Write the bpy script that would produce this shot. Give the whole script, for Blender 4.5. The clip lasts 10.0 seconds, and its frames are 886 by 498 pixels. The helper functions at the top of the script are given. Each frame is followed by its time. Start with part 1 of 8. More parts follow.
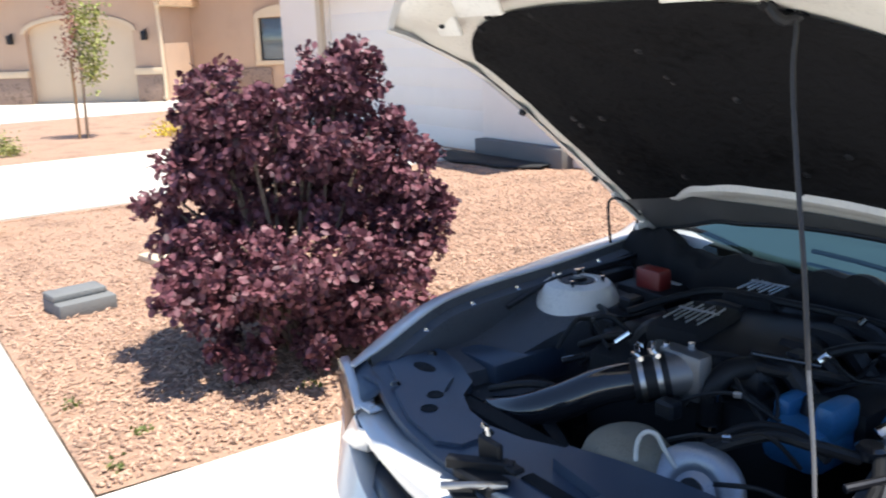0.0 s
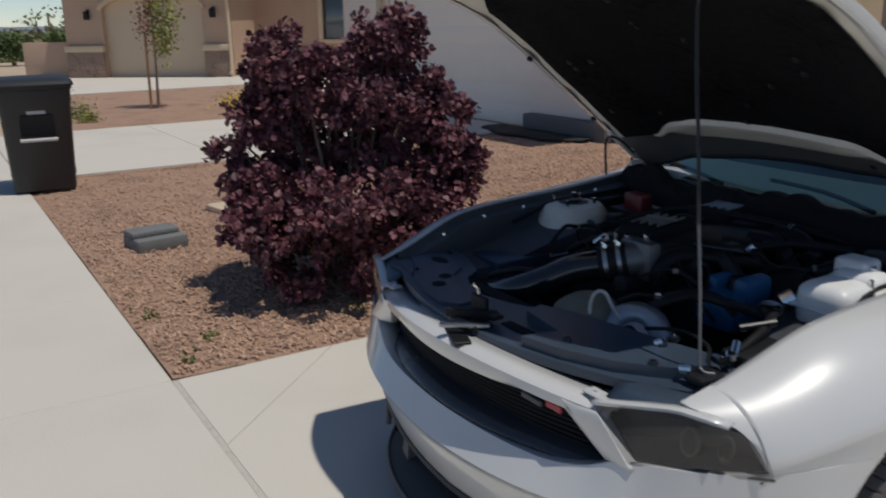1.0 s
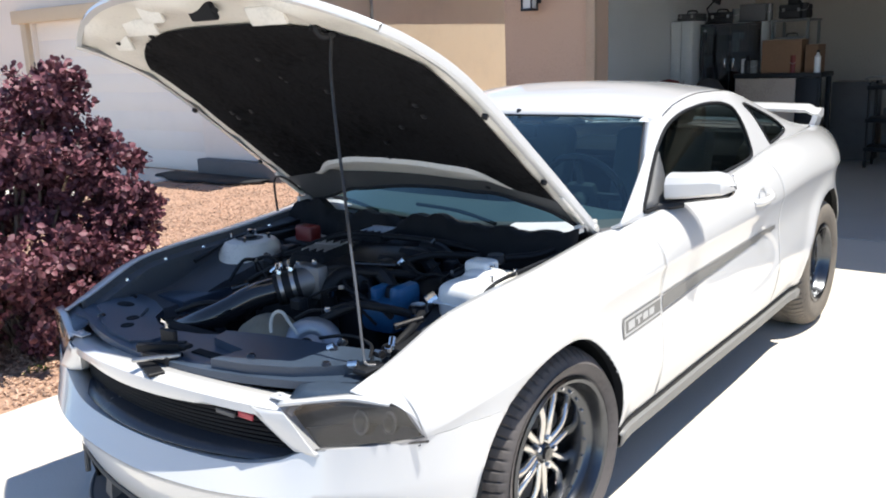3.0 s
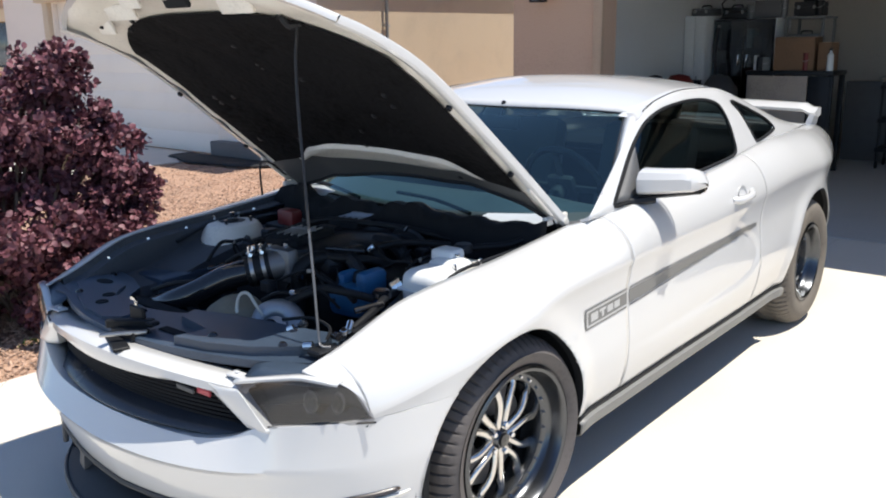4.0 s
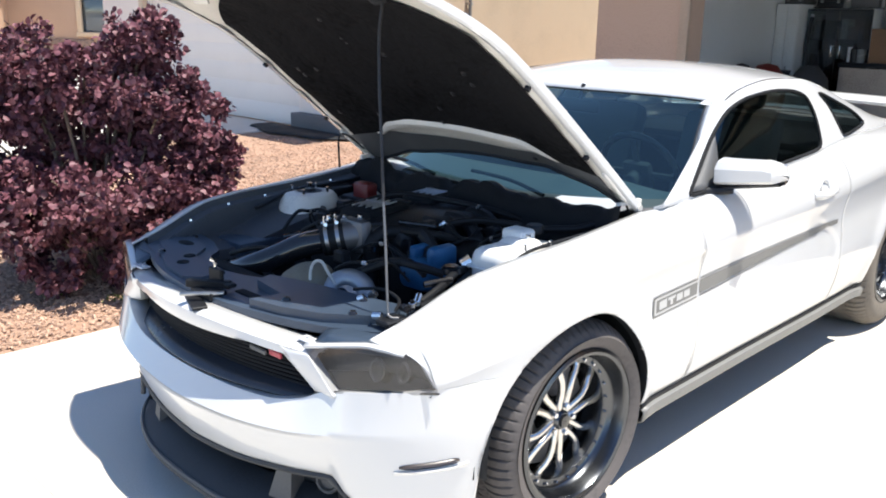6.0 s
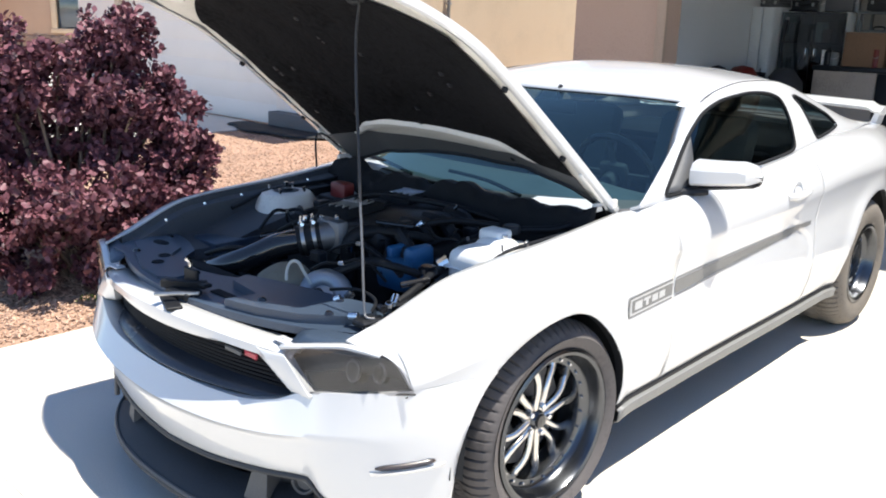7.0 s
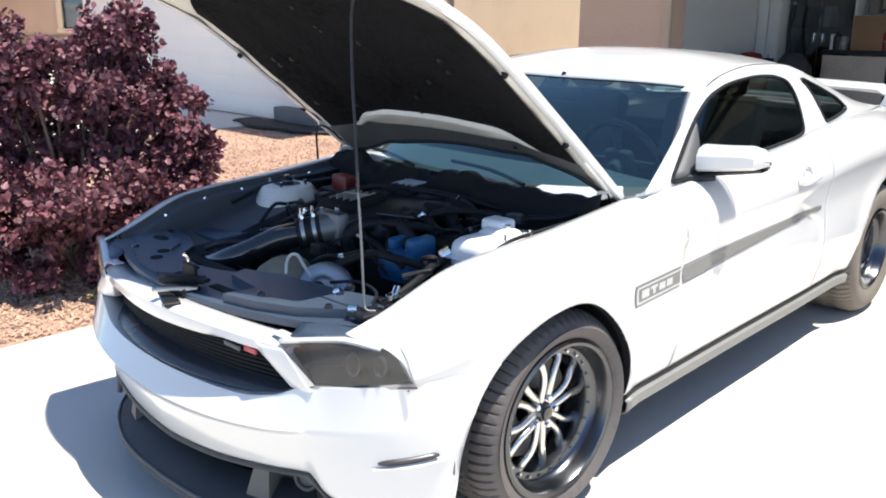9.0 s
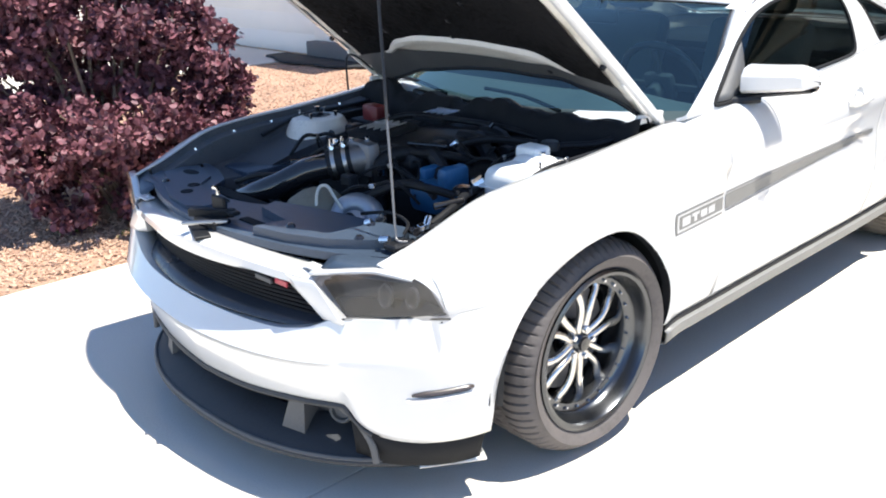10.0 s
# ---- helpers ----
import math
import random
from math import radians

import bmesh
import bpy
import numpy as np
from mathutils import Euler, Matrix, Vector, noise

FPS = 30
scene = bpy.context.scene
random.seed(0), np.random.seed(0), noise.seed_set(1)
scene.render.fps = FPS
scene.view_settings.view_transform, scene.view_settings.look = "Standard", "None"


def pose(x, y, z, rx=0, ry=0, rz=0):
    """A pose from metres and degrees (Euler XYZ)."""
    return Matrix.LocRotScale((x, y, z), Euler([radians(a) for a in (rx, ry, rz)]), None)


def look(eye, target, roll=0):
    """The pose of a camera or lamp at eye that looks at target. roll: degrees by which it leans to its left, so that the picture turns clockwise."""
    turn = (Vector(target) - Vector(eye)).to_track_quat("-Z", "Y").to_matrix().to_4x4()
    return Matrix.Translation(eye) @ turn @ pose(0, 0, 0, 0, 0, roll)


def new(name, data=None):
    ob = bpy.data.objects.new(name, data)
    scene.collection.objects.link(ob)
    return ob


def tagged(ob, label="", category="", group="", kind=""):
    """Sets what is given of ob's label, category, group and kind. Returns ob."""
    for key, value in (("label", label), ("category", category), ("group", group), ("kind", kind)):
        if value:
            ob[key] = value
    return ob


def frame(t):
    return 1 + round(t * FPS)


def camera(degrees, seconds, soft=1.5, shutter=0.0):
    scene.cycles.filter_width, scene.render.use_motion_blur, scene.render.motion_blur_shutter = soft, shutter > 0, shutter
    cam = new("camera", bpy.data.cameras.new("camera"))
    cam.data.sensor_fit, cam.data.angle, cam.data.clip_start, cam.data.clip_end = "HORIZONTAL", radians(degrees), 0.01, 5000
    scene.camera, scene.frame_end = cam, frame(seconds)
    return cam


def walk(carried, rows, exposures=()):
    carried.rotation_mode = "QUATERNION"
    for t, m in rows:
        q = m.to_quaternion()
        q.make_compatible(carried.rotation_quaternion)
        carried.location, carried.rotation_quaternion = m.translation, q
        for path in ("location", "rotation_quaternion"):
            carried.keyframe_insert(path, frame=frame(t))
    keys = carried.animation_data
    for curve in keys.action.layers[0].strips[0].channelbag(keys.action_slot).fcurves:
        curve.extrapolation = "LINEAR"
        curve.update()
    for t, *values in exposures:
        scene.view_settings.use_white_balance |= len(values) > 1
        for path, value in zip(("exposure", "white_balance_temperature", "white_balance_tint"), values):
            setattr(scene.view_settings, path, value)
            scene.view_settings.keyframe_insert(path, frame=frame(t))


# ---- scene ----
cam = camera(54.2, 10.0, soft=1.9, shutter=0.15)
PATH = [
    (0, (1.25, -1.668, 1.577), (-0.347, -0.568, 1.088), -2.0),
    (0.5, (1.5, -1.876, 1.524), (-0.256, -1.016, 1.102), -0.8),
    (1, (1.798, -1.886, 1.489), (0.138, -0.899, 0.971), -1.2),
    (1.5, (1.947, -1.883, 1.479), (0.509, -0.653, 0.832), -3.0),
    (2, (1.976, -2.025, 1.487), (0.619, -0.696, 0.86), -3.1),
    (2.5, (2.02, -2.077, 1.516), (0.76, -0.607, 1.017), -2.9),
    (2.7, (2.033, -2.076, 1.523), (0.811, -0.562, 1.058), -3.0),
    (3.8, (2.229, -2.01, 1.548), (1.011, -0.487, 1.105), -0.5),
    (4, (2.244, -2.003, 1.54), (1.003, -0.508, 1.065), -0.8),
    (4.5, (2.248, -2.008, 1.534), (0.943, -0.59, 0.998), -1.0),
    (5, (2.249, -2.02, 1.541), (0.901, -0.639, 1.016), -0.3),
    (6.5, (2.269, -2.027, 1.54), (0.926, -0.639, 1.02), 1.6),
    (7, (2.267, -2.023, 1.543), (0.949, -0.611, 1.023), 1.6),
    (7.5, (2.269, -2.023, 1.539), (0.969, -0.589, 1.036), 2.2),
    (8, (2.288, -2.006, 1.538), (1.013, -0.545, 1.049), 2.0),
    (8.5, (2.265, -1.988, 1.528), (0.975, -0.543, 1.03), 1.4),
    (9, (2.255, -1.974, 1.521), (0.923, -0.58, 0.987), 0.5),
    (9.5, (2.234, -1.947, 1.508), (0.895, -0.592, 0.897), -0.1),
    (10, (2.227, -1.925, 1.485), (0.865, -0.626, 0.811), -1.1),
]
EXPOSURES = [(0.0, 1.0), (0.3, 0.4), (0.5, -0.1), (0.8, -0.8), (1.0, -0.85), (1.2, -0.1), (1.5, 0.97), (2.0, 1.18), (2.5, 0.99), (2.7, 0.92), (3.8, 0.42), (4.5, 0.78), (5.0, 0.86), (8.0, 0.93), (9.0, 0.98), (10.0, 1.14)]
walk(cam, [(t, look(eye, target, roll)) for t, eye, target, roll in PATH], EXPOSURES)

# ---- world and sun ----
SUN_WAY = Vector((-0.29, -0.155, -1.0)).normalized()
world = bpy.data.worlds.new("sky")
scene.world = world
world.use_nodes = True
wn = world.node_tree.nodes
sky = wn.new("ShaderNodeTexSky")
sky.sky_type = "NISHITA"
sky.sun_disc = False
sky.sun_elevation = math.asin(-SUN_WAY.z)
sky.sun_rotation = math.atan2(-SUN_WAY.x, -SUN_WAY.y)
sky.dust_density, sky.air_density, sky.ozone_density, sky.altitude = 0.0, 0.75, 1.0, 1500
wn["Background"].inputs["Strength"].default_value = 0.148
deep = wn.new("ShaderNodeHueSaturation")
deep.inputs["Saturation"].default_value, deep.inputs["Value"].default_value = 1.02, 1.0
world.node_tree.links.new(sky.outputs["Color"], deep.inputs["Color"])
world.node_tree.links.new(deep.outputs["Color"], wn["Background"].inputs["Color"])
sun_data = bpy.data.lights.new("sun", "SUN")
sun_data.energy, sun_data.angle, sun_data.color = 4.6, radians(0.53), (1.0, 0.95, 0.86)
sun = new("sun", sun_data)
sun.matrix_world = look((0, 0, 30), Vector((0, 0, 30)) + SUN_WAY)

# ---- materials ----
def mat(name, color, rough=0.5, metal=0.0, vary=0.12, scale=6.0, fine=90.0, bump=0.0, coat=0.0, island=0.0, obj=0.0, tint=None, stretch=(1, 1, 1), spec=0.5, relief=0.0):
    """A surface with a base colour that drifts at two scales, and fine relief."""
    m = bpy.data.materials.new(name)
    m.use_nodes = True
    nt = m.node_tree
    n, ln = nt.nodes, nt.links
    b = n["Principled BSDF"]
    co = n.new("ShaderNodeTexCoord")
    mp = n.new("ShaderNodeMapping")
    mp.inputs["Scale"].default_value = stretch
    ln.new(co.outputs["Object"], mp.inputs["Vector"])
    big, small = n.new("ShaderNodeTexNoise"), n.new("ShaderNodeTexNoise")
    big.inputs["Scale"].default_value, small.inputs["Scale"].default_value = scale, fine
    big.inputs["Detail"].default_value, small.inputs["Detail"].default_value = 5, 4
    for t in (big, small):
        ln.new(mp.outputs["Vector"], t.inputs["Vector"])
    add = n.new("ShaderNodeMath")
    add.operation = "ADD"
    ln.new(big.outputs["Fac"], add.inputs[0])
    ln.new(small.outputs["Fac"], add.inputs[1])
    last = add.outputs[0]
    if island or obj:
        g = n.new("ShaderNodeNewGeometry") if island else n.new("ShaderNodeObjectInfo")
        mul = n.new("ShaderNodeMath")
        mul.operation = "MULTIPLY_ADD"
        mul.inputs[1].default_value = (island or obj)
        ln.new(g.outputs["Random Per Island" if island else "Random"], mul.inputs[0])
        ln.new(last, mul.inputs[2])
        last = mul.outputs[0]
    ramp = n.new("ShaderNodeValToRGB")
    hi = 1.0 + (island or obj) * 0.5
    e = ramp.color_ramp.elements
    e[0].position, e[1].position = 0.62, min(1.0, 0.0 + 1.38 * hi / 1.4)
    sc = n.new("ShaderNodeMath")
    sc.operation = "MULTIPLY"
    sc.inputs[1].default_value = 1.0 / (1.0 + (island or obj) * 0.5)
    ln.new(last, sc.inputs[0])
    dark = tint or tuple(c * (1 - vary) for c in color)
    e[0].color = (*dark, 1)
    e[1].color = (*[min(1, c * (1 + vary * 0.6)) for c in color], 1)
    ln.new(sc.outputs[0], ramp.inputs["Fac"])
    ln.new(ramp.outputs["Color"], b.inputs["Base Color"])
    b.inputs["Metallic"].default_value = metal
    b.inputs["Specular IOR Level"].default_value = spec
    rr = n.new("ShaderNodeMapRange")
    rr.inputs["To Min"].default_value, rr.inputs["To Max"].default_value = max(0.02, rough * 0.85), min(1, rough * 1.15)
    ln.new(big.outputs["Fac"], rr.inputs["Value"])
    ln.new(rr.outputs["Result"], b.inputs["Roughness"])
    b.inputs["Coat Weight"].default_value = coat
    b.inputs["Coat Roughness"].default_value = 0.04
    if bump:
        bp = n.new("ShaderNodeBump")
        bp.inputs["Strength"].default_value, bp.inputs["Distance"].default_value = bump, relief or 0.01
        ln.new(small.outputs["Fac"], bp.inputs["Height"])
        ln.new(bp.outputs["Normal"], b.inputs["Normal"])
    return m


def glass(name, tint, ior=1.5, rough=0.0, shine=(0.8, 0.8, 0.8)):
    """A thin pane: it lets tinted light through and mirrors by Fresnel."""
    m = bpy.data.materials.new(name)
    m.use_nodes = True
    nt = m.node_tree
    n, ln = nt.nodes, nt.links
    n.remove(n["Principled BSDF"])
    tr, gl, mx, lw, pw, ma = (n.new("ShaderNode" + k) for k in ("BsdfTransparent", "BsdfGlossy", "MixShader", "LayerWeight", "Math", "Math"))
    tr.inputs["Color"].default_value = (*tint, 1)
    gl.inputs["Roughness"].default_value = rough
    gl.inputs["Color"].default_value = (*shine, 1)
    lw.inputs["Blend"].default_value = 0.5
    pw.operation, ma.operation = "POWER", "MULTIPLY_ADD"
    pw.inputs[1].default_value = 5.0
    f0 = 2 * ((ior - 1) / (ior + 1)) ** 2
    ma.inputs[1].default_value, ma.inputs[2].default_value = 1 - f0, f0
    ln.new(lw.outputs["Facing"], pw.inputs[0])
    ln.new(pw.outputs[0], ma.inputs[0])
    ln.new(ma.outputs[0], mx.inputs[0])
    ln.new(tr.outputs[0], mx.inputs[1])
    ln.new(gl.outputs[0], mx.inputs[2])
    ln.new(mx.outputs[0], n["Material Output"].inputs["Surface"])
    return m


PAINT = mat("white_paint", (0.61, 0.61, 0.605), 0.30, 0.0, 0.03, 2.0, 400, coat=1.0)
PAINT_IN = mat("white_inner_paint", (0.72, 0.69, 0.63), 0.45, 0.05, 0.12, 8, 120, coat=0.2)
# also colours the sheet that stands for shade at the hood's rear
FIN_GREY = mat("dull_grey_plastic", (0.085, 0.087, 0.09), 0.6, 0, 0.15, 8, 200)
SILVER_TRIM = mat("grey_trim", (0.185, 0.185, 0.18), 0.5, 0.1, 0.15, 8, 200)
STRIPE = mat("grey_vinyl", (0.17, 0.17, 0.165), 0.4, 0.1, 0.06, 8, 200)
# badge bars, and the sunlit look painted onto the splitter ends
STRIPE_PALE = mat("pale_vinyl", (0.48, 0.48, 0.47), 0.4, 0.0, 0.05, 8, 200)
BLACK = mat("black_plastic", (0.010, 0.011, 0.0135), 0.45, 0, 0.3, 10, 300, bump=0.15, relief=0.002, spec=0.3)
BLACK_GLOSS = mat("gloss_black", (0.012, 0.012, 0.014), 0.12, 0, 0.2, 10, 200, coat=0.5)
BLACK_MATT = mat("matt_black", (0.010, 0.0105, 0.012), 0.85, 0, 0.3, 6, 150, spec=0.25)
# pale grey that puts the brightness at the windscreen foot into the colour
COWL = mat("bright_strip_grey", (0.40, 0.43, 0.45), 0.35, 0, 0.1, 5, 200)
# white ledge under the grille, its deep shade put into a dark base colour
LEDGE_SHADE = mat("shaded_ledge_paint", (0.038, 0.042, 0.052), 0.26, 0, 0.2, 6, 200)
FADED = mat("faded_black_plastic", (0.022, 0.025, 0.030), 0.55, 0, 0.3, 6, 200, bump=0.15, relief=0.002)
ALU_DULL = mat("dull_aluminium", (0.30, 0.32, 0.35), 0.42, 0.7, 0.2, 14, 260, bump=0.2, relief=0.002)
# black plastic; the blue in its base colour stands for reflected sky
COVER = mat("sky_tinted_plastic", (0.038, 0.056, 0.084), 0.34, 0, 0.25, 5, 300, bump=0.2, relief=0.002)
PAD = mat("hood_insulation", (0.0095, 0.0095, 0.0105), 0.95, 0, 0.6, 4, 40, bump=0.8, relief=0.012, spec=0.05)
RUBBER = mat("tyre_rubber", (0.092, 0.082, 0.079), 0.75, 0, 0.2, 7, 60, bump=0.2, relief=0.003)
RUBBER_DUSTY = mat("dusty_rubber", (0.135, 0.118, 0.098), 0.85, 0, 0.35, 7, 120, bump=0.2, relief=0.003)
RIM = mat("dark_polished_rim", (0.095, 0.10, 0.108), 0.24, 1.0, 0.25, 8, 200)
SPOKE = mat("chrome_spoke", (0.62, 0.60, 0.57), 0.22, 1.0, 0.12, 10, 200)
CHROME = mat("chrome", (0.7, 0.7, 0.7), 0.12, 1.0, 0.08, 10, 200)
# white apron paint drawn dark grey, the engine bay's shade in the colour
APRON = mat("shaded_apron_paint", (0.055, 0.060, 0.070), 0.55, 0.05, 0.3, 9, 90, bump=0.1, relief=0.002)
HOSE = mat("hose_rubber", (0.009, 0.0095, 0.011), 0.5, 0, 0.3, 12, 200, spec=0.25)
MILKY = mat("yellowed_hose", (0.5, 0.49, 0.45), 0.45, 0, 0.15, 20, 200)
ROD = mat("painted_rod", (0.014, 0.014, 0.016), 0.5, 0.0, 0.2, 12, 200)
ALU_DARK = mat("grey_casting", (0.16, 0.16, 0.165), 0.45, 0.7, 0.25, 14, 260, bump=0.2, relief=0.002)
STEEL = mat("bare_steel", (0.36, 0.36, 0.36), 0.35, 1.0, 0.2, 12, 200)
ALU = mat("cast_aluminium", (0.5, 0.52, 0.55), 0.38, 0.8, 0.2, 14, 260, bump=0.2, relief=0.002)
BLUE = mat("blue_plastic", (0.018, 0.10, 0.22), 0.4, 0, 0.2, 8, 200)
RED = mat("red_plastic", (0.15, 0.012, 0.010), 0.4, 0, 0.2, 8, 200)
TANK = mat("milky_plastic", (0.74, 0.75, 0.74), 0.4, 0, 0.06, 8, 200)
BEIGE = mat("tan_filter", (0.16, 0.145, 0.11), 0.7, 0, 0.2, 20, 200, bump=0.3)
LAMP_IN = mat("smoked_reflector", (0.060, 0.061, 0.068), 0.40, 0.15, 0.45, 16, 60)
AMBER = mat("smoked_marker", (0.045, 0.035, 0.03), 0.3, 0, 0.2, 10, 100, coat=0.5)
BADGE_RED = mat("badge_red", (0.42, 0.05, 0.07), 0.35, 0, 0.1, 10, 100)
CABIN = mat("dark_cabin_cloth", (0.03, 0.03, 0.033), 0.8, 0, 0.3, 10, 200)
CABIN_GREY = mat("grey_seat_leather", (0.09, 0.09, 0.095), 0.55, 0, 0.2, 10, 200)
WINDSCREEN = glass("windscreen_glass", (0.46, 0.66, 0.68), 1.66, shine=(0.74, 0.92, 0.88))
TINTED = glass("tinted_glass", (0.20, 0.23, 0.23), 1.40, shine=(0.46, 0.64, 0.72))
LENS = glass("headlight_lens", (0.56, 0.57, 0.60), 1.50, 0.03)
PANE = glass("window_pane", (0.5, 0.55, 0.58), 1.6)
CONCRETE = mat("pale_concrete", (0.60, 0.56, 0.495), 0.85, 0, 0.10, 1.1, 160, bump=0.25, obj=0.12, relief=0.004)
CONCRETE_OLD = mat("grey_concrete", (0.42, 0.41, 0.39), 0.85, 0, 0.14, 1.5, 120, bump=0.3, relief=0.004)
JOINT = mat("joint_filler", (0.48, 0.45, 0.40), 0.9, 0, 0.2, 20, 200)
MULCH = mat("mulch_bed", (0.34, 0.215, 0.15), 0.95, 0, 0.45, 2.2, 42, bump=1.0, relief=0.03)
CHIP = mat("mulch_chip", (0.42, 0.275, 0.195), 0.9, 0, 0.55, 3, 60, island=1.0)
SAND = mat("sandy_ground", (0.46, 0.36, 0.26), 0.95, 0, 0.2, 0.4, 12, bump=0.3, relief=0.02)
ASPHALT = mat("asphalt", (0.21, 0.20, 0.185), 0.9, 0, 0.25, 0.8, 80, bump=0.4)
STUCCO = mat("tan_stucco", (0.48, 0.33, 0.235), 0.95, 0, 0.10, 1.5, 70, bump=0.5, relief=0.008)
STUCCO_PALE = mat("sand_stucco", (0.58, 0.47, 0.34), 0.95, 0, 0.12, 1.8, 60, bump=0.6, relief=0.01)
STUCCO_GREY = mat("white_stucco", (0.83, 0.735, 0.645), 0.95, 0, 0.06, 1.5, 70, bump=0.4, relief=0.006)
TRIM_TAN = mat("tan_trim", (0.43, 0.31, 0.215), 0.85, 0, 0.08, 2, 80, bump=0.3)
TRIM_CREAM = mat("cream_trim", (0.60, 0.47, 0.33), 0.85, 0, 0.08, 2, 80, bump=0.3)
DOOR_WHITE = mat("white_door_paint", (0.83, 0.75, 0.67), 0.55, 0, 0.05, 2, 120)
DOOR_CREAM = mat("cream_door_paint", (0.58, 0.45, 0.32), 0.6, 0, 0.06, 2, 120)
STONE = mat("stone_veneer", (0.23, 0.16, 0.125), 0.9, 0, 0.55, 6, 18, bump=1.0, relief=0.03)
ROOF = mat("tan_shingle", (0.46, 0.30, 0.18), 0.9, 0, 0.25, 3, 14, bump=0.5, relief=0.02, stretch=(1, 1, 4))
GYPSUM = mat("garage_wall_paint", (0.66, 0.67, 0.66), 0.9, 0, 0.07, 1.2, 60)
BIN = mat("bin_plastic", (0.022, 0.023, 0.025), 0.5, 0, 0.3, 4, 150, bump=0.15, relief=0.003)
SHEET_BLACK = mat("weed_fabric", (0.014, 0.015, 0.017), 0.8, 0, 0.3, 5, 200)
LEDGE_GREY = mat("grey_ledge", (0.13, 0.128, 0.126), 0.85, 0, 0.14, 1.5, 120, bump=0.3, relief=0.004)
BIN_LABEL = mat("bin_label", (0.5, 0.5, 0.5), 0.6, 0, 0.1, 20, 100)
BOXGREY = mat("grey_polymer", (0.16, 0.165, 0.165), 0.8, 0, 0.2, 6, 120, bump=0.3)
BARK = mat("grey_bark", (0.30, 0.22, 0.15), 0.9, 0, 0.35, 10, 70, bump=0.7)
STEM = mat("bush_stem", (0.15, 0.105, 0.075), 0.9, 0, 0.35, 10, 70, bump=0.5)
LEAF_PLUM = mat("plum_leaf", (0.136, 0.048, 0.060), 0.58, 0, 0.6, 5, 40, island=1.2, tint=(0.045, 0.014, 0.024))
LEAF_PLUM_ONE = mat("plum_leaf_single", (0.138, 0.050, 0.062), 0.58, 0, 0.5, 5, 40, obj=1.2, tint=(0.035, 0.010, 0.018))
LEAF_GREEN = mat("green_leaf", (0.12, 0.15, 0.035), 0.5, 0, 0.5, 3, 30, island=1.0)
LEAF_DRY = mat("desert_shrub", (0.15, 0.16, 0.075), 0.8, 0, 0.5, 0.5, 4, island=1.0)
LEAF_SAGE = mat("sage_leaf", (0.10, 0.15, 0.05), 0.6, 0, 0.5, 1, 6, island=1.0)
LEAF_YOUNG = mat("young_leaf", (0.24, 0.25, 0.065), 0.55, 0, 0.5, 3, 30, island=1.0)
LEAF_RED = mat("reddish_leaf", (0.22, 0.09, 0.06), 0.5, 0, 0.5, 3, 30, island=1.0)
FLOWER = mat("yellow_flower", (0.55, 0.42, 0.03), 0.6, 0, 0.3, 5, 30, island=1.0)
WOOD = mat("wood_board", (0.30, 0.18, 0.09), 0.6, 0, 0.3, 3, 40, stretch=(1, 8, 1))
CARD = mat("cardboard", (0.20, 0.115, 0.065), 0.85, 0, 0.15, 4, 60)
HILL = mat("far_hill", (0.20, 0.22, 0.27), 1.0, 0, 0.15, 0.01, 0.2)
LANTERN = mat("lantern_glass", (0.6, 0.6, 0.58), 0.3, 0, 0.1, 20, 100)
# unseen garage roof; its grey is set for what the side windows mirror
ROOF_UNSEEN = mat("unseen_roof_grey", (0.13, 0.13, 0.125), 0.9, 0, 0.25, 3, 14, bump=0.5, relief=0.02)
BENCH_PALE = mat("worn_bench_panel", (0.36, 0.30, 0.25), 0.7, 0, 0.25, 5, 60)
# darker copy of the garage wall paint, the dim depth put into its colour
DIM_WALL = mat("dimmed_gypsum", (0.46, 0.43, 0.39), 0.95, 0, 0.15, 1.0, 40)
GREEN_TOOL = mat("lime_paint", (0.18, 0.32, 0.05), 0.5, 0, 0.2, 10, 100)

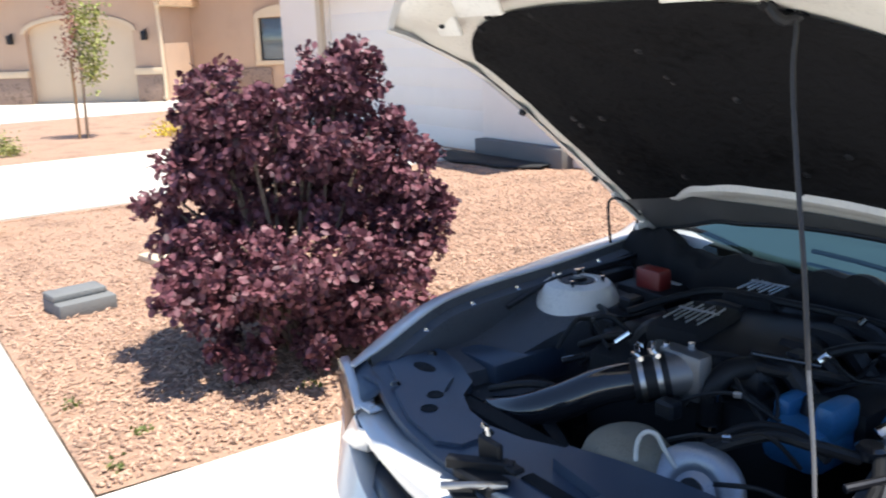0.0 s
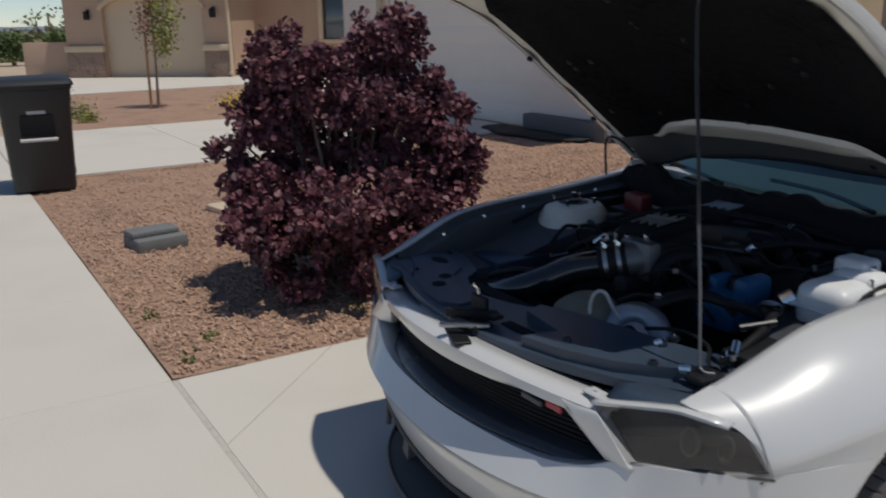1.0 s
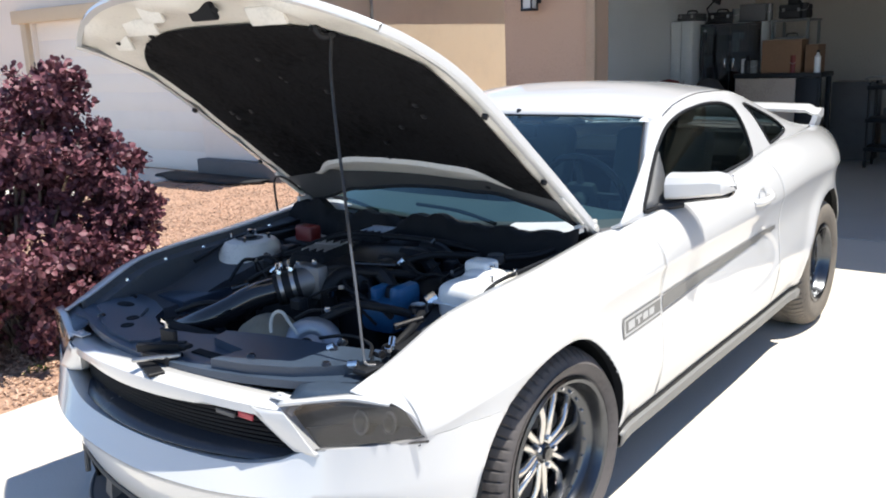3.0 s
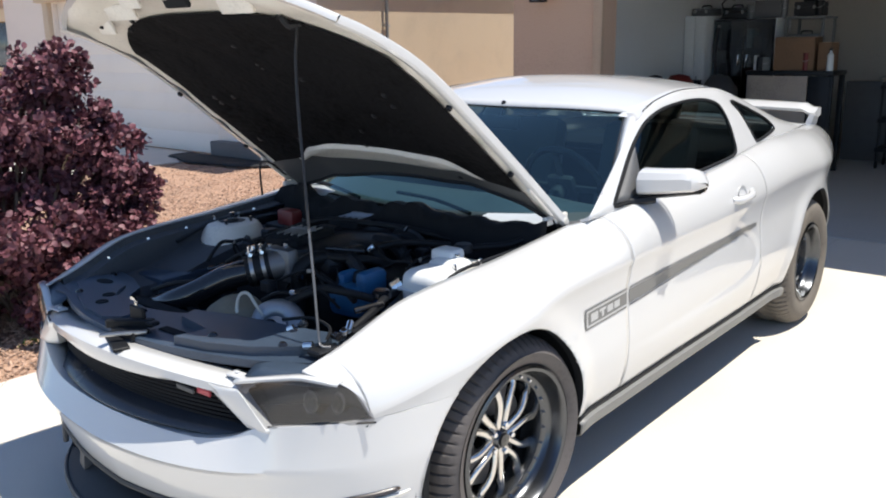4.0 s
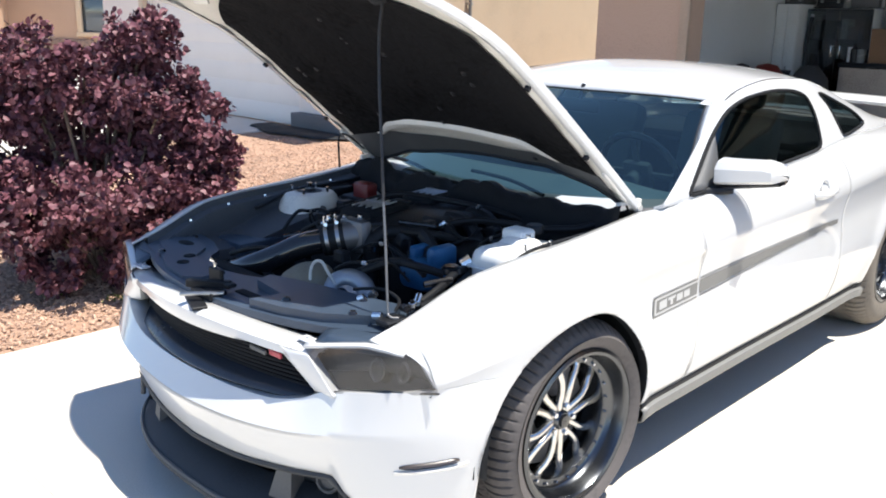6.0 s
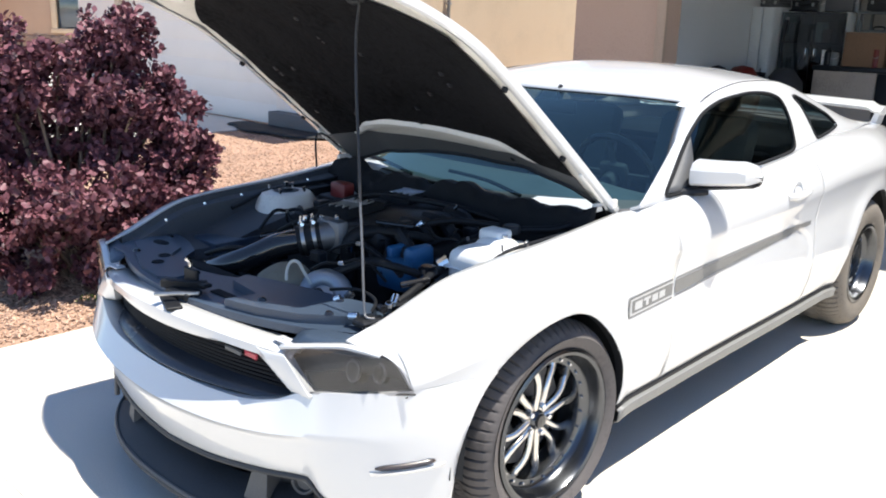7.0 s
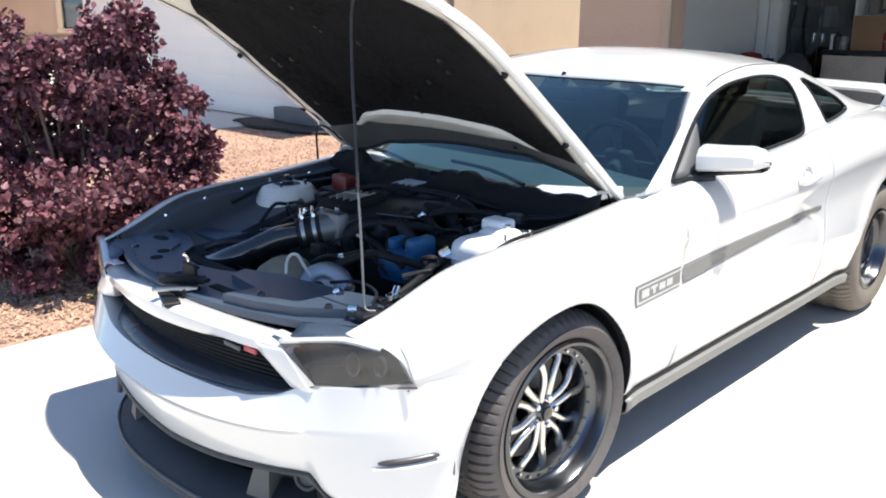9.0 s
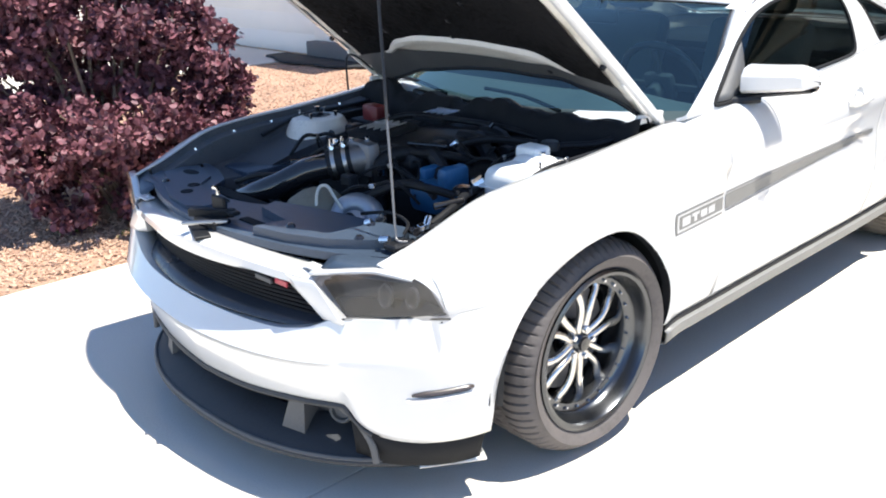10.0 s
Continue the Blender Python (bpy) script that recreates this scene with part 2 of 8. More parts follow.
# ---- mesh tools ----
class Geo:
    """Collects points and faces for one mesh."""

    def __init__(self):
        self.v, self.f = [], []

    def add(self, verts, faces, m=None):
        k = len(self.v)
        self.v += [tuple(m @ Vector(p)) for p in verts] if m else [tuple(p) for p in verts]
        self.f += [tuple(i + k for i in f) for f in faces]
        return self

    def grid(self, rows, closed=False, m=None, flip=False):
        nu, nv = len(rows), len(rows[0])
        faces = []
        for a in range(nu - 1):
            for b in range(nv if closed else nv - 1):
                c = (b + 1) % nv
                q = (a * nv + b, a * nv + c, (a + 1) * nv + c, (a + 1) * nv + b)
                faces.append(q[::-1] if flip else q)
        return self.add([p for r in rows for p in r], faces, m)

    def box(self, c, s, r=0.0, m=None, seg=2):
        b = bmesh.new()
        bmesh.ops.create_cube(b, size=1)
        bmesh.ops.scale(b, vec=s, verts=b.verts)
        if r:
            bmesh.ops.bevel(b, geom=b.edges[:] + b.verts[:], offset=min(r, 0.49 * min(s)), segments=seg, affect="EDGES", profile=0.5)
        t = Matrix.Translation(c)
        return self.bm(b, (m @ t) if m else t)

    def bm(self, b, m=None):
        b.verts.index_update()
        self.add([v.co[:] for v in b.verts], [[v.index for v in f.verts] for f in b.faces], m)
        b.free()
        return self

    def lathe(self, prof, n=32, m=None, closed=False, sweep=2 * math.pi):
        """prof: (radius, along) pairs; the axis is local z."""
        full = sweep > 6.28
        rows = []
        for r, h in list(prof) + ([prof[0]] if closed else []):
            rows.append([(r * math.cos(sweep * k / n), r * math.sin(sweep * k / n), h) for k in range(n if full else n + 1)])
        return self.grid(rows, closed=full, m=m)

    def cyl(self, a, b, r, n=16, r2=None):
        a, b = Vector(a), Vector(b)
        L = (b - a).length
        m = Matrix.Translation(a) @ (b - a).to_track_quat("Z", "Y").to_matrix().to_4x4()
        r2 = r if r2 is None else r2
        e = min(r, r2, L) * 0.12
        return self.lathe([(0.0005, 0), (r - e, 0), (r, e), (r2, L - e), (r2 - e, L), (0.0005, L)], n, m)

    def tube(self, pts, r, n=10, smooth=6):
        pts = [Vector(p) for p in pts]
        if smooth > 1 and len(pts) > 2:
            out = []
            for i in range(len(pts) - 1):
                p0, p1, p2, p3 = pts[max(i - 1, 0)], pts[i], pts[i + 1], pts[min(i + 2, len(pts) - 1)]
                for k in range(smooth):
                    t = k / smooth
                    out.append(0.5 * ((2 * p1) + (p2 - p0) * t + (2 * p0 - 5 * p1 + 4 * p2 - p3) * t * t + (3 * p1 - p0 - 3 * p2 + p3) * t ** 3))
            pts = out + [pts[-1]]
        rows, side = [], None
        for i, p in enumerate(pts):
            d = (pts[min(i + 1, len(pts) - 1)] - pts[max(i - 1, 0)]).normalized()
            if side is None:
                side = d.orthogonal().normalized()
            side = (side - d * side.dot(d)).normalized()
            up = d.cross(side)
            rr = r(i / (len(pts) - 1)) if callable(r) else r
            rows.append([p + rr * (math.cos(2 * math.pi * k / n) * side + math.sin(2 * math.pi * k / n) * up) for k in range(n)])
        self.grid(rows, closed=True, flip=True)
        k = len(self.v)
        self.f += [tuple(range(k - n, k)), tuple(reversed(range(k - n * len(pts), k - n * len(pts) + n)))]
        return self

    def prism(self, outline, d0, d1, m=None):
        """A flat outline (x, y) pulled from z=d0 to z=d1."""
        n = len(outline)
        v = [(x, y, d0) for x, y in outline] + [(x, y, d1) for x, y in outline]
        f = [tuple(range(n - 1, -1, -1)), tuple(range(n, 2 * n))]
        f += [(i, (i + 1) % n, n + (i + 1) % n, n + i) for i in range(n)]
        return self.add(v, f, m)

    def weld(self):
        """Join points that lie on one another."""
        at, new_of, v = {}, [], []
        for p in self.v:
            k = tuple(round(c, 5) + 0.0 for c in p)
            if k not in at:
                at[k] = len(v)
                v.append(p)
            new_of.append(at[k])
        faces = [tuple(dict.fromkeys(new_of[i] for i in f)) for f in self.f]
        self.v, self.f = v, [f for f in faces if len(f) > 2]
        return self

    def mesh(self, name, material, angle=35):
        me = bpy.data.meshes.new(name)
        me.from_pydata(self.v, [], self.f)
        me.materials.append(material)
        me.polygons.foreach_set("use_smooth", [True] * len(me.polygons))
        me.update()
        me.set_sharp_from_angle(angle=radians(angle))
        return me


def part(name, geo, material, parent=None, label="", angle=35, thick=0.0, kind=""):
    ob = new(name, geo.mesh(name, material, angle) if isinstance(geo, Geo) else geo)
    ob.parent = parent
    if thick:
        s = ob.modifiers.new("thickness", "SOLIDIFY")
        s.thickness, s.offset = abs(thick), -1 if thick > 0 else 1
    return tagged(ob, label, "", "", kind)


def thing(name, m, label, category, group="", kind=""):
    ob = new(name)
    ob.empty_display_size = 0.1
    ob.matrix_basis = m
    return tagged(ob, label, category, group, kind)


def curve(*pairs):
    """A smooth line through (key, value) pairs."""
    xs, ys = [p[0] for p in pairs], [p[1] for p in pairs]
    h = np.diff(xs)
    d = np.diff(ys) / h
    s = [d[0]] + [0 if d[i] * d[i + 1] <= 0 else (h[i] + h[i + 1]) / (h[i + 1] / d[i] + h[i] / d[i + 1]) * 1.0 for i in range(len(d) - 1)] + [d[-1]]

    def f(x):
        x = min(max(x, xs[0]), xs[-1])
        i = min(max(int(np.searchsorted(xs, x)) - 1, 0), len(h) - 1)
        t = (x - xs[i]) / h[i]
        return float((1 + 2 * t) * (1 - t) ** 2 * ys[i] + t * (1 - t) ** 2 * h[i] * s[i] + t * t * (3 - 2 * t) * ys[i + 1] + t * t * (t - 1) * h[i] * s[i + 1])

    return f


def lin(a, b, n):
    return [a + (b - a) * k / (n - 1) for k in range(n)]

# ---- the setting: ground, road, houses ----
I4 = Matrix.Identity(4)


def flat(name, outline, z, material, label, category, depth=0.3):
    ob = part(name, Geo().prism(outline, z - depth, z), material, None, label, 20)
    return tagged(ob, category=category, kind="structure")


def ngon(cx, cy, r, n=48, a0=0.0, a1=2 * math.pi):
    return [(cx + r * math.cos(a0 + (a1 - a0) * k / n), cy + r * math.sin(a0 + (a1 - a0) * k / n)) for k in range(n)]


# open sandy land to the horizon, one sheet that dips gently with distance
land = Geo()
radii = [0.0, 30, 60, 120, 250, 500, 1000, 2000]
land.grid([[(r * math.cos(2 * math.pi * k / 64) - 8, r * math.sin(2 * math.pi * k / 64), -0.055 - (0.006 * max(0, r - 30))) for k in range(64)] for r in [0.01] + radii[1:]], closed=True)
tagged(part("ground", land, SAND, None, "dry sandy desert ground reaching the horizon", 60), category="ground", kind="structure")

# mulch beds: slightly uneven sheets
def bed(name, x0, x1, y0, y1, label, step=0.07, z=0.0):
    nx, ny = int((x1 - x0) / step), int((y1 - y0) / step)
    rows = []
    for i in range(nx + 1):
        x = x0 + (x1 - x0) * i / nx
        rows.append([(x, y0 + (y1 - y0) * j / ny, z + 0.014 * noise.noise(Vector((x * 1.3, (y0 + (y1 - y0) * j / ny) * 1.3, 2))) + 0.008 * noise.noise(Vector((x * 7, (y0 + (y1 - y0) * j / ny) * 7, 5)))) for j in range(ny + 1)])
    return tagged(part(name, Geo().grid(rows), MULCH, None, label, 60), category="mulch bed", kind="structure")


bed("mulch_bed", -7.66, -1.80, -1.12, 9.5, "brown bark mulch bed beside the driveway", z=-0.012)
bed("mulch_bed", -19.0, -11.8, -0.6, 5.1, "brown gravel bed beside the far driveway", 0.2, -0.012)

flat("road", [(p[0], p[1]) for p in ngon(-14.5, -6.6, 4.9, 64)], -0.03, ASPHALT, "worn grey asphalt of the turning circle", "road")
flat("road", [(-11.0, -14), (60, -14), (60, -4.4), (-11.0, -4.4)], -0.03, ASPHALT, "worn grey asphalt street", "road")
flat("gutter", [(-40, -4.4), (60, -4.4), (60, -2.75), (-40, -2.75)], -0.042, CONCRETE_OLD, "pale concrete gutter along the street", "gutter")

# far hills on the horizon
hills = Geo()
row0, row1 = [], []
for k in range(97):
    a = radians(100 + 160 * k / 96)
    h = 24 + 14 * noise.noise(Vector((k * 0.11, 3, 1))) + 5 * noise.noise(Vector((k * 0.5, 8, 1)))
    row0.append((1700 * math.cos(a), 1700 * math.sin(a), -14))
    row1.append((1800 * math.cos(a), 1800 * math.sin(a), h - 22))
hills.grid([row0, row1])
tagged(part("backdrop", hills, HILL, None, "low blue-grey desert hills on the horizon", 60), category="hills", kind="structure")


def wall(name, p, q, z0, z1, material, label, thick=0.2, holes=()):
    """An upright wall from p to q (left to right seen from outside), with rectangular holes (s0, s1, z0, z1) through it."""
    p, q = Vector((*p, 0)), Vector((*q, 0))
    d = (q - p).normalized()
    n = Vector((-d.y, d.x, 0))
    L = (q - p).length
    g = Geo()
    cuts = sorted({0.0, L, *[h[0] for h in holes], *[h[1] for h in holes]})
    for a, b in zip(cuts, cuts[1:]):
        blocked = [h for h in holes if h[0] < (a + b) / 2 < h[1]]
        spans = [(z0, z1)]
        for h in blocked:
            spans = [s for u, v in spans for s in ((u, min(v, h[2])), (max(u, h[3]), v)) if s[1] - s[0] > 0.001]
        for u, v in spans:
            c = [p + d * a, p + d * b, p + d * b + n * thick, p + d * a + n * thick]
            g.add([(*w.xy, u) for w in c] + [(*w.xy, v) for w in c], [(0, 3, 2, 1), (4, 5, 6, 7), (0, 1, 5, 4), (1, 2, 6, 5), (2, 3, 7, 6), (3, 0, 4, 7)])
    return tagged(part(name, g, material, None, label, 20), category="wall", kind="structure")


# our own house: garage front with its opening, side walls, garage inside
GY = 4.92
# opening carried wide out of view so the car's side windows mirror dark
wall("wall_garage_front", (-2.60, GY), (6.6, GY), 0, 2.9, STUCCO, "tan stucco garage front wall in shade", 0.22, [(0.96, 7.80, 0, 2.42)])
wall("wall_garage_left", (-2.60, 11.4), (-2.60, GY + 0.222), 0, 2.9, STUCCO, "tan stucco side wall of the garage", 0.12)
wall("wall_garage_inner", (-2.48, 11.2), (-2.48, GY + 0.222), 0.0, 2.7, GYPSUM, "pale grey painted wall inside the garage", 0.1)
wall("wall_garage_back", (-2.38, 11.2), (6.4, 11.2), 0, 2.7, DIM_WALL, "back wall of the garage, its dimness put into the grey", 0.2)
wall("wall_garage_right", (6.4, GY + 0.222), (6.4, 11.2), 0, 2.9, DIM_WALL, "right wall of the garage in the same dimmed grey", 0.2)
tagged(part("ceiling", Geo().box((1.95, 8.17, 2.76), (9.3, 6.5, 0.1)), GYPSUM, None, "white garage ceiling", 20), category="ceiling", kind="structure")
tagged(part("floor", Geo().prism([(-2.44, GY + 0.0), (6.4, GY + 0.0), (6.4, 11.2), (-2.44, 11.2)], -0.2, 0.006), CONCRETE_OLD, None, "grey concrete garage floor", 20), category="floor", kind="structure")
# jamb and head trim round the garage opening
trim = Geo()
trim.box((-1.685, GY - 0.012, 1.22), (0.09, 0.05, 2.44), 0.006)
trim.box((5.27, GY - 0.012, 1.22), (0.13, 0.05, 2.44), 0.006)
trim.box((1.79, GY - 0.012, 2.505), (7.09, 0.05, 0.13), 0.006)
tagged(part("trim", trim, TRIM_TAN, None, "tan-painted trim round the garage opening"), category="trim", kind="structure")


def roof(name, x0, x1, y0, y1, z, rise, label, axis="x", material=None):
    """A gable roof with a thick edge; the ridge runs along the axis."""
    g = Geo()
    t = 0.16
    if axis == "x":
        ym = (y0 + y1) / 2
        sec = [(y0, z), (ym, z + rise), (y1, z), (y1, z + t), (ym, z + rise + t), (y0, z + t)]
        v = [(x0, a, b) for a, b in sec] + [(x1, a, b) for a, b in sec]
    else:
        xm = (x0 + x1) / 2
        sec = [(x0, z), (xm, z + rise), (x1, z), (x1, z + t), (xm, z + rise + t), (x0, z + t)]
        v = [(a, y0, b) for a, b in sec] + [(a, y1, b) for a, b in sec]
    f = [(0, 1, 4, 5), (1, 2, 3, 4), (6, 11, 10, 7), (7, 10, 9, 8), (0, 6, 7, 1), (1, 7, 8, 2), (5, 4, 10, 11), (4, 3, 9, 10), (0, 5, 11, 6), (2, 8, 9, 3)]
    g.add(v, f)
    return tagged(part(name, g, material or ROOF, None, label, 20), category="roof", kind="structure")


roof("roof", -3.15, 7.2, GY - 0.5, 12.0, 2.78, 1.7, "unseen garage roof, grey for the reflection in the side windows", material=ROOF_UNSEEN)
# a closed porch mass on our right keeps the house whole
wall("wall_house_right", (6.6, GY + 0.6), (14.0, GY + 0.6), 0, 2.9, STUCCO, "tan stucco front wall of the house", 0.22)

# the neighbour's pale house: front in shade, side wall in sun
NY = 5.2
wall("wall_neighbour_front", (-13.6, NY), (-5.85, NY), 0, 2.75, STUCCO_GREY, "white stucco front wall of the next house", 0.22, [(1.72, 5.9, 0, 2.16)])
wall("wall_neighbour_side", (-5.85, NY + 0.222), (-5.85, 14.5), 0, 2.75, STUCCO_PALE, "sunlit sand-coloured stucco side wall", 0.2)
wall("wall_neighbour_far", (-13.6, 14.5), (-13.6, NY + 0.222), 0, 2.75, STUCCO_GREY, "white stucco far wall of the next house", 0.2)
roof("roof", -14.0, -5.60, NY - 0.55, 15.0, 2.74, 1.9, "tan shingle roof of the next house", axis="y")
stem = Geo().box((-6.84, NY - 0.09, 0.09), (1.64, 0.18, 0.26), 0.012)
tagged(part("trim", stem, LEDGE_GREY, None, "grey concrete ledge along the foot of the wall"), category="ledge", kind="structure")
# black sheet over the mulch along the wall, its front edge wavy
fab = Geo()
rows = []
for k in range(33):
    x = -8.15 + 1.95 * k / 32
    y0 = 4.52 + 0.05 * math.sin(x * 7) + max(0.0, (x + 6.95)) ** 1.6 * 0.5 + 0.45 * max(0.0, -7.75 - x)
    rows.append([(x, y0 + (NY - 0.18 - y0) * t, 0.036 - 0.02 * (t == 0) + 0.008 * noise.noise(Vector((x * 4, t * 3, 1)))) for t in (0.0, 0.08, 0.3, 0.6, 1.0)])
tagged(part("weed_fabric", fab.grid(rows, flip=True), SHEET_BLACK, None, "black sheet with a wavy edge along the foot of the wall", 60, thick=0.004), category="weed fabric", kind="structure")
head = Geo()
head.box((-12.0, NY - 0.03, 1.09), (0.16, 0.1, 2.18), 0.008)
head.box((-9.8, NY - 0.05, 2.27), (4.9, 0.16, 0.2), 0.01)
tagged(part("trim", head, TRIM_CREAM, None, "cream surround of the white garage door"), category="trim", kind="structure")
door = thing("garage_door", pose(-9.79, NY + 0.1, 0), "closed white sectional garage door with ribbed panels", "garage door", kind="structure")
for k in range(8):
    part("panel", Geo().box((0, 0, 0.135 + 0.27 * k), (4.16, 0.05, 0.2698), 0.0015), DOOR_WHITE, door)
pipe = thing("conduit", pose(-5.83, 6.6, 0), "thin grey pipe running up the stucco wall", "pipe")
part("pipe", Geo().cyl((0.03, 0, 0), (0.03, 0, 2.6), 0.022), SILVER_TRIM, pipe)
part("strap", Geo().box((0.02, 0, 1.7), (0.04, 0.09, 0.03), 0.004), STEEL, pipe)

# the tan house across the turning circle, set at an angle
H0 = Vector((-25.65, 2.02, 0))
hd = Vector((3.35, 3.65, 0)).normalized()
HM = Matrix.Translation(H0) @ Matrix.Rotation(math.atan2(hd.y, hd.x), 4, "Z")
# local: x along the front, -y toward the street
house = thing("tan_house", HM, "tan stucco house with a stone base and a shingle gable roof", "house")
GW, GH = 5.0, 2.62


def arch_outline(x0, x1, spring, rise, n=14):
    xm, hw = (x0 + x1) / 2, (x1 - x0) / 2
    return [(x0, 0.0), (x1, 0.0)] + [(xm + hw * math.cos(a), spring + rise * math.sin(a)) for a in lin(0.0, math.pi, n)]


UP = Matrix.Rotation(math.pi / 2, 4, "X")  # (x, y, z) -> (x, -z, y)
# gable front with an arched recess: filled ring of wall pieces round the arch
ap = arch_outline(1.2, 4.25, 1.86, 0.36)[2:]
outer = [(GW, 0), (GW, GH), (GW / 2, GH + 1.25), (0, GH), (0, 0)]
part("wall", Geo().prism([(4.25, 0), (GW, 0), (GW, GH), (4.25, GH + 0.375)], -0.22, 0.0, UP), STUCCO, house, angle=20)
part("wall", Geo().prism([(0, 0), (1.2, 0), (1.2, GH + 0.6), (0, GH)], -0.22, 0.0, UP), STUCCO, house, angle=20)
part("gable", Geo().prism([(1.2, GH + 0.6), (2.5, GH + 1.25), (4.25, GH + 0.375)][::-1] + ap[::-1][:0] + [(x, z) for x, z in reversed(ap)], -0.22, 0.0, UP), STUCCO, house, "tan stucco gable over the arch", 20)
part("garage_door", Geo().prism(arch_outline(1.17, 4.28, 1.86, 0.36), -0.30, -0.16, UP), DOOR_CREAM, house, "closed cream arched garage door", 20)
surround = Geo()
ao, ai = arch_outline(1.08, 4.37, 1.86, 0.47)[2:], arch_outline(1.2, 4.25, 1.86, 0.36)[2:]
for (a, b), (c, d), (e, f), (g2, h2) in zip(ao, ao[1:], ai, ai[1:]):
    surround.prism([(e, f), (a, b), (c, d), (g2, h2)], 0.002, 0.05, UP)
part("trim", surround, TRIM_CREAM, house, "cream arch moulding")
for x0, x1 in ((0.0, 1.18), (4.27, 5.0)):
    part("stone_base", Geo().box(((x0 + x1) / 2, -0.045, 0.36), (x1 - x0, 0.09, 0.72), 0.02), STONE, house, "dark brown stone base")
    part("ledge", Geo().box(((x0 + x1) / 2, -0.06, 0.80), (x1 - x0 + 0.04, 0.14, 0.17), 0.01), TRIM_CREAM, house, "cream ledge over the stone")
for c_, s_ in (((0.1, 4.1, GH / 2), (0.2, 7.7, GH)), ((4.9, 1.2, GH / 2), (0.2, 1.9, GH))):
    part("wall", Geo().box(c_, s_), STUCCO, house, angle=20)
# set-back wing
for c_, s_ in (((5.95, 2.2, 1.5), (2.1, 0.2, 3.0)), ((10.4, 2.2, 1.5), (3.0, 0.2, 3.0)), ((7.95, 2.2, 0.45), (1.9, 0.2, 0.9)), ((7.95, 2.2, 2.55), (1.9, 0.2, 0.9))):
    part("wall", Geo().box(c_, s_), STUCCO, house, "brown stucco of the set-back wing", 20)
part("stone_base", Geo().box((6.1, 2.06, 0.36), (2.4, 0.09, 0.72), 0.02), STONE, house, "dark brown stone base")
win = part("window", Geo().box((7.95, 2.16, 1.5), (1.9, 0.06, 1.2), 0.01), PANE, house, "window with pale blinds under a cream arch")
part("blind", Geo().box((7.95, 2.235, 1.5), (1.86, 0.01, 1.16)), DOOR_WHITE, win)
wt = Geo()
for x0 in (6.95, 8.95):
    wt.box((x0, 2.08, 1.5), (0.14, 0.12, 1.3), 0.01)
wt.box((7.95, 2.08, 0.86), (2.2, 0.14, 0.12), 0.01)
wo, wi = arch_outline(6.88, 9.02, 2.1, 0.36)[2:], arch_outline(7.02, 8.88, 2.1, 0.02)[2:]
for (a, b), (c, d), (e, f), (g2, h2) in zip(wo, wo[1:], wi, wi[1:]):
    wt.prism([(e, f), (a, b), (c, d), (g2, h2)], -2.1, -2.0, UP)
part("window_trim", wt, TRIM_CREAM, win)
part("mullion", Geo().box((7.95, 2.1, 1.5), (0.06, 0.05, 1.2)), DOOR_WHITE, win)
rf = Geo()
t = 0.16
for x0, x1, za, zb in ((-0.3, 2.5, GH - 0.15, GH + 1.25), (5.3, 2.5, GH - 0.15, GH + 1.25)):
    rf.add([(x0, -0.45, za), (x1, -0.45, zb), (x1, 9, zb), (x0, 9, za), (x0, -0.45, za + t), (x1, -0.45, zb + t), (x1, 9, zb + t), (x0, 9, za + t)],
           [(0, 1, 2, 3), (7, 6, 5, 4), (0, 4, 5, 1), (1, 5, 6, 2), (2, 6, 7, 3), (3, 7, 4, 0)])
part("roof", rf, ROOF, house, "tan shingle roof", 20)
rw = Geo()
rw.add([(4.9, 1.6, 2.92), (11.5, 1.6, 2.92), (11.5, 6, 4.6), (4.9, 6, 4.6), (4.9, 1.6, 3.06), (11.5, 1.6, 3.06), (11.5, 6, 4.75), (4.9, 6, 4.75)],
       [(0, 1, 2, 3), (7, 6, 5, 4), (0, 4, 5, 1), (1, 5, 6, 2), (2, 6, 7, 3), (3, 7, 4, 0)])
part("roof", rw, ROOF, house, "tan shingle roof", 20)
part("gutter", Geo().box((5.2, 0.7, GH - 0.12), (0.12, 2.3, 0.12), 0.01), TRIM_CREAM, house, "cream gutter")
part("downspout", Geo().tube([(5.12, -0.25, GH - 0.15), (5.06, -0.1, GH - 0.45), (5.06, -0.08, 0.3), (5.06, -0.2, 0.1)], 0.05, 8), TRIM_CREAM, house, "cream downspout")
for x in (0.80, 4.62):
    lamp = part("wall_lamp", Geo().box((x, -0.11, 1.72), (0.13, 0.15, 0.24), 0.02), BLACK, house, "black wall lantern")
    part("bracket", Geo().box((x, -0.03, 1.86), (0.06, 0.08, 0.05)), BLACK, lamp)
fill = Geo().box((5.0, 6, 1.2), (11.0, 7.0, 2.4))
part("core", fill, STUCCO, house)
yardwall = thing("block_wall", HM @ pose(-0.85, 0.35, 0), "low tan block wall beside the house", "wall")
part("wall", Geo().box((0, 0, 0.5), (1.6, 0.2, 1.0), 0.01), STUCCO, yardwall)

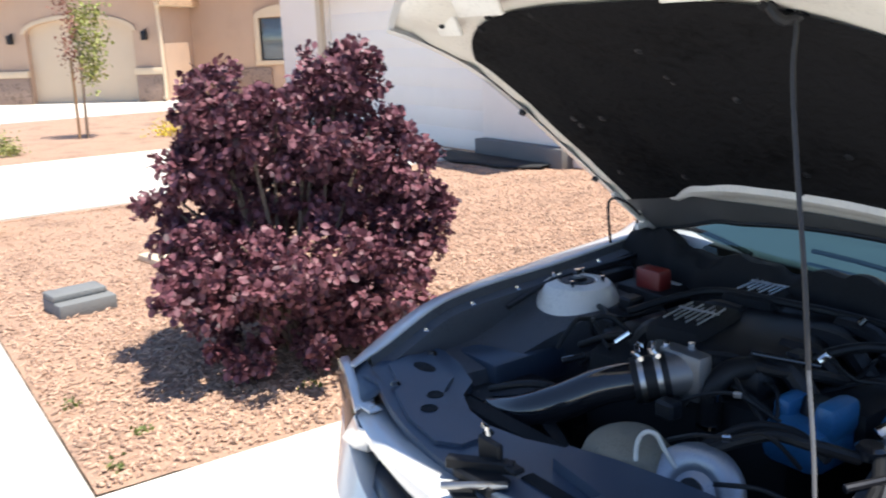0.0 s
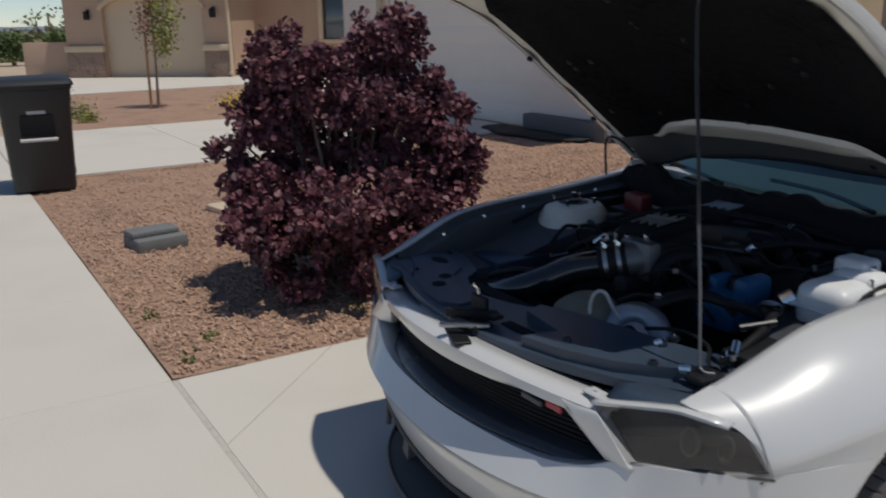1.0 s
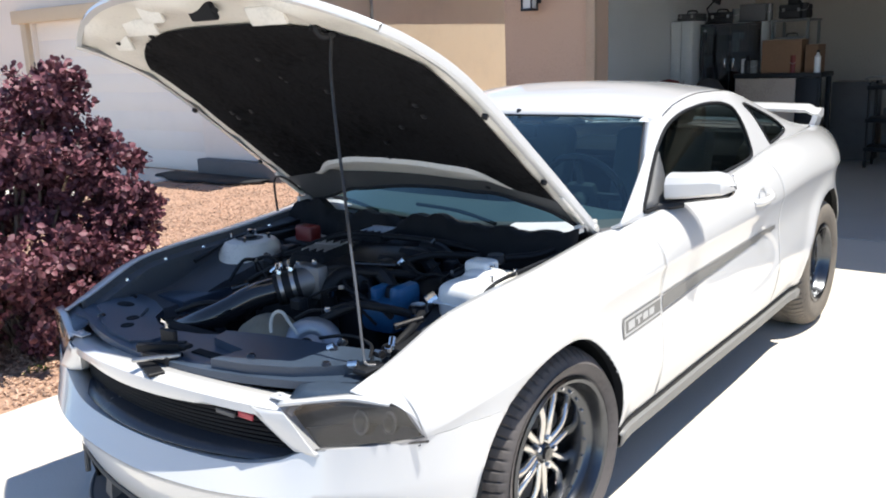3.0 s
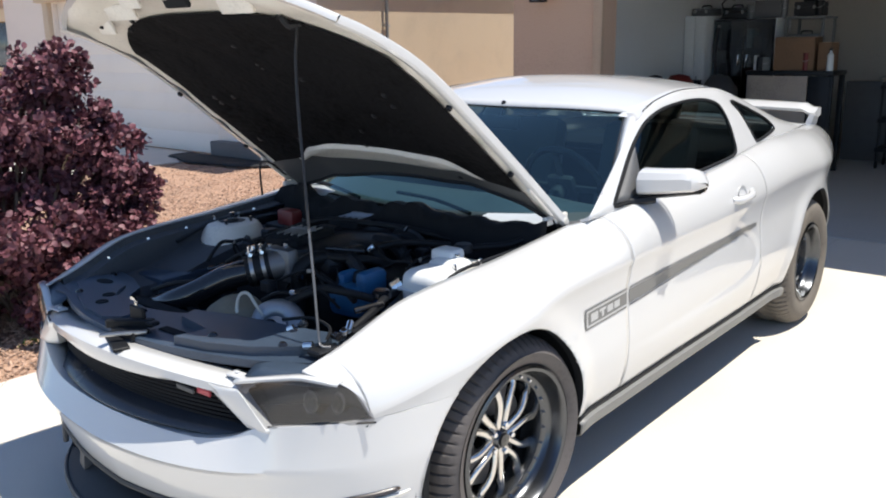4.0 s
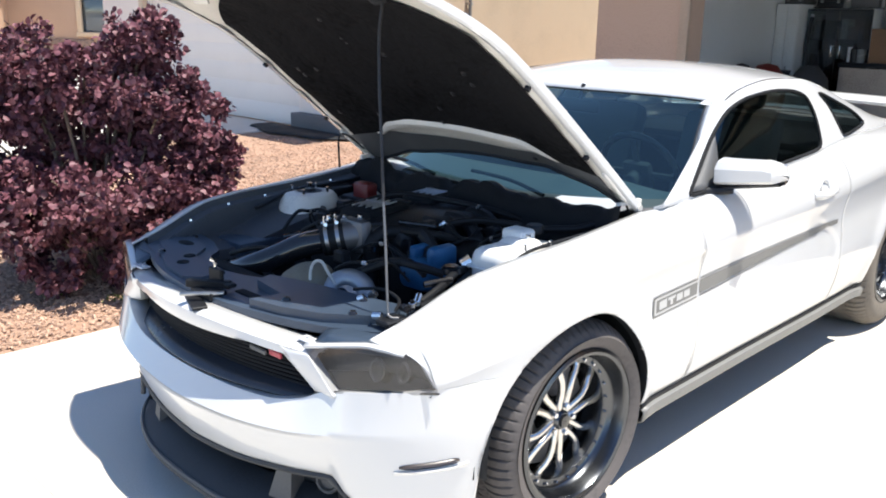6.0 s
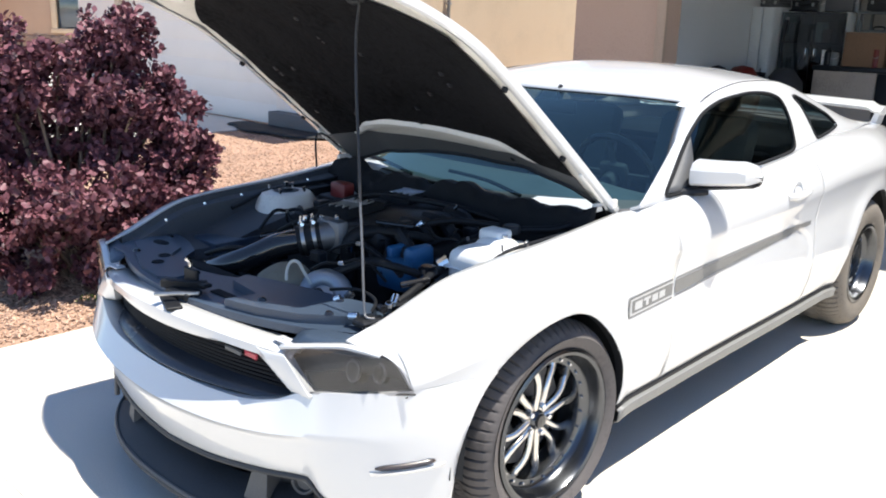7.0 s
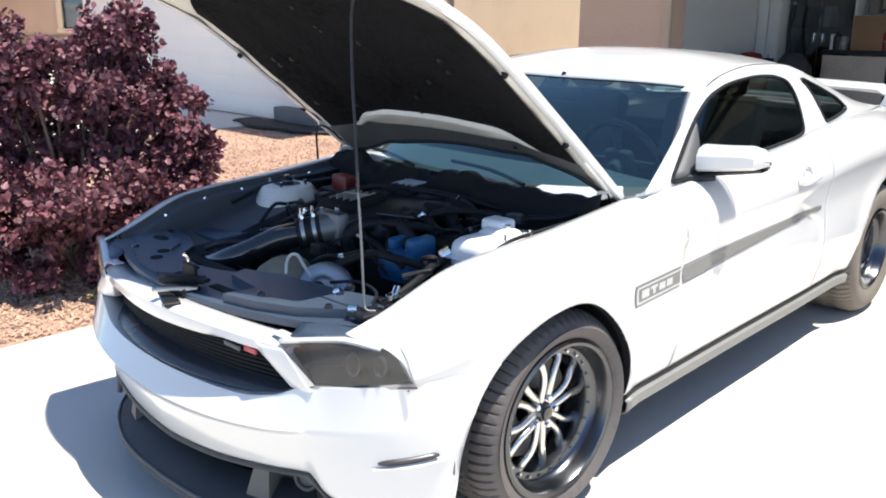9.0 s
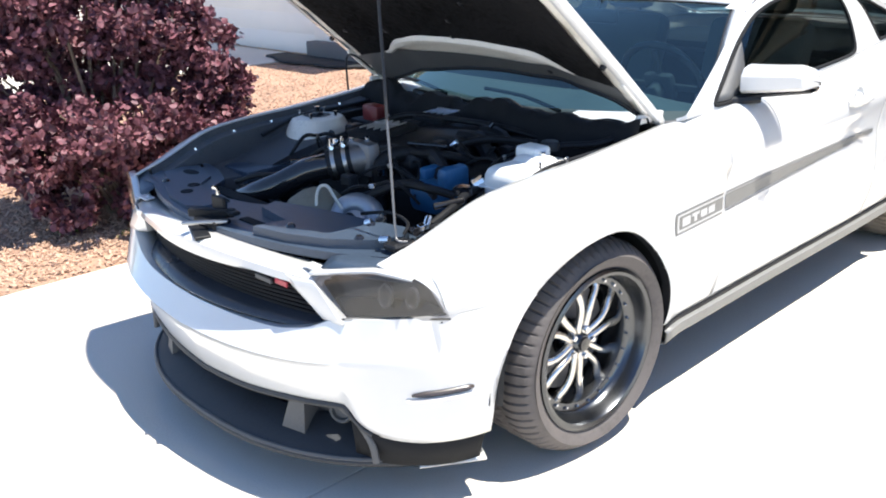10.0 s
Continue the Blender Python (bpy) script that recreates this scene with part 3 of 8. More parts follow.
# our lantern
lan = thing("wall_lantern", pose(-2.25, GY, 1.98), "black outdoor wall lantern with frosted glass", "lamp")
part("backplate", Geo().box((0, -0.012, 0.02), (0.11, 0.022, 0.2), 0.008), BLACK, lan)
part("arm", Geo().tube([(0, -0.02, 0.08), (0, -0.08, 0.12), (0, -0.12, 0.09)], 0.012, 8), BLACK, lan)
part("cap", Geo().lathe([(0.001, 0.10), (0.03, 0.09), (0.085, 0.045), (0.085, 0.035), (0.02, 0.03)], 4, Matrix.Translation((0, -0.12, 0)) @ Matrix.Rotation(0.785, 4, "Z")), BLACK, lan)
part("lantern_glass", Geo().box((0, -0.12, -0.05), (0.09, 0.09, 0.15), 0.004), LANTERN, lan)
bars = Geo()
for sx in (-1, 1):
    for sy in (-1, 1):
        bars.box((0.05 * sx, -0.12 + 0.05 * sy, -0.05), (0.012, 0.012, 0.17))
bars.box((0, -0.12, -0.135), (0.12, 0.12, 0.02), 0.004)
part("cage", bars, BLACK, lan)


# ---- plants ----
def leaves(points, size, rng, droop=0.3, bend=0.25):
    """Many small folded oval leaves, as one mesh."""
    g_v, g_f = [], []
    shape = [(-0.5, 0, 0), (-0.12, 0.36, 1), (0.28, 0.32, 1), (0.55, 0, 0), (0.28, -0.32, 1), (-0.12, -0.36, 1)]
    for p, out in points:
        s = size * rng.uniform(0.6, 1.25)
        d = Vector((rng.gauss(0, 1), rng.gauss(0, 1), rng.gauss(0, 1))).normalized() * 0.8 + out
        d.z -= droop * rng.random()
        d.normalize()
        a = d.orthogonal().normalized()
        a = (Matrix.Rotation(rng.uniform(0, 6.28), 3, d) @ a).normalized()
        c = d.cross(a)
        k = len(g_v)
        for u, w, b in shape:
            g_v.append(tuple(p + d * (u * s) + a * (w * s) + c * (b * bend * s * 0.5)))
        g_f += [(k, k + 1, k + 2, k + 3), (k, k + 3, k + 4, k + 5)]
    g = Geo()
    g.v, g.f = g_v, g_f
    return g


def smoke_bush():
    rng = random.Random(4)
    base = Vector((-2.68, 0.12, 0.0))
    bush = thing("smoke_bush", Matrix.Translation(base), "dense purple-leaved smoke bush growing in the mulch", "bush")
    across, ahead = Vector((0.42, 0.91, 0)), Vector((0.91, -0.42, 0))
    # lobes of the crown: across, ahead, height, half-width, half-height
    lobes = [(0.06, 0.0, 1.13, 0.40, 0.20), (-0.30, 0.0, 1.24, 0.22, 0.20), (0.28, -0.08, 1.38, 0.21, 0.16), (0.50, 0.0, 1.00, 0.25, 0.22),
             (0.60, 0.02, 0.62, 0.21, 0.26), (-0.50, 0.05, 0.74, 0.21, 0.19), (0.0, 0.36, 0.56, 0.38, 0.17), (-0.32, 0.30, 0.50, 0.30, 0.22),
             (0.32, 0.30, 0.46, 0.34, 0.20), (0.0, 0.05, 0.20, 0.52, 0.17), (0.12, -0.42, 0.92, 0.30, 0.34), (-0.22, -0.40, 0.62, 0.30, 0.32), (0.45, -0.34, 0.55, 0.30, 0.30), (0.40, 0.1, 0.22, 0.36, 0.15), (0.02, -0.12, 0.86, 0.36, 0.22), (-0.1, 0.1, 0.16, 0.50, 0.12), (-0.42, -0.05, 0.36, 0.26, 0.22), (-0.40, 0.0, 0.98, 0.19, 0.17)]
    spots = [across * l + ahead * d + Vector((0, 0, z)) for l, d, z, r, h in lobes]
    for k, c in enumerate(spots):
        for j in range(2 if k < 8 else 1):
            e = c + Vector((rng.uniform(-0.1, 0.1), rng.uniform(-0.1, 0.1), rng.uniform(0.0, 0.14)))
            p0 = Vector((0.06 * math.cos(k * 2.4), 0.06 * math.sin(k * 2.4), -0.02))
            p1 = Vector((e.x * 0.42 + rng.uniform(-0.05, 0.05), e.y * 0.42 + rng.uniform(-0.05, 0.05), e.z * 0.5))
            part("stem", Geo().tube([p0, p1, e], lambda t: 0.013 * (1 - 0.75 * t) + 0.003, 7, 5), STEM, bush)
    # clumps of leaves round the lobes
    centres = []
    while len(centres) < 900:
        k = rng.randrange(len(lobes))
        l, d, z, r, h = lobes[k]
        if rng.random() > (r * h / 0.08) ** 0.7:
            continue
        e = Vector((rng.gauss(0, 1), rng.gauss(0, 1), rng.gauss(0, 1))).normalized() * rng.uniform(0.5, 1.08)
        c = spots[k] + Vector((e.x * r, e.y * r, e.z * h))
        if c.z > 0.06 and (k >= 16 or noise.noise(c * 3.1 + Vector((4, 1, 7))) > -0.24):
            centres.append((c, e))
    pts = []
    for c, d in centres:
        r = rng.uniform(0.05, 0.092)
        for _ in range(int(54 * rng.uniform(0.6, 1.3))):
            e = Vector((rng.gauss(0, 1), rng.gauss(0, 1), rng.gauss(0, 1))).normalized()
            pts.append((c + e * r * rng.uniform(0.3, 1.0), (d * 0.5 + e * 0.6)))
    near = [p for p in pts if p[0].x > 0.30 and p[0].y < 0.5]
    rng.shuffle(near)
    single = near[:240]
    chosen = {id(p) for p in single}
    rest = [p for p in pts if id(p) not in chosen]
    part("crown", leaves(rest, 0.042, rng), LEAF_PLUM, bush, "crown of round dark plum leaves", 80, kind="stuff")
    return bush, single


BUSH, BUSH_SINGLE = smoke_bush()


def young_tree():
    rng = random.Random(9)
    tree = thing("young_tree", pose(-14.5, 1.85, 0), "slender young tree tied to a wooden stake", "tree")
    part("trunk", Geo().tube([(0, 0, -0.02), (0.02, 0.02, 0.8), (-0.02, 0.05, 1.6), (0, 0.1, 2.2)], lambda t: 0.03 * (1 - 0.7 * t), 7), BARK, tree)
    part("stake", Geo().cyl((0.05, -0.14, 0), (0.05, -0.12, 1.35), 0.025, 8), WOOD, tree, "wooden stake")
    pts = []
    for k in range(8):
        a, h = k * 2.4, 0.9 + 0.16 * k
        tip = Vector((0.22 * math.cos(a), 0.12 + 0.22 * math.sin(a), h + 0.3))
        part("branch", Geo().tube([(0, 0.04, h), (0.5 * tip.x, 0.5 * tip.y, h + 0.2), tip], 0.008, 5, 3), BARK, tree)
        for _ in range(170):
            e = Vector((rng.gauss(0, 0.10), rng.gauss(0, 0.10), rng.gauss(0, 0.16)))
            pts.append((tip + e - Vector((0, 0, 0.1)), e))
    g1, g2 = [p for p in pts if p[0].y > -0.02], [p for p in pts if p[0].y <= -0.02]
    part("crown", leaves(g1, 0.065, rng), LEAF_YOUNG, tree, "thin green crown", 80)
    part("crown", leaves(g2, 0.05, rng), LEAF_RED, tree, "reddish young leaves", 80)


young_tree()


def low_plant(m, label, material, r, h, n, size, seed, stems=3):
    rng = random.Random(seed)
    ob = thing("low_plant", m, label, "plant", "small plants in the gravel beds")
    pts = []
    for _ in range(n):
        e = Vector((rng.gauss(0, r * 0.45), rng.gauss(0, r * 0.45), abs(rng.gauss(0, h * 0.5))))
        pts.append((e, Vector((e.x, e.y, 0.4))))
    part("leaves", leaves(pts, size, rng), material, ob, angle=80)
    for k in range(stems):
        a = 6.28 * k / stems
        part("stem", Geo().tube([(0, 0, -0.01), (0.3 * r * math.cos(a), 0.3 * r * math.sin(a), 0.6 * h)], 0.004, 5, 1), BARK, ob)
    return ob


low_plant(pose(-13.6, 3.0, 0), "small bush of yellow flowers in gravel", FLOWER, 0.35, 0.3, 420, 0.04, 2)
low_plant(pose(-12.9, 0.38, 0), "small yellow-green shrub in gravel", LEAF_YOUNG, 0.22, 0.26, 320, 0.04, 3)
low_plant(pose(-13.6, 0.30, 0), "small dusty green shrub in gravel", LEAF_DRY, 0.22, 0.26, 300, 0.04, 4)
for k, (x, y, s) in enumerate([(-2.69, -1.02, 0.07), (-2.21, -0.84, 0.05), (-2.50, -0.30, 0.08), (-1.95, -1.0, 0.05), (-2.2, -0.05, 0.05)]):
    low_plant(pose(x, y, 0), "tiny green weed in the mulch", LEAF_GREEN, s, s * 0.6, 26, 0.022, 20 + k, 1)


def desert_scrub():
    """Scrub and low trees beyond the last house, too many to count."""
    rng = random.Random(12)
    pts, twigs = [], Geo()
    for k in range(150):
        x, y = rng.uniform(-75, -33), rng.uniform(-22, 10)
        if y > 0 and x > -38:
            continue
        s = rng.uniform(0.7, 1.6) * (1.5 if rng.random() < 0.15 else 1.0)
        z = -0.25 - 0.006 * max(0, math.hypot(x + 8, y) - 30)
        twigs.tube([(x, y, z - 0.1), (x + 0.1, y, z + s)], 0.06, 5, 1)
        for _ in range(230):
            d = Vector((rng.gauss(0, 1), rng.gauss(0, 1), rng.gauss(0, 1))).normalized()
            d *= rng.uniform(0.6, 1.1) + 0.3 * noise.noise(d * 2 + Vector((k, 0, 0)))
            pts.append((Vector((x + d.x * s * 0.8, y + d.y * s * 0.8, z + s * 0.6 + d.z * s * 0.6)), d))
    ob = thing("desert_scrub", I4, "dusty green desert scrub beyond the houses", "scrub", kind="stuff")
    part("foliage", leaves(pts, 0.22, rng), LEAF_DRY, ob, angle=80, kind="stuff")
    part("twigs", twigs, BARK, ob, kind="stuff")


desert_scrub()


def far_tree(m, seed, h):
    rng = random.Random(seed)
    tree = thing("tree", m, "green tree behind the far house", "tree", "trees behind the house")
    part("trunk", Geo().tube([(0, 0, -0.6), (0.1, 0, h * 0.4), (0, 0.1, h * 0.8)], lambda t: 0.12 * (1 - 0.7 * t), 7), BARK, tree)
    pts = []
    for k in range(14):
        a = k * 2.4
        c = Vector((h * 0.26 * math.cos(a), h * 0.26 * math.sin(a), h * (0.4 + 0.042 * k)))
        part("limb", Geo().tube([(0, 0, c.z * 0.75), c], 0.04, 5, 1), BARK, tree)
        for _ in range(200):
            d = Vector((rng.gauss(0, 1), rng.gauss(0, 1), rng.gauss(0, 1))) * h * 0.09
            pts.append((c + d, d))
    part("crown", leaves(pts, 0.13, rng), LEAF_SAGE, tree, angle=80)


for k, (x, y, h) in enumerate([(-36, 0.1, 1.6), (-37, 1.6, 1.2), (-38, 3.4, 1.2), (-40, -3.2, 0.9), (-44, -5.5, 1.0), (-39, 5.2, 1.3)]):
    far_tree(pose(x, y, -0.1), 30 + k, h)


# ---- bin and ground box ----
def trash_can():
    can = thing("wheeled_bin", pose(-7.02, -0.975, 0.0, 0, 0, 84) @ Matrix.Diagonal((1.18, 1.05, 1.0, 1.0)), "black wheeled rubbish bin with a closed lid", "bin")
    # local: front toward -y
    def ring(z, w, d, off):
        r = 0.05
        out = []
        for cx, cy, a0 in ((w / 2 - r, d / 2 - r, 0), (-w / 2 + r, d / 2 - r, 90), (-w / 2 + r, -d / 2 + r, 180), (w / 2 - r, -d / 2 + r, 270)):
            out += [(cx + r * math.cos(radians(a0 + k * 22.5)), cy + off + r * math.sin(radians(a0 + k * 22.5)), z) for k in range(5)]
        return out
    rows = [ring(z, w, d, off) for z, w, d, off in ((0.02, 0.44, 0.48, 0.03), (0.05, 0.45, 0.50, 0.03), (0.22, 0.455, 0.53, 0.02), (0.24, 0.462, 0.545, 0.02), (0.80, 0.50, 0.66, 0), (0.82, 0.51, 0.68, 0), (0.93, 0.52, 0.70, 0), (0.94, 0.545, 0.73, 0), (0.965, 0.545, 0.73, 0))]
    g = Geo().grid(rows, closed=True)
    g.f.append(tuple(range(19, -1, -1)))
    part("body", g, BIN, can)
    lidr = [ring(z, w, d, off) for z, w, d, off in ((0.968, 0.565, 0.77, 0), (0.985, 0.57, 0.78, 0), (1.01, 0.555, 0.76, 0), (1.035, 0.46, 0.62, 0), (1.045, 0.26, 0.36, 0))]
    g = Geo().grid(lidr, closed=True)
    n = len(g.v)
    g.f += [tuple(range(n - 20, n)), tuple(range(19, -1, -1))]
    part("lid", g, BIN, can, "slightly domed lid")
    part("recess", Geo().box((0, -0.305, 0.66), (0.24, 0.03, 0.26), 0.012), BLACK_MATT, can)
    part("catch_bar", Geo().cyl((-0.13, -0.335, 0.50), (0.13, -0.335, 0.50), 0.016), BIN_LABEL, can, "pale worn catch bar")
    part("marking", Geo().box((0, -0.322, 0.745), (0.13, 0.004, 0.035)), BIN_LABEL, can, "pale moulded marking")
    part("handle", Geo().tube([(-0.24, 0.36, 0.94), (-0.24, 0.43, 0.95), (0.24, 0.43, 0.95), (0.24, 0.36, 0.94)], 0.016, 8, 3), BIN, can)
    part("axle", Geo().cyl((-0.2, 0.27, 0.13), (0.2, 0.27, 0.13), 0.012), STEEL, can)
    for s in (-1, 1):
        w = part("wheel", Geo().cyl((0.19 * s, 0.27, 0.13), (0.235 * s, 0.27, 0.13), 0.13, 24), RUBBER, can)
        part("wheel_cap", Geo().cyl((0.235 * s, 0.27, 0.13), (0.243 * s, 0.27, 0.13), 0.05, 16), BIN, w)
        part("rib", Geo().box((0.17 * s, -0.245, 0.5), (0.03, 0.05, 0.5), 0.01, Matrix.Rotation(-0.09, 4, "X")), BIN, can)


trash_can()
mb = thing("utility_box", pose(-4.22, -0.62, 0, 0, 0, 98), "grey two-tier utility box set in the mulch", "utility box")
part("body", Geo().box((0, 0, 0.03), (0.35, 0.29, 0.095), 0.012), BOXGREY, mb)
part("lid", Geo().box((-0.01, 0.04, 0.095), (0.33, 0.19, 0.045), 0.014), BOXGREY, mb, "lighter grey lid")
st = thing("paver", pose(-5.1, 0.16, 0, 0, 0, 10), "pale sandstone paver lying in the mulch", "paver")
part("slab", Geo().box((0, 0, 0.01), (0.3, 0.24, 0.05), 0.012), STUCCO_PALE, st)


# ---- things in the garage ----
def cabinet(m, w, d, h, label, z0=0.0):
    c = thing("cabinet", m, label, "cabinet", "garage cabinets")
    part("body", Geo().box((0, 0, z0 + h / 2), (w, d, h), 0.006), GYPSUM, c)
    for s in (-1, 1):
        dr = part("door", Geo().box((s * w / 4, -d / 2 - 0.012, z0 + h / 2), (w / 2 - 0.01, 0.02, h - 0.02), 0.004), GYPSUM, c)
        part("handle", Geo().box((s * 0.05, -d / 2 - 0.036, z0 + h * 0.55), (0.015, 0.02, 0.16), 0.004), STEEL, dr)
    return c


cabinet(pose(-2.235, 8.5, 0.006), 0.27, 0.6, 1.74, "tall white storage cabinet against the garage wall")


def glass_cabinet(m, w, d, h):
    """A dark display cabinet with two glass doors and things on its shelves."""
    c = thing("display_cabinet", m, "dark cabinet with glass doors and filled shelves", "cabinet", "garage cabinets")
    for s in (-1, 1):
        part("side", Geo().box((s * (w / 2 - 0.01), 0, h / 2), (0.02, d, h), 0.003), GYPSUM, c)
    part("back", Geo().box((0, d / 2 - 0.01, h / 2), (w - 0.04, 0.02, h), 0.002), SILVER_TRIM, c)
    for k in range(6):
        part("shelf", Geo().box((0, 0, 0.02 + (h - 0.04) * k / 5), (w - 0.042, d - 0.03, 0.02), 0.002), CABIN_GREY, c)
    for s in (-1, 1):
        pane = part("door", Geo().box((s * w / 4, -d / 2 - 0.004, h / 2), (w / 2 - 0.01, 0.006, h - 0.02)), PANE, c, "glass door")
        part("handle", Geo().box((s * 0.05, -d / 2 - 0.02, h * 0.72), (0.014, 0.02, 0.13), 0.004), CHROME, pane, "bright handle")
    rng = random.Random(31)
    for k in range(1, 5):
        x = -w / 2 + 0.06
        while x < w / 2 - 0.08:
            bw, bh = rng.uniform(0.05, 0.13), rng.uniform(0.10, 0.26)
            part("stored_box", Geo().box((x + bw / 2, -0.08, 0.031 + (h - 0.04) * k / 5 + bh / 2), (bw * 0.9, 0.2, bh), 0.008, seg=1), rng.choice((BOXGREY, CABIN, SILVER_TRIM, BLACK, GYPSUM, BENCH_PALE)), c)
            x += bw
    return c


glass_cabinet(pose(-1.70, 8.6, 0.006), 0.74, 0.5, 1.70)
grey_cab = thing("storage_rack", pose(-1.08, 8.78, 0.006), "tall dull grey rack against the garage wall", "rack", "garage cabinets")
for sx in (-0.2, 0.2):
    for sy in (-0.22, 0.22):
        part("post", Geo().box((sx, sy, 0.85), (0.03, 0.03, 1.70), 0.003, seg=1), BOXGREY, grey_cab)
for k in range(5):
    part("shelf", Geo().box((0, 0, 0.10 + 0.40 * k), (0.45, 0.50, 0.025), 0.003, seg=1), BOXGREY, grey_cab)
wb = thing("workbench", pose(-1.0, 8.12, 0.006), "dark workbench with a pale front panel", "workbench")
part("worktop", Geo().box((0, 0, 1.10), (0.95, 0.5, 0.05), 0.006), BLACK, wb)
part("panel", Geo().box((-0.12, -0.24, 0.6), (0.66, 0.02, 0.94), 0.004), BENCH_PALE, wb, "pale brown front panel")
part("side_panel", Geo().box((0.33, -0.235, 0.6), (0.23, 0.02, 0.94), 0.004), BLACK, wb)
for sx in (-0.44, 0.44):
    for sy in (-0.2, 0.2):
        part("leg", Geo().box((sx, sy, 0.54), (0.05, 0.05, 1.07), 0.004), BLACK, wb)
hose = thing("coiled_hose", pose(-1.96, 8.17, 0.006), "dark hose hanging down the cabinet front", "hose")
part("hose", Geo().tube([(0.02, 0, 1.60), (0.0, -0.03, 1.3), (0.03, -0.05, 1.05), (-0.03, -0.05, 0.85), (0.02, -0.04, 0.5), (0.0, -0.03, 0.0)], 0.022, 8, 6), BLACK, hose)
part("hook", Geo().box((0.02, 0.015, 1.61), (0.03, 0.03, 0.04), 0.004), STEEL, hose)


def carton(m, s, label, material=None):
    c = thing("carton", m, label, "box", "cartons in the garage")
    part("box", Geo().box((0, 0, s[2] / 2), s, 0.006), material or CARD, c)
    part("tape", Geo().box((0, 0, s[2] + 0.002), (s[0] * 0.98, 0.05, 0.003)), TRIM_CREAM, c)
    return c


carton(pose(-1.0, 8.15, 1.131, 0, 0, 4), (0.42, 0.36, 0.36), "brown cardboard box on the workbench")
carton(pose(-0.66, 8.1, 1.131, 0, 0, -8), (0.14, 0.2, 0.3), "narrow brown carton on the workbench")
carton(pose(-1.52, 8.65, 1.711, 0, 0, 6), (0.30, 0.26, 0.20), "dark brown carton on top of the cabinet", CABIN_GREY)


def tool_case(m, sz, label, material):
    """A low lidded case with a handle and two catches."""
    c = thing("tool_case", m, label, "case", "cases in the garage")
    part("body", Geo().box((0, 0, sz[2] * 0.3), (sz[0], sz[1], sz[2] * 0.58), 0.012), material, c)
    part("lid", Geo().box((0, 0, sz[2] * 0.79), (sz[0], sz[1], sz[2] * 0.40), 0.016), material, c)
    part("handle", Geo().tube([(-0.06, 0, sz[2] * 0.98), (-0.05, 0, sz[2] + 0.03), (0.05, 0, sz[2] + 0.03), (0.06, 0, sz[2] * 0.98)], 0.009, 6, 3), BLACK, c)
    for sx in (-0.3, 0.3):
        part("catch", Geo().box((sx * sz[0], -sz[1] / 2 - 0.004, sz[2] * 0.6), (0.03, 0.012, 0.04), 0.003, seg=1), STEEL, c)


def can(m, r, h, label, material):
    """A paint or spray can with rims and a lid."""
    c = thing("can", m, label, "can", "cans in the garage")
    part("body", Geo().lathe([(0.001, 0), (r, 0.0), (r, 0.006), (r * 0.97, 0.01), (r * 0.97, h - 0.012), (r, h - 0.008), (r, h), (r * 0.85, h), (r * 0.83, h - 0.006), (0.001, h - 0.006)], 18), material, c)
    part("wire_handle", Geo().tube([(-r, 0, h * 0.8), (-r * 0.8, -r * 0.5, h * 0.62), (0, -r * 1.1, h * 0.5), (r * 0.8, -r * 0.5, h * 0.62), (r, 0, h * 0.8)], 0.003, 5, 3), STEEL, c)


tool_case(pose(-2.235, 8.5, 1.747, 0, 0, -5), (0.24, 0.3, 0.09), "flat dark red tool case on the white cabinet", CABIN_GREY)
tool_case(pose(-1.90, 8.62, 1.707, 0, 0, 8), (0.30, 0.28, 0.13), "black tool case on the glass-fronted cabinet", BLACK)
tool_case(pose(-1.08, 8.74, 1.725, 0, 0, -6), (0.30, 0.26, 0.16), "dark tool case on the grey rack", CABIN)
tool_case(pose(-1.10, 8.72, 1.323, 0, 0, 3), (0.34, 0.3, 0.20), "grey tool case on a rack shelf", SILVER_TRIM)
for x, y, z, r, h, mm, lb in ((-1.70, 8.55, 1.707, 0.06, 0.16, BOXGREY, "grey paint can on the cabinet"), (-1.34, 8.60, 1.707, 0.045, 0.2, ALU_DARK, "dull metal can on the cabinet"), (-0.86, 8.00, 1.131, 0.035, 0.19, RED, "dark red spray can on the workbench"), (-1.30, 8.02, 1.131, 0.05, 0.14, BOXGREY, "grey can on the workbench"), (-0.95, 8.62, 1.725, 0.05, 0.17, BLACK, "black can on the grey rack"), (-1.42, 8.05, 1.131, 0.03, 0.16, TANK, "pale spray can on the workbench")):
    can(pose(x, y, z), r, h, lb, mm)
arm = thing("desk_lamp", pose(-2.02, 8.55, 1.707), "dark jointed work lamp on the cabinet", "lamp")
part("base", Geo().lathe([(0.001, 0.02), (0.06, 0.018), (0.07, 0.0)], 18), BLACK, arm)
part("arm", Geo().tube([(0, 0, 0.015), (-0.05, 0, 0.18), (0.07, -0.03, 0.29)], 0.010, 8, 1), BLACK, arm)
part("shade", Geo().lathe([(0.015, 0.06), (0.03, 0.05), (0.06, -0.03)], 16, Matrix.Translation((0.09, -0.04, 0.27)) @ Matrix.Rotation(0.6, 4, "Y")), BLACK, arm)
cart = thing("tool_cart", pose(0.02, 8.95, 0.006), "dark wheeled tool cart in the garage", "cart")
for z in (0.22, 0.55, 0.92):
    part("tray", Geo().box((0, 0, z), (0.55, 0.42, 0.05), 0.008), BLACK, cart)
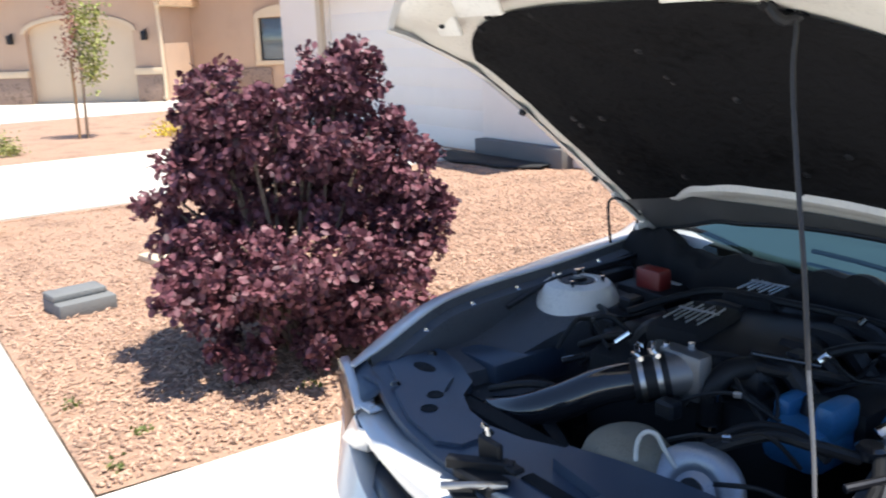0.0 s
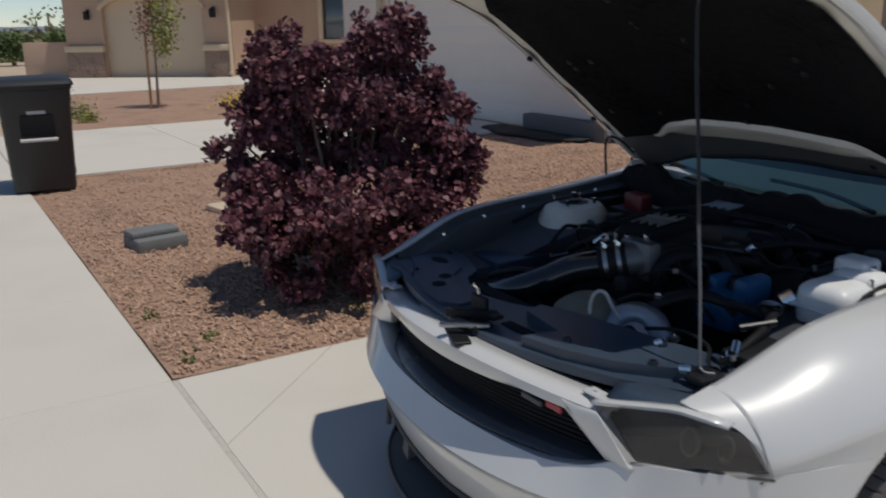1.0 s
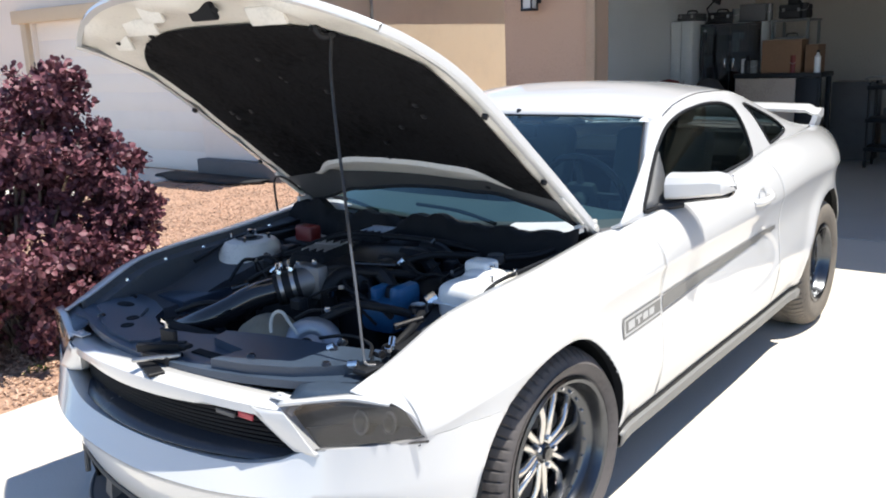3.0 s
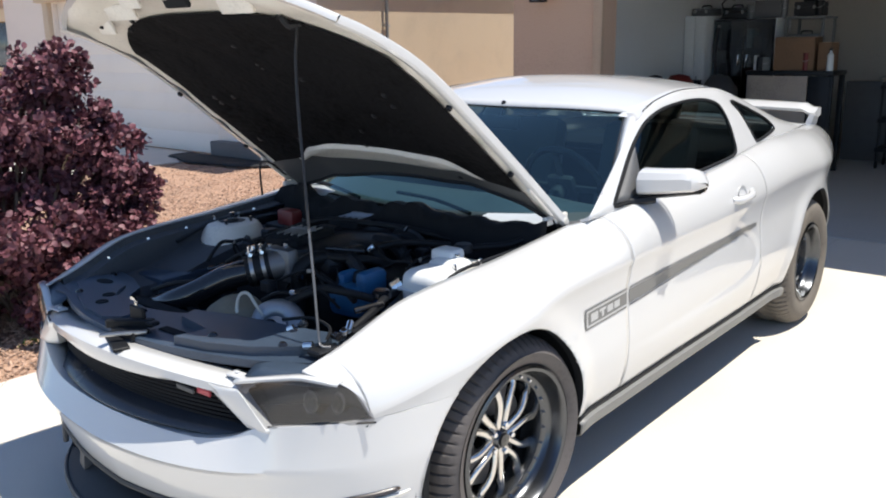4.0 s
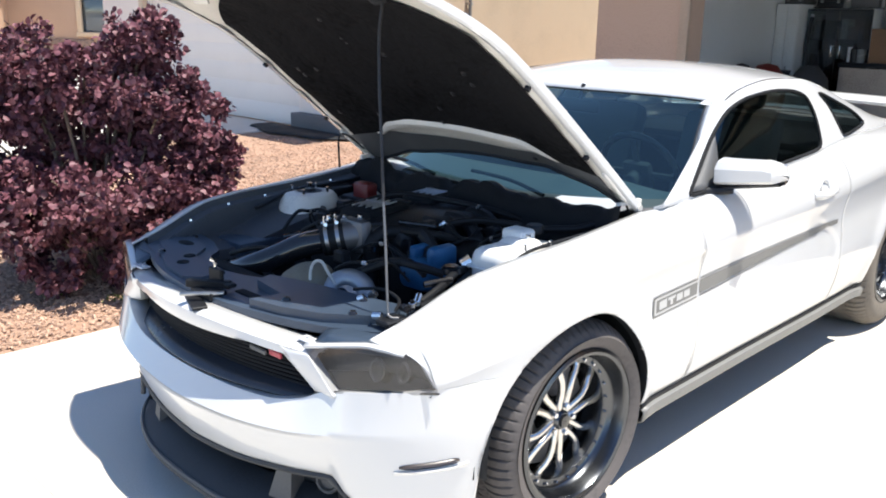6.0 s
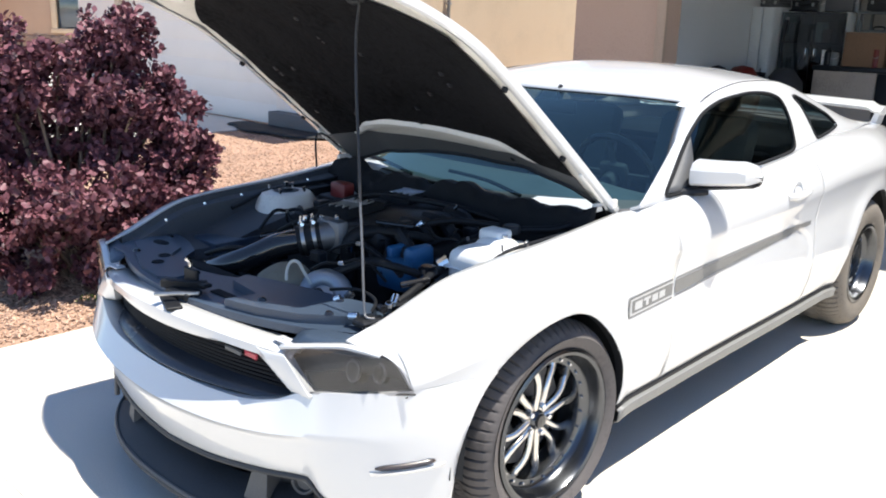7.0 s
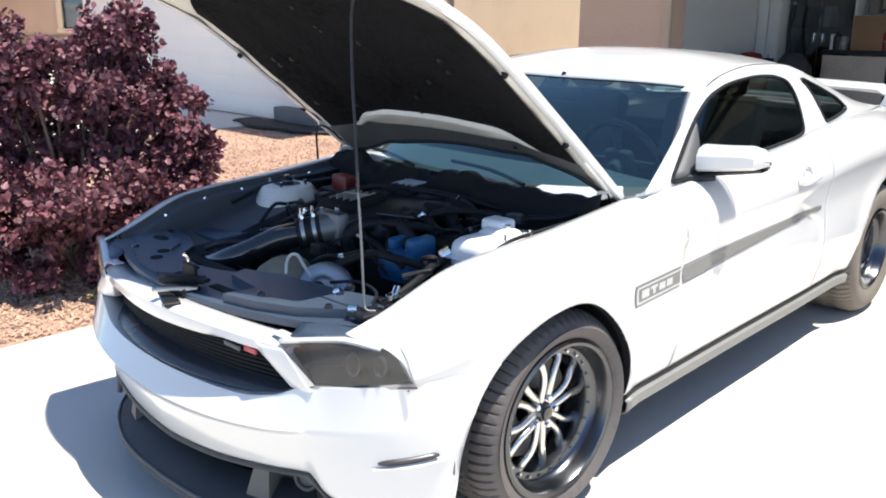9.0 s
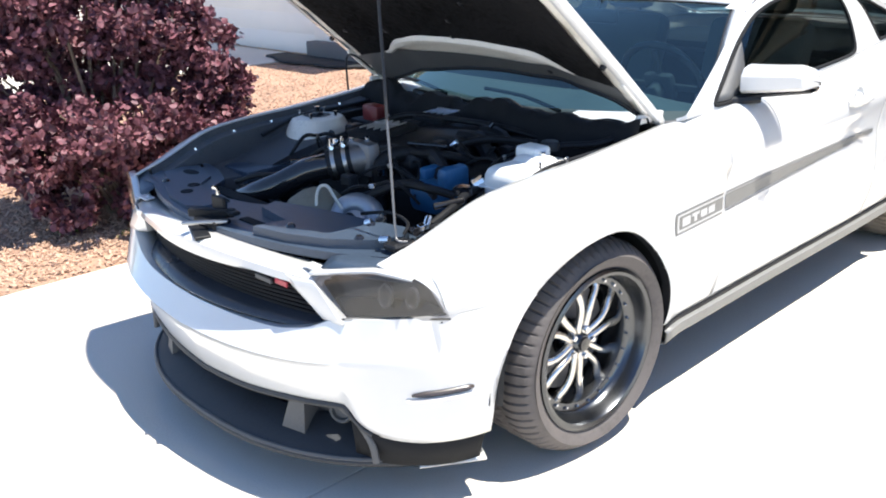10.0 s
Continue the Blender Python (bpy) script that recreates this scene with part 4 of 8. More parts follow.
for sx in (-0.25, 0.25):
    for sy in (-0.18, 0.18):
        part("post", Geo().cyl((sx, sy, 0.08), (sx, sy, 0.98), 0.014, 8), BLACK, cart)
        part("castor", Geo().cyl((sx - 0.012, sy, 0.045), (sx + 0.012, sy, 0.045), 0.045, 14), BLACK_MATT, cart)
part("push_bar", Geo().tube([(-0.25, -0.18, 0.98), (-0.25, -0.25, 1.04), (0.25, -0.25, 1.04), (0.25, -0.18, 0.98)], 0.012, 8, 3), STEEL, cart, "dull steel push bar")
carton(pose(-0.55, 9.6, 0.006, 0, 0, 4), (0.5, 0.45, 0.95), "tall dark carton on the garage floor", CABIN_GREY)
carton(pose(0.1, 9.9, 0.006), (0.7, 0.5, 0.62), "low grey storage tote on the floor", BOXGREY)


def bottle(m, r, h, label, material):
    b = thing("bottle", m, label, "bottle", "bottles on the workbench")
    part("body", Geo().lathe([(0.001, 0), (r, 0), (r, h * 0.7), (r * 0.4, h * 0.82), (r * 0.4, h * 0.9), (0.001, h * 0.9)], 14), material, b)
    part("cap", Geo().cyl((0, 0, h * 0.9), (0, 0, h), r * 0.45, 10), BLACK, b)


bottle(pose(-0.60, 7.98, 1.131), 0.035, 0.24, "clear bottle on the workbench", TANK)
bottle(pose(-1.36, 8.0, 1.131), 0.04, 0.2, "dark bottle on the workbench", BLACK)
chair = thing("folded_chair", pose(-2.0, 7.55, 0.006, 0, 0, 20), "dark folded chair leaning by the cabinet", "chair")
part("frame", Geo().tube([(-0.2, 0, 0), (-0.2, 0.1, 0.9), (0.2, 0.1, 0.9), (0.2, 0, 0)], 0.014, 8, 3), BLACK, chair)
part("seat", Geo().box((0, 0.02, 0.45), (0.38, 0.06, 0.36), 0.02), BLACK, chair)
part("backrest", Geo().box((0, 0.09, 0.78), (0.38, 0.03, 0.2), 0.012), CABIN, chair)
for k, (x, y, r, mm, lb) in enumerate([(-2.0, 7.3, 0.26, RED, "dark red cloth bag on the garage floor"), (-1.6, 7.45, 0.24, CABIN, "black cloth bag on the garage floor"), (-2.15, 7.0, 0.2, CABIN, "small black bag on the garage floor")]):
    sack = thing("cloth_bag", pose(x, y, 0.006, 0, 0, 30 * k), lb, "bag", "bags on the garage floor")
    part("body", Geo().grid([[(r * w * math.cos(a) * (1 + 0.12 * noise.noise(Vector((3 * math.cos(a), 3 * math.sin(a), k + 4 * h)))), 0.8 * r * w * math.sin(a) * (1 + 0.12 * noise.noise(Vector((3 * math.sin(a), 3 * math.cos(a), k + 5 * h)))), h) for a in lin(0, 2 * math.pi * 19 / 20, 20)] for w, h in ((0.8, 0.0), (1.0, 0.12), (1.05, 0.4), (0.98, 0.7), (0.8, 0.95), (0.4, 1.08), (0.02, 1.1))], closed=True), mm, sack, angle=60)
    part("strap", Geo().tube([(-0.12, -0.1, 0.95), (-0.08, -0.2, 0.75), (0.08, -0.2, 0.75), (0.12, -0.1, 0.95)], 0.012, 6), BLACK, sack)
bag = thing("golf_bag", pose(-2.2, 7.9, 0.006), "dark bag with a red panel standing on the floor", "bag")
part("body", Geo().lathe([(0.001, 0), (0.16, 0), (0.18, 0.1), (0.17, 0.9), (0.19, 1.0), (0.001, 1.0)], 16), CABIN, bag)
part("pocket", Geo().box((0, -0.17, 0.8), (0.2, 0.06, 0.3), 0.03), RED, bag)
part("strap", Geo().tube([(0.17, 0, 0.85), (0.27, 0, 0.6), (0.17, 0, 0.25)], 0.014, 6), BLACK, bag)
rack = thing("hanging_tools", pose(0.05, 10.9, 0.9), "dark tools hanging on the garage back wall", "tools")
part("rail", Geo().box((0, 0.25, 1.2), (0.9, 0.04, 0.06), 0.005), WOOD, rack)
for k, (x, h) in enumerate([(-0.35, 0.9), (-0.15, 1.1), (0.08, 1.0), (0.3, 0.8)]):
    part("tool", Geo().cyl((x, 0.2, 1.2 - h), (x, 0.2, 1.22), 0.018, 8), (BLACK, RED, WOOD, GREEN_TOOL)[k], rack)
trim_m = thing("grass_trimmer", pose(0.42, 8.7, 0.006), "lime and black garden trimmer standing upright", "garden tool")
part("shaft", Geo().cyl((0, 0, 0.1), (0.08, 0.1, 1.35), 0.016, 8), BLACK, trim_m)
part("motor", Geo().box((0.085, 0.1, 1.4), (0.14, 0.16, 0.18), 0.03), BLACK, trim_m)
part("guard", Geo().box((0, 0, 0.08), (0.2, 0.16, 0.14), 0.03), GREEN_TOOL, trim_m)
fan = thing("tower_stand", pose(-1.1, 8.75, 1.721), "dark tall gadget on top of the cabinet", "gadget")
part("base", Geo().lathe([(0.001, 0), (0.12, 0), (0.12, 0.02), (0.02, 0.04), (0.02, 0.14), (0.001, 0.14)], 16), BLACK, fan)
part("body", Geo().box((0, 0, 0.27), (0.14, 0.1, 0.26), 0.03), BLACK, fan)

# ---- the car: nose toward -y, its left side toward +x, front axle at y = 0 ----
CAR = thing("coupe", I4, "white two-door sports coupe parked on the driveway with its hood raised", "car")
WHEEL_F, WHEEL_R = (-0.008, 0.334), (2.70, 0.345)
WELL_F, WELL_R = (-0.060, 0.345), (2.72, 0.347)
ARCH_F, ARCH_R = 0.370, 0.392

half = curve((-0.66, 0.757), (-0.62, 0.789), (-0.56, 0.825), (-0.5, 0.850), (-0.35, 0.886), (0, 0.912), (0.5, 0.912), (1.1, 0.908), (1.8, 0.912), (2.4, 0.916), (2.72, 0.912), (2.95, 0.885), (3.15, 0.838), (3.35, 0.782), (3.55, 0.725), (3.72, 0.655))
inner = curve((-0.66, 0.655), (-0.3, 0.690), (0.15, 0.695), (0.5, 0.705), (0.62, 0.775), (0.8, 0.800), (1.5, 0.800), (2.0, 0.770), (2.4, 0.745), (2.8, 0.715), (3.1, 0.665), (3.5, 0.60), (3.72, 0.54))
top = curve((-0.66, 0.725), (-0.57, 0.750), (-0.3, 0.838), (0.15, 0.868), (0.5, 0.902), (0.7, 0.935), (1.4, 0.970), (1.9, 1.005), (2.4, 1.035), (3.0, 1.03), (3.5, 1.0), (3.72, 0.97))
keel = curve((-0.66, 0.60), (-0.4, 0.66), (0.0, 0.742), (0.25, 0.780), (0.6, 0.790), (1.0, 0.797), (1.7, 0.818), (2.4, 0.86), (3.2, 0.85), (3.72, 0.83))
# the pressed crease low on the door, hooking up to the rear haunch
CREASE = [(0.50, 0.456), (0.90, 0.442), (1.35, 0.447), (1.66, 0.461), (1.80, 0.484), (1.87, 0.530), (1.885, 0.585), (1.845, 0.640), (1.78, 0.672)]
low = curve((0.0, 0.0), (0.05, 0.012), (0.13, 0.020), (0.22, 0.012), (0.30, 0.006), (0.38, 0.012), (0.48, 0.034), (0.60, 0.075))


def crease_d(y, z):
    """Distance from the door crease, whether the point lies on its hollow side, and how far along it is."""
    best = (9.0, False, 0.0)
    for (a, b), (c, d) in zip(CREASE, CREASE[1:]):
        u, v = c - a, d - b
        t = min(1.0, max(0.0, ((y - a) * u + (z - b) * v) / (u * u + v * v)))
        e = math.hypot(y - a - u * t, z - b - v * t)
        if e < best[0]:
            best = (e, u * (z - b) - v * (y - a) > 0, a + u * t)
    return best


def side_x(y, z):
    """Half-width of the body side at a station and height."""
    b, k = half(y), keel(y)
    if z <= k:
        x = b - low(k - z)
    else:
        u = min(1.0, (z - k) / max(0.02, top(y) - k))
        x = inner(y) + (b - inner(y)) * (1 - u ** 1.75) ** (1 / 1.75)
    if 0.45 < y < 2.3 and 0.38 < z < 0.76:
        d, ahead, at = crease_d(y, z)
        deep = 0.009 * min(1.0, max(0.0, (at - 0.5) / 0.9)) * min(1.0, (0.76 - z) / 0.06)
        sd = d if ahead else -d  # hollow ahead of the crease
        u = min(1.0, max(0.0, (sd + 0.014) / 0.034))
        x -= deep * u * u * (3 - 2 * u) * math.exp(-(max(0.0, sd) / 0.11) ** 2)
    for (cy, cz), r in ((WELL_F, ARCH_F), (WELL_R, ARCH_R)):
        d = math.hypot(y - cy, z - cz) - r
        if d > -0.05 and z < k + 0.05:
            x += 0.014 * math.exp(-((d - 0.01) / 0.055) ** 2)
    return x


def arch_d(y, z, c):
    """Distance from a wheel arch's centre; below it the arch runs straight down."""
    return abs(y - c[0]) if z < c[1] else math.hypot(y - c[0], z - c[1])


def arch_snap(y, z, c, r):
    k = r / max(arch_d(y, z, c), 1e-4)
    return c[0] + (y - c[0]) * k, z if z < c[1] else c[1] + (z - c[1]) * k


def side_panel(y0, y1, zbot, name, label, sign):
    ys = lin(y0, y1, max(6, int((y1 - y0) / 0.014)))
    if y0 < -0.6:  # finer along the headlight
        ys = lin(y0, -0.55, 22) + lin(-0.55, y1, 52)[1:]
    rows = []
    for y in ys:
        zb, k, zt = zbot(y), keel(y), top(y)
        zs = lin(zb, k, 44) + [k + (zt - k) * math.sin(a) for a in lin(0.0, math.pi / 2, 13)[1:]] if zb < k else [zb + (zt - zb) * math.sin(a) for a in lin(0, math.pi / 2, 56)]
        rows.append([(y, z) for z in zs])
    nv = len(rows[0])
    inside = lambda y, z: any(arch_d(y, z, c) < r for c, r in ((WELL_F, ARCH_F), (WELL_R, ARCH_R)))
    flat_pts = [p for r in rows for p in r]
    ins = [inside(*p) for p in flat_pts]
    faces = []
    for a in range(len(ys) - 1):
        for b in range(nv - 1):
            q = (a * nv + b, a * nv + b + 1, (a + 1) * nv + b + 1, (a + 1) * nv + b)
            if not all(ins[i] for i in q):
                faces.append(q if sign < 0 else q[::-1])
    verts = []
    for (y, z), hid in zip(flat_pts, ins):
        if hid:
            for c, r in ((WELL_F, ARCH_F), (WELL_R, ARCH_R)):
                if arch_d(y, z, c) < r:
                    y, z = arch_snap(y, z, c, r)
        verts.append((sign * side_x(y, z), y, z))
    used = sorted({i for f in faces for i in f})
    at = {i: k for k, i in enumerate(used)}
    g = Geo().add([verts[i] for i in used], [[at[i] for i in f] for f in faces])
    return part(name, g, PAINT, CAR, label, 50, thick=0.006)


fender_foot = curve((-0.66, 0.726), (-0.625, 0.709), (-0.602, 0.691), (-0.588, 0.664), (-0.577, 0.622), (-0.570, 0.612), (0.3, 0.612))


for s in (1, -1):
    fender = side_panel(-0.655, 0.6266, lambda y: fender_foot(y) if y < -0.05 else 0.315, "fender", "white front fender", s)
    cdoor = side_panel(0.6266, 1.9000, lambda y: 0.315, "door", "white door with a grey side stripe", s)
    quarter = side_panel(1.900, 3.72, lambda y: 0.315 if y < 2.6 else 0.36, "quarter_panel", "white rear quarter panel", s)
    # rolled arch lips and dark liners
    for c, r, nm in ((WELL_F, ARCH_F, "front"), (WELL_R, ARCH_R, "rear")):
        arcs = lin(radians(-4), radians(184), 40)
        lip, liner = [], []
        for a in arcs:
            y, z = c[0] + r * math.cos(a), c[1] + r * math.sin(a)
            x = side_x(y, max(z, 0.32))
            lip.append([(s * x, y, z), (s * (x - 0.03), y, z), (s * (x - 0.034), c[0] + (r + 0.012) * math.cos(a), c[1] + (r + 0.012) * math.sin(a))])
            liner.append([(s * xx, c[0] + (r + 0.02) * math.cos(a), c[1] + (r + 0.02) * math.sin(a)) for xx in (x - 0.028, 0.70, 0.56)])
        part("wheel_arch", Geo().grid(lip, flip=s < 0), BLACK, CAR, "black wheel arch edge", 50)
        part("arch_liner", Geo().grid(liner, flip=s < 0), BLACK_MATT, CAR, "dark wheel arch liner", 50)
        back = Geo().prism([(c[0] + (r + 0.02) * math.cos(a), c[1] + (r + 0.02) * math.sin(a)) for a in arcs] , 0.0, 0.01, Matrix(((0, 0, s, s * 0.55), (1, 0, 0, 0), (0, 1, 0, 0), (0, 0, 0, 1))))
        part("inner_guard", back, BLACK_MATT, CAR)
    # side skirt under the doors
    sk, st2 = [], []
    for y in lin(0.318, 2.325, 40):
        x = side_x(y, 0.32)
        sk.append([(s * (x - 0.002), y, 0.314), (s * (x - 0.006), y, 0.293), (s * (x - 0.03), y, 0.290)])
        st2.append([(s * (x - 0.012), y, 0.292), (s * (x + 0.004), y, 0.284), (s * (x + 0.0), y, 0.252), (s * (x - 0.03), y, 0.240), (s * (x - 0.12), y, 0.225)])
    part("sill_strip", Geo().grid(sk, flip=s > 0), BLACK, CAR, "black strip along the sill", 50, thick=0.004)
    part("side_skirt", Geo().grid(st2, flip=s > 0), SILVER_TRIM, CAR, "grey side skirt", 50, thick=0.006)

# stripe decal and lettering on the door and fender
for s in (1, -1):
    def band(y0, y1, off0, off1, m, nm, lift=0.0025, label=""):
        rows = []
        for y in lin(y0, y1, 40):
            zc = 0.642 + 0.0395 * (y - 0.33)
            wd = 1.0 - 0.62 * max(0.0, (y - 0.75) / 1.1)
            rows.append([(s * (side_x(y, zc + o * wd) + lift), y, zc + o * wd) for o in lin(off0, off1, 6)])
        part(nm, Geo().grid(rows, flip=s > 0), m, CAR, label, 50)
    band(0.636, 1.84, -0.0245, 0.0245, STRIPE, "stripe", label="grey side stripe")
    band(0.636, 1.80, 0.0290, 0.0335, STRIPE, "pinstripe")
    band(0.636, 1.80, -0.0335, -0.0290, STRIPE, "pinstripe")
    band(0.336, 0.617, -0.0345, 0.0345, STRIPE, "stripe_badge", label="grey boxed stripe end")
    band(0.345, 0.617, -0.0285, 0.0285, STRIPE_PALE, "badge_line", 0.0030)
    band(0.355, 0.617, -0.0215, 0.0215, STRIPE, "badge_field", 0.0035)
    for y0, w, lo, hi in ((0.372, 0.046, -0.014, 0.014), (0.427, 0.044, 0.004, 0.014), (0.441, 0.016, -0.014, 0.004), (0.480, 0.038, -0.012, 0.012), (0.527, 0.038, -0.012, 0.012)):
        rows = []
        for y in lin(y0, y0 + w, 5):
            zc = 0.642 + 0.0395 * (y - 0.33)
            rows.append([(s * (side_x(y, zc + o) + 0.0042), y, zc + o) for o in lin(lo, hi, 4)])
        part("badge_bar", Geo().grid(rows, flip=s > 0), STRIPE_PALE, CAR, "pale badge bar", 50)

# ---- bumper cover ----
plan = [(0, -0.872), (0.12, -0.869), (0.25, -0.857), (0.36, -0.840), (0.46, -0.816), (0.55, -0.783), (0.63, -0.741), (0.708, -0.692), (0.776, -0.630), (0.826, -0.558), (0.858, -0.485), (0.875, -0.40), (0.892, -0.32), (0.903, -0.25)]
pl_len = [0.0]
for (a, b), (c, d) in zip(plan, plan[1:]):
    pl_len.append(pl_len[-1] + math.hypot(c - a, d - b))
SL = pl_len[-1]
# the plan line as one flowing bend: both halves averaged over about a hand's width
fine_s = np.linspace(-SL, SL, 1601)
bell = np.exp(-0.5 * (np.arange(-90, 91) * (2 * SL / 1600) / 0.045) ** 2)
bell /= bell.sum()


def flowing(values, mirrored):
    v = np.interp(np.abs(fine_s), pl_len, values) * (np.sign(fine_s) if mirrored else 1.0)
    v = np.concatenate([2 * v[0] - v[90:0:-1], v, 2 * v[-1] - v[-2:-92:-1]])
    return np.convolve(v, bell, "valid")


plan_xs, plan_ys = flowing([p[0] for p in plan], True), flowing([p[1] for p in plan], False)
plx = lambda sv: float(np.interp(sv, fine_s, plan_xs))
ply = lambda sv: float(np.interp(sv, fine_s, plan_ys))
# along the wrap: crease height, top height and its inset, bottom height and its inset
s_of = lambda x: float(np.interp(x, [p[0] for p in plan], pl_len))
crease = curve((0, 0.430), (s_of(0.25), 0.438), (s_of(0.46), 0.452), (s_of(0.7), 0.475), (SL, 0.49))
btop = curve((0, 0.503), (s_of(0.36), 0.510), (s_of(0.5), 0.536), (s_of(0.58), 0.572), (s_of(0.70), 0.594), (s_of(0.79), 0.606), (s_of(0.83), 0.611), (SL, 0.612))
tinset = curve((0, 0.046), (s_of(0.36), 0.046), (s_of(0.5), 0.044), (s_of(0.60), 0.034), (s_of(0.72), 0.014), (s_of(0.82), 0.002), (SL, 0.0))
bbot = curve((0, 0.272), (s_of(0.2), 0.282), (s_of(0.45), 0.305), (s_of(0.58), 0.312), (s_of(0.625), 0.262), (s_of(0.68), 0.238), (s_of(0.82), 0.228), (SL, 0.235))
binset = curve((0, 0.050), (s_of(0.45), 0.052), (s_of(0.58), 0.055), (s_of(0.68), 0.045), (SL, 0.03))


def wrap(sv, inset, z, sign):
    x, y = plx(sv), ply(sv)
    e = 0.004
    dx, dy = plx(sv + e) - plx(sv - e), ply(sv + e) - ply(sv - e)
    L = math.hypot(dx, dy) or 1
    nx, ny = (dy / L, -dx / L)
    if sv < 1e-6:
        nx, ny = 0.0, -1.0
    return (sign * (x - nx * inset), y - ny * inset, z)


def plan_x(y):
    return float(np.interp(y, [p[1] for p in plan], [p[0] for p in plan]))


def bumper_half(sign):
    rows = []
    for sv in lin(0.0, SL, 96):
        c, t0, b0, ti, bi = crease(sv), btop(sv), bbot(sv), tinset(sv), binset(sv)
        fade = min(1.0, max(0.0, 1 - (sv - s_of(0.5)) / 0.35)) if sv > s_of(0.5) else 1.0
        fade = fade * fade * (3 - 2 * fade)
        prof = [(ti + 0.055 * fade + 0.012, t0 - 0.012 * fade), (ti + 0.02 * fade + 0.004, t0 - 0.001)]
        for u in lin(0, 1, 12):  # from the top ledge to the crease
            z = t0 + (c - t0) * u
            prof.append((ti * (1 - u), z))
        for u in lin(0, 1, 14)[1:]:
            z = c + (b0 - c) * u
            prof.append((bi * (u ** 1.25) + 0.009 * fade * min(1, u * 9), z))
        rows.append([wrap(sv, d, z, sign) for d, z in prof])
    keep = Geo()
    nv = len(rows[0])
    pts = [p for r in rows for p in r]
    rr = ARCH_F
    inside = [arch_d(p[1], p[2], WELL_F) < rr for p in pts]
    faces = []
    for a in range(len(rows) - 1):
        for b in range(nv - 1):
            q = (a * nv + b, a * nv + b + 1, (a + 1) * nv + b + 1, (a + 1) * nv + b)
            if not all(inside[i] for i in q):
                faces.append(q if sign > 0 else q[::-1])
    v = []
    for p, hid in zip(pts, inside):
        if hid:
            y, z = arch_snap(p[1], p[2], WELL_F, rr)
            p = (p[0] + sign * (plan_x(y) - plan_x(p[1])), y, z)
        v.append(p)
    used = sorted({i for f in faces for i in f})
    at = {i: k for k, i in enumerate(used)}
    return [v[i] for i in used], [[at[i] for i in f] for f in faces]


g = Geo()
for sign in (1, -1):
    g.add(*bumper_half(sign))
bumper = part("front_bumper", g.weld(), PAINT, CAR, "white front bumper cover", 40, thick=0.005)
# lower black valance, recessed intakes, fins and splitter lip
split = [(0, -0.862), (0.12, -0.858), (0.25, -0.842), (0.38, -0.805), (0.50, -0.748), (0.60, -0.675), (0.68, -0.59), (0.745, -0.49), (0.80, -0.40), (0.815, -0.36)]
spx = curve(*[(k, p[0]) for k, p in enumerate(split)])
spy = curve(*[(k, p[1]) for k, p in enumerate(split)])


def split_pt(k, inset, z, sign):
    x, y = spx(k), spy(k)
    dx, dy = spx(k + 0.05) - spx(k - 0.05), spy(k + 0.05) - spy(k - 0.05)
    L = math.hypot(dx, dy) or 1
    return (sign * (x - dy / L * inset), y + dx / L * inset, z)


def split_strip(prof, k0=0.0, k1=7.75, n=50, both=True):
    out = Geo()
    for sign in ((1, -1) if both else (1,)):
        out.grid([[split_pt(k, d, z, sign) for d, z in prof] for k in lin(k0, k1, n)], flip=sign < 0)
    return out.weld()


part("splitter", split_strip([(0.125, 0.205), (0.10, 0.196), (0.045, 0.166), (0.016, 0.148), (0.004, 0.140), (0.0, 0.132), (0.004, 0.120), (0.03, 0.114), (0.30, 0.118)], n=64), FADED, CAR, "black front splitter and chin", 40)
part("splitter_rim", split_strip([(0.010, 0.1475), (0.004, 0.1465), (0.0, 0.141), (0.002, 0.137)], n=64), FIN_GREY, CAR, "dull grey edge of the splitter", 40)
for sign in (1, -1):
    lip = Geo().grid([[split_pt(k, d, z, sign) for d, z in ((0.03, 0.138), (-0.018, 0.136), (-0.024, 0.130), (-0.018, 0.123), (0.03, 0.122))] for k in lin(6.2, 7.8, 18)], flip=sign < 0)
    # pale colour on the dark lip stands for sun catching its end
    part("lip_end", lip, STRIPE_PALE, CAR, "end of the splitter, pale to stand for its sunlit edge", 40)
back = Geo()
for sign in (1, -1):
    back.grid([[split_pt(k, 0.30, 0.17, sign), split_pt(k, 0.17, 0.18, sign), split_pt(k, 0.15, 0.325, sign), split_pt(k, 0.06, 0.335, sign)] for k in lin(0, 8, 40)], flip=sign < 0)
part("intake_back", back.weld(), BLACK_MATT, CAR, "dark lower air intake", 40)
for sign in (1, -1):
    val = Geo()
    rows = []
    for sv in lin(s_of(0.60), float(np.interp(-0.452, [p[1] for p in plan], pl_len)), 20):
        b0, bi = bbot(sv), binset(sv)
        rows.append([wrap(sv, bi + 0.002, b0 + 0.004, sign), wrap(sv, bi + 0.022, (b0 + 0.14) / 2, sign), wrap(sv, bi + 0.035, 0.135, sign)])
    val.grid(rows, flip=sign < 0)
    part("valance", val, BLACK_MATT, CAR, "black lower valance", 40, thick=0.01)
rim_bar = Geo()
for sign in (1, -1):
    rim_bar.tube([wrap(sv, binset(sv) + 0.012, bbot(sv) - 0.006, sign) for sv in lin(0.0, s_of(0.66), 24)], 0.011, 8, 1)
part("intake_rim", rim_bar, FADED, CAR, "black rim of the lower intake")
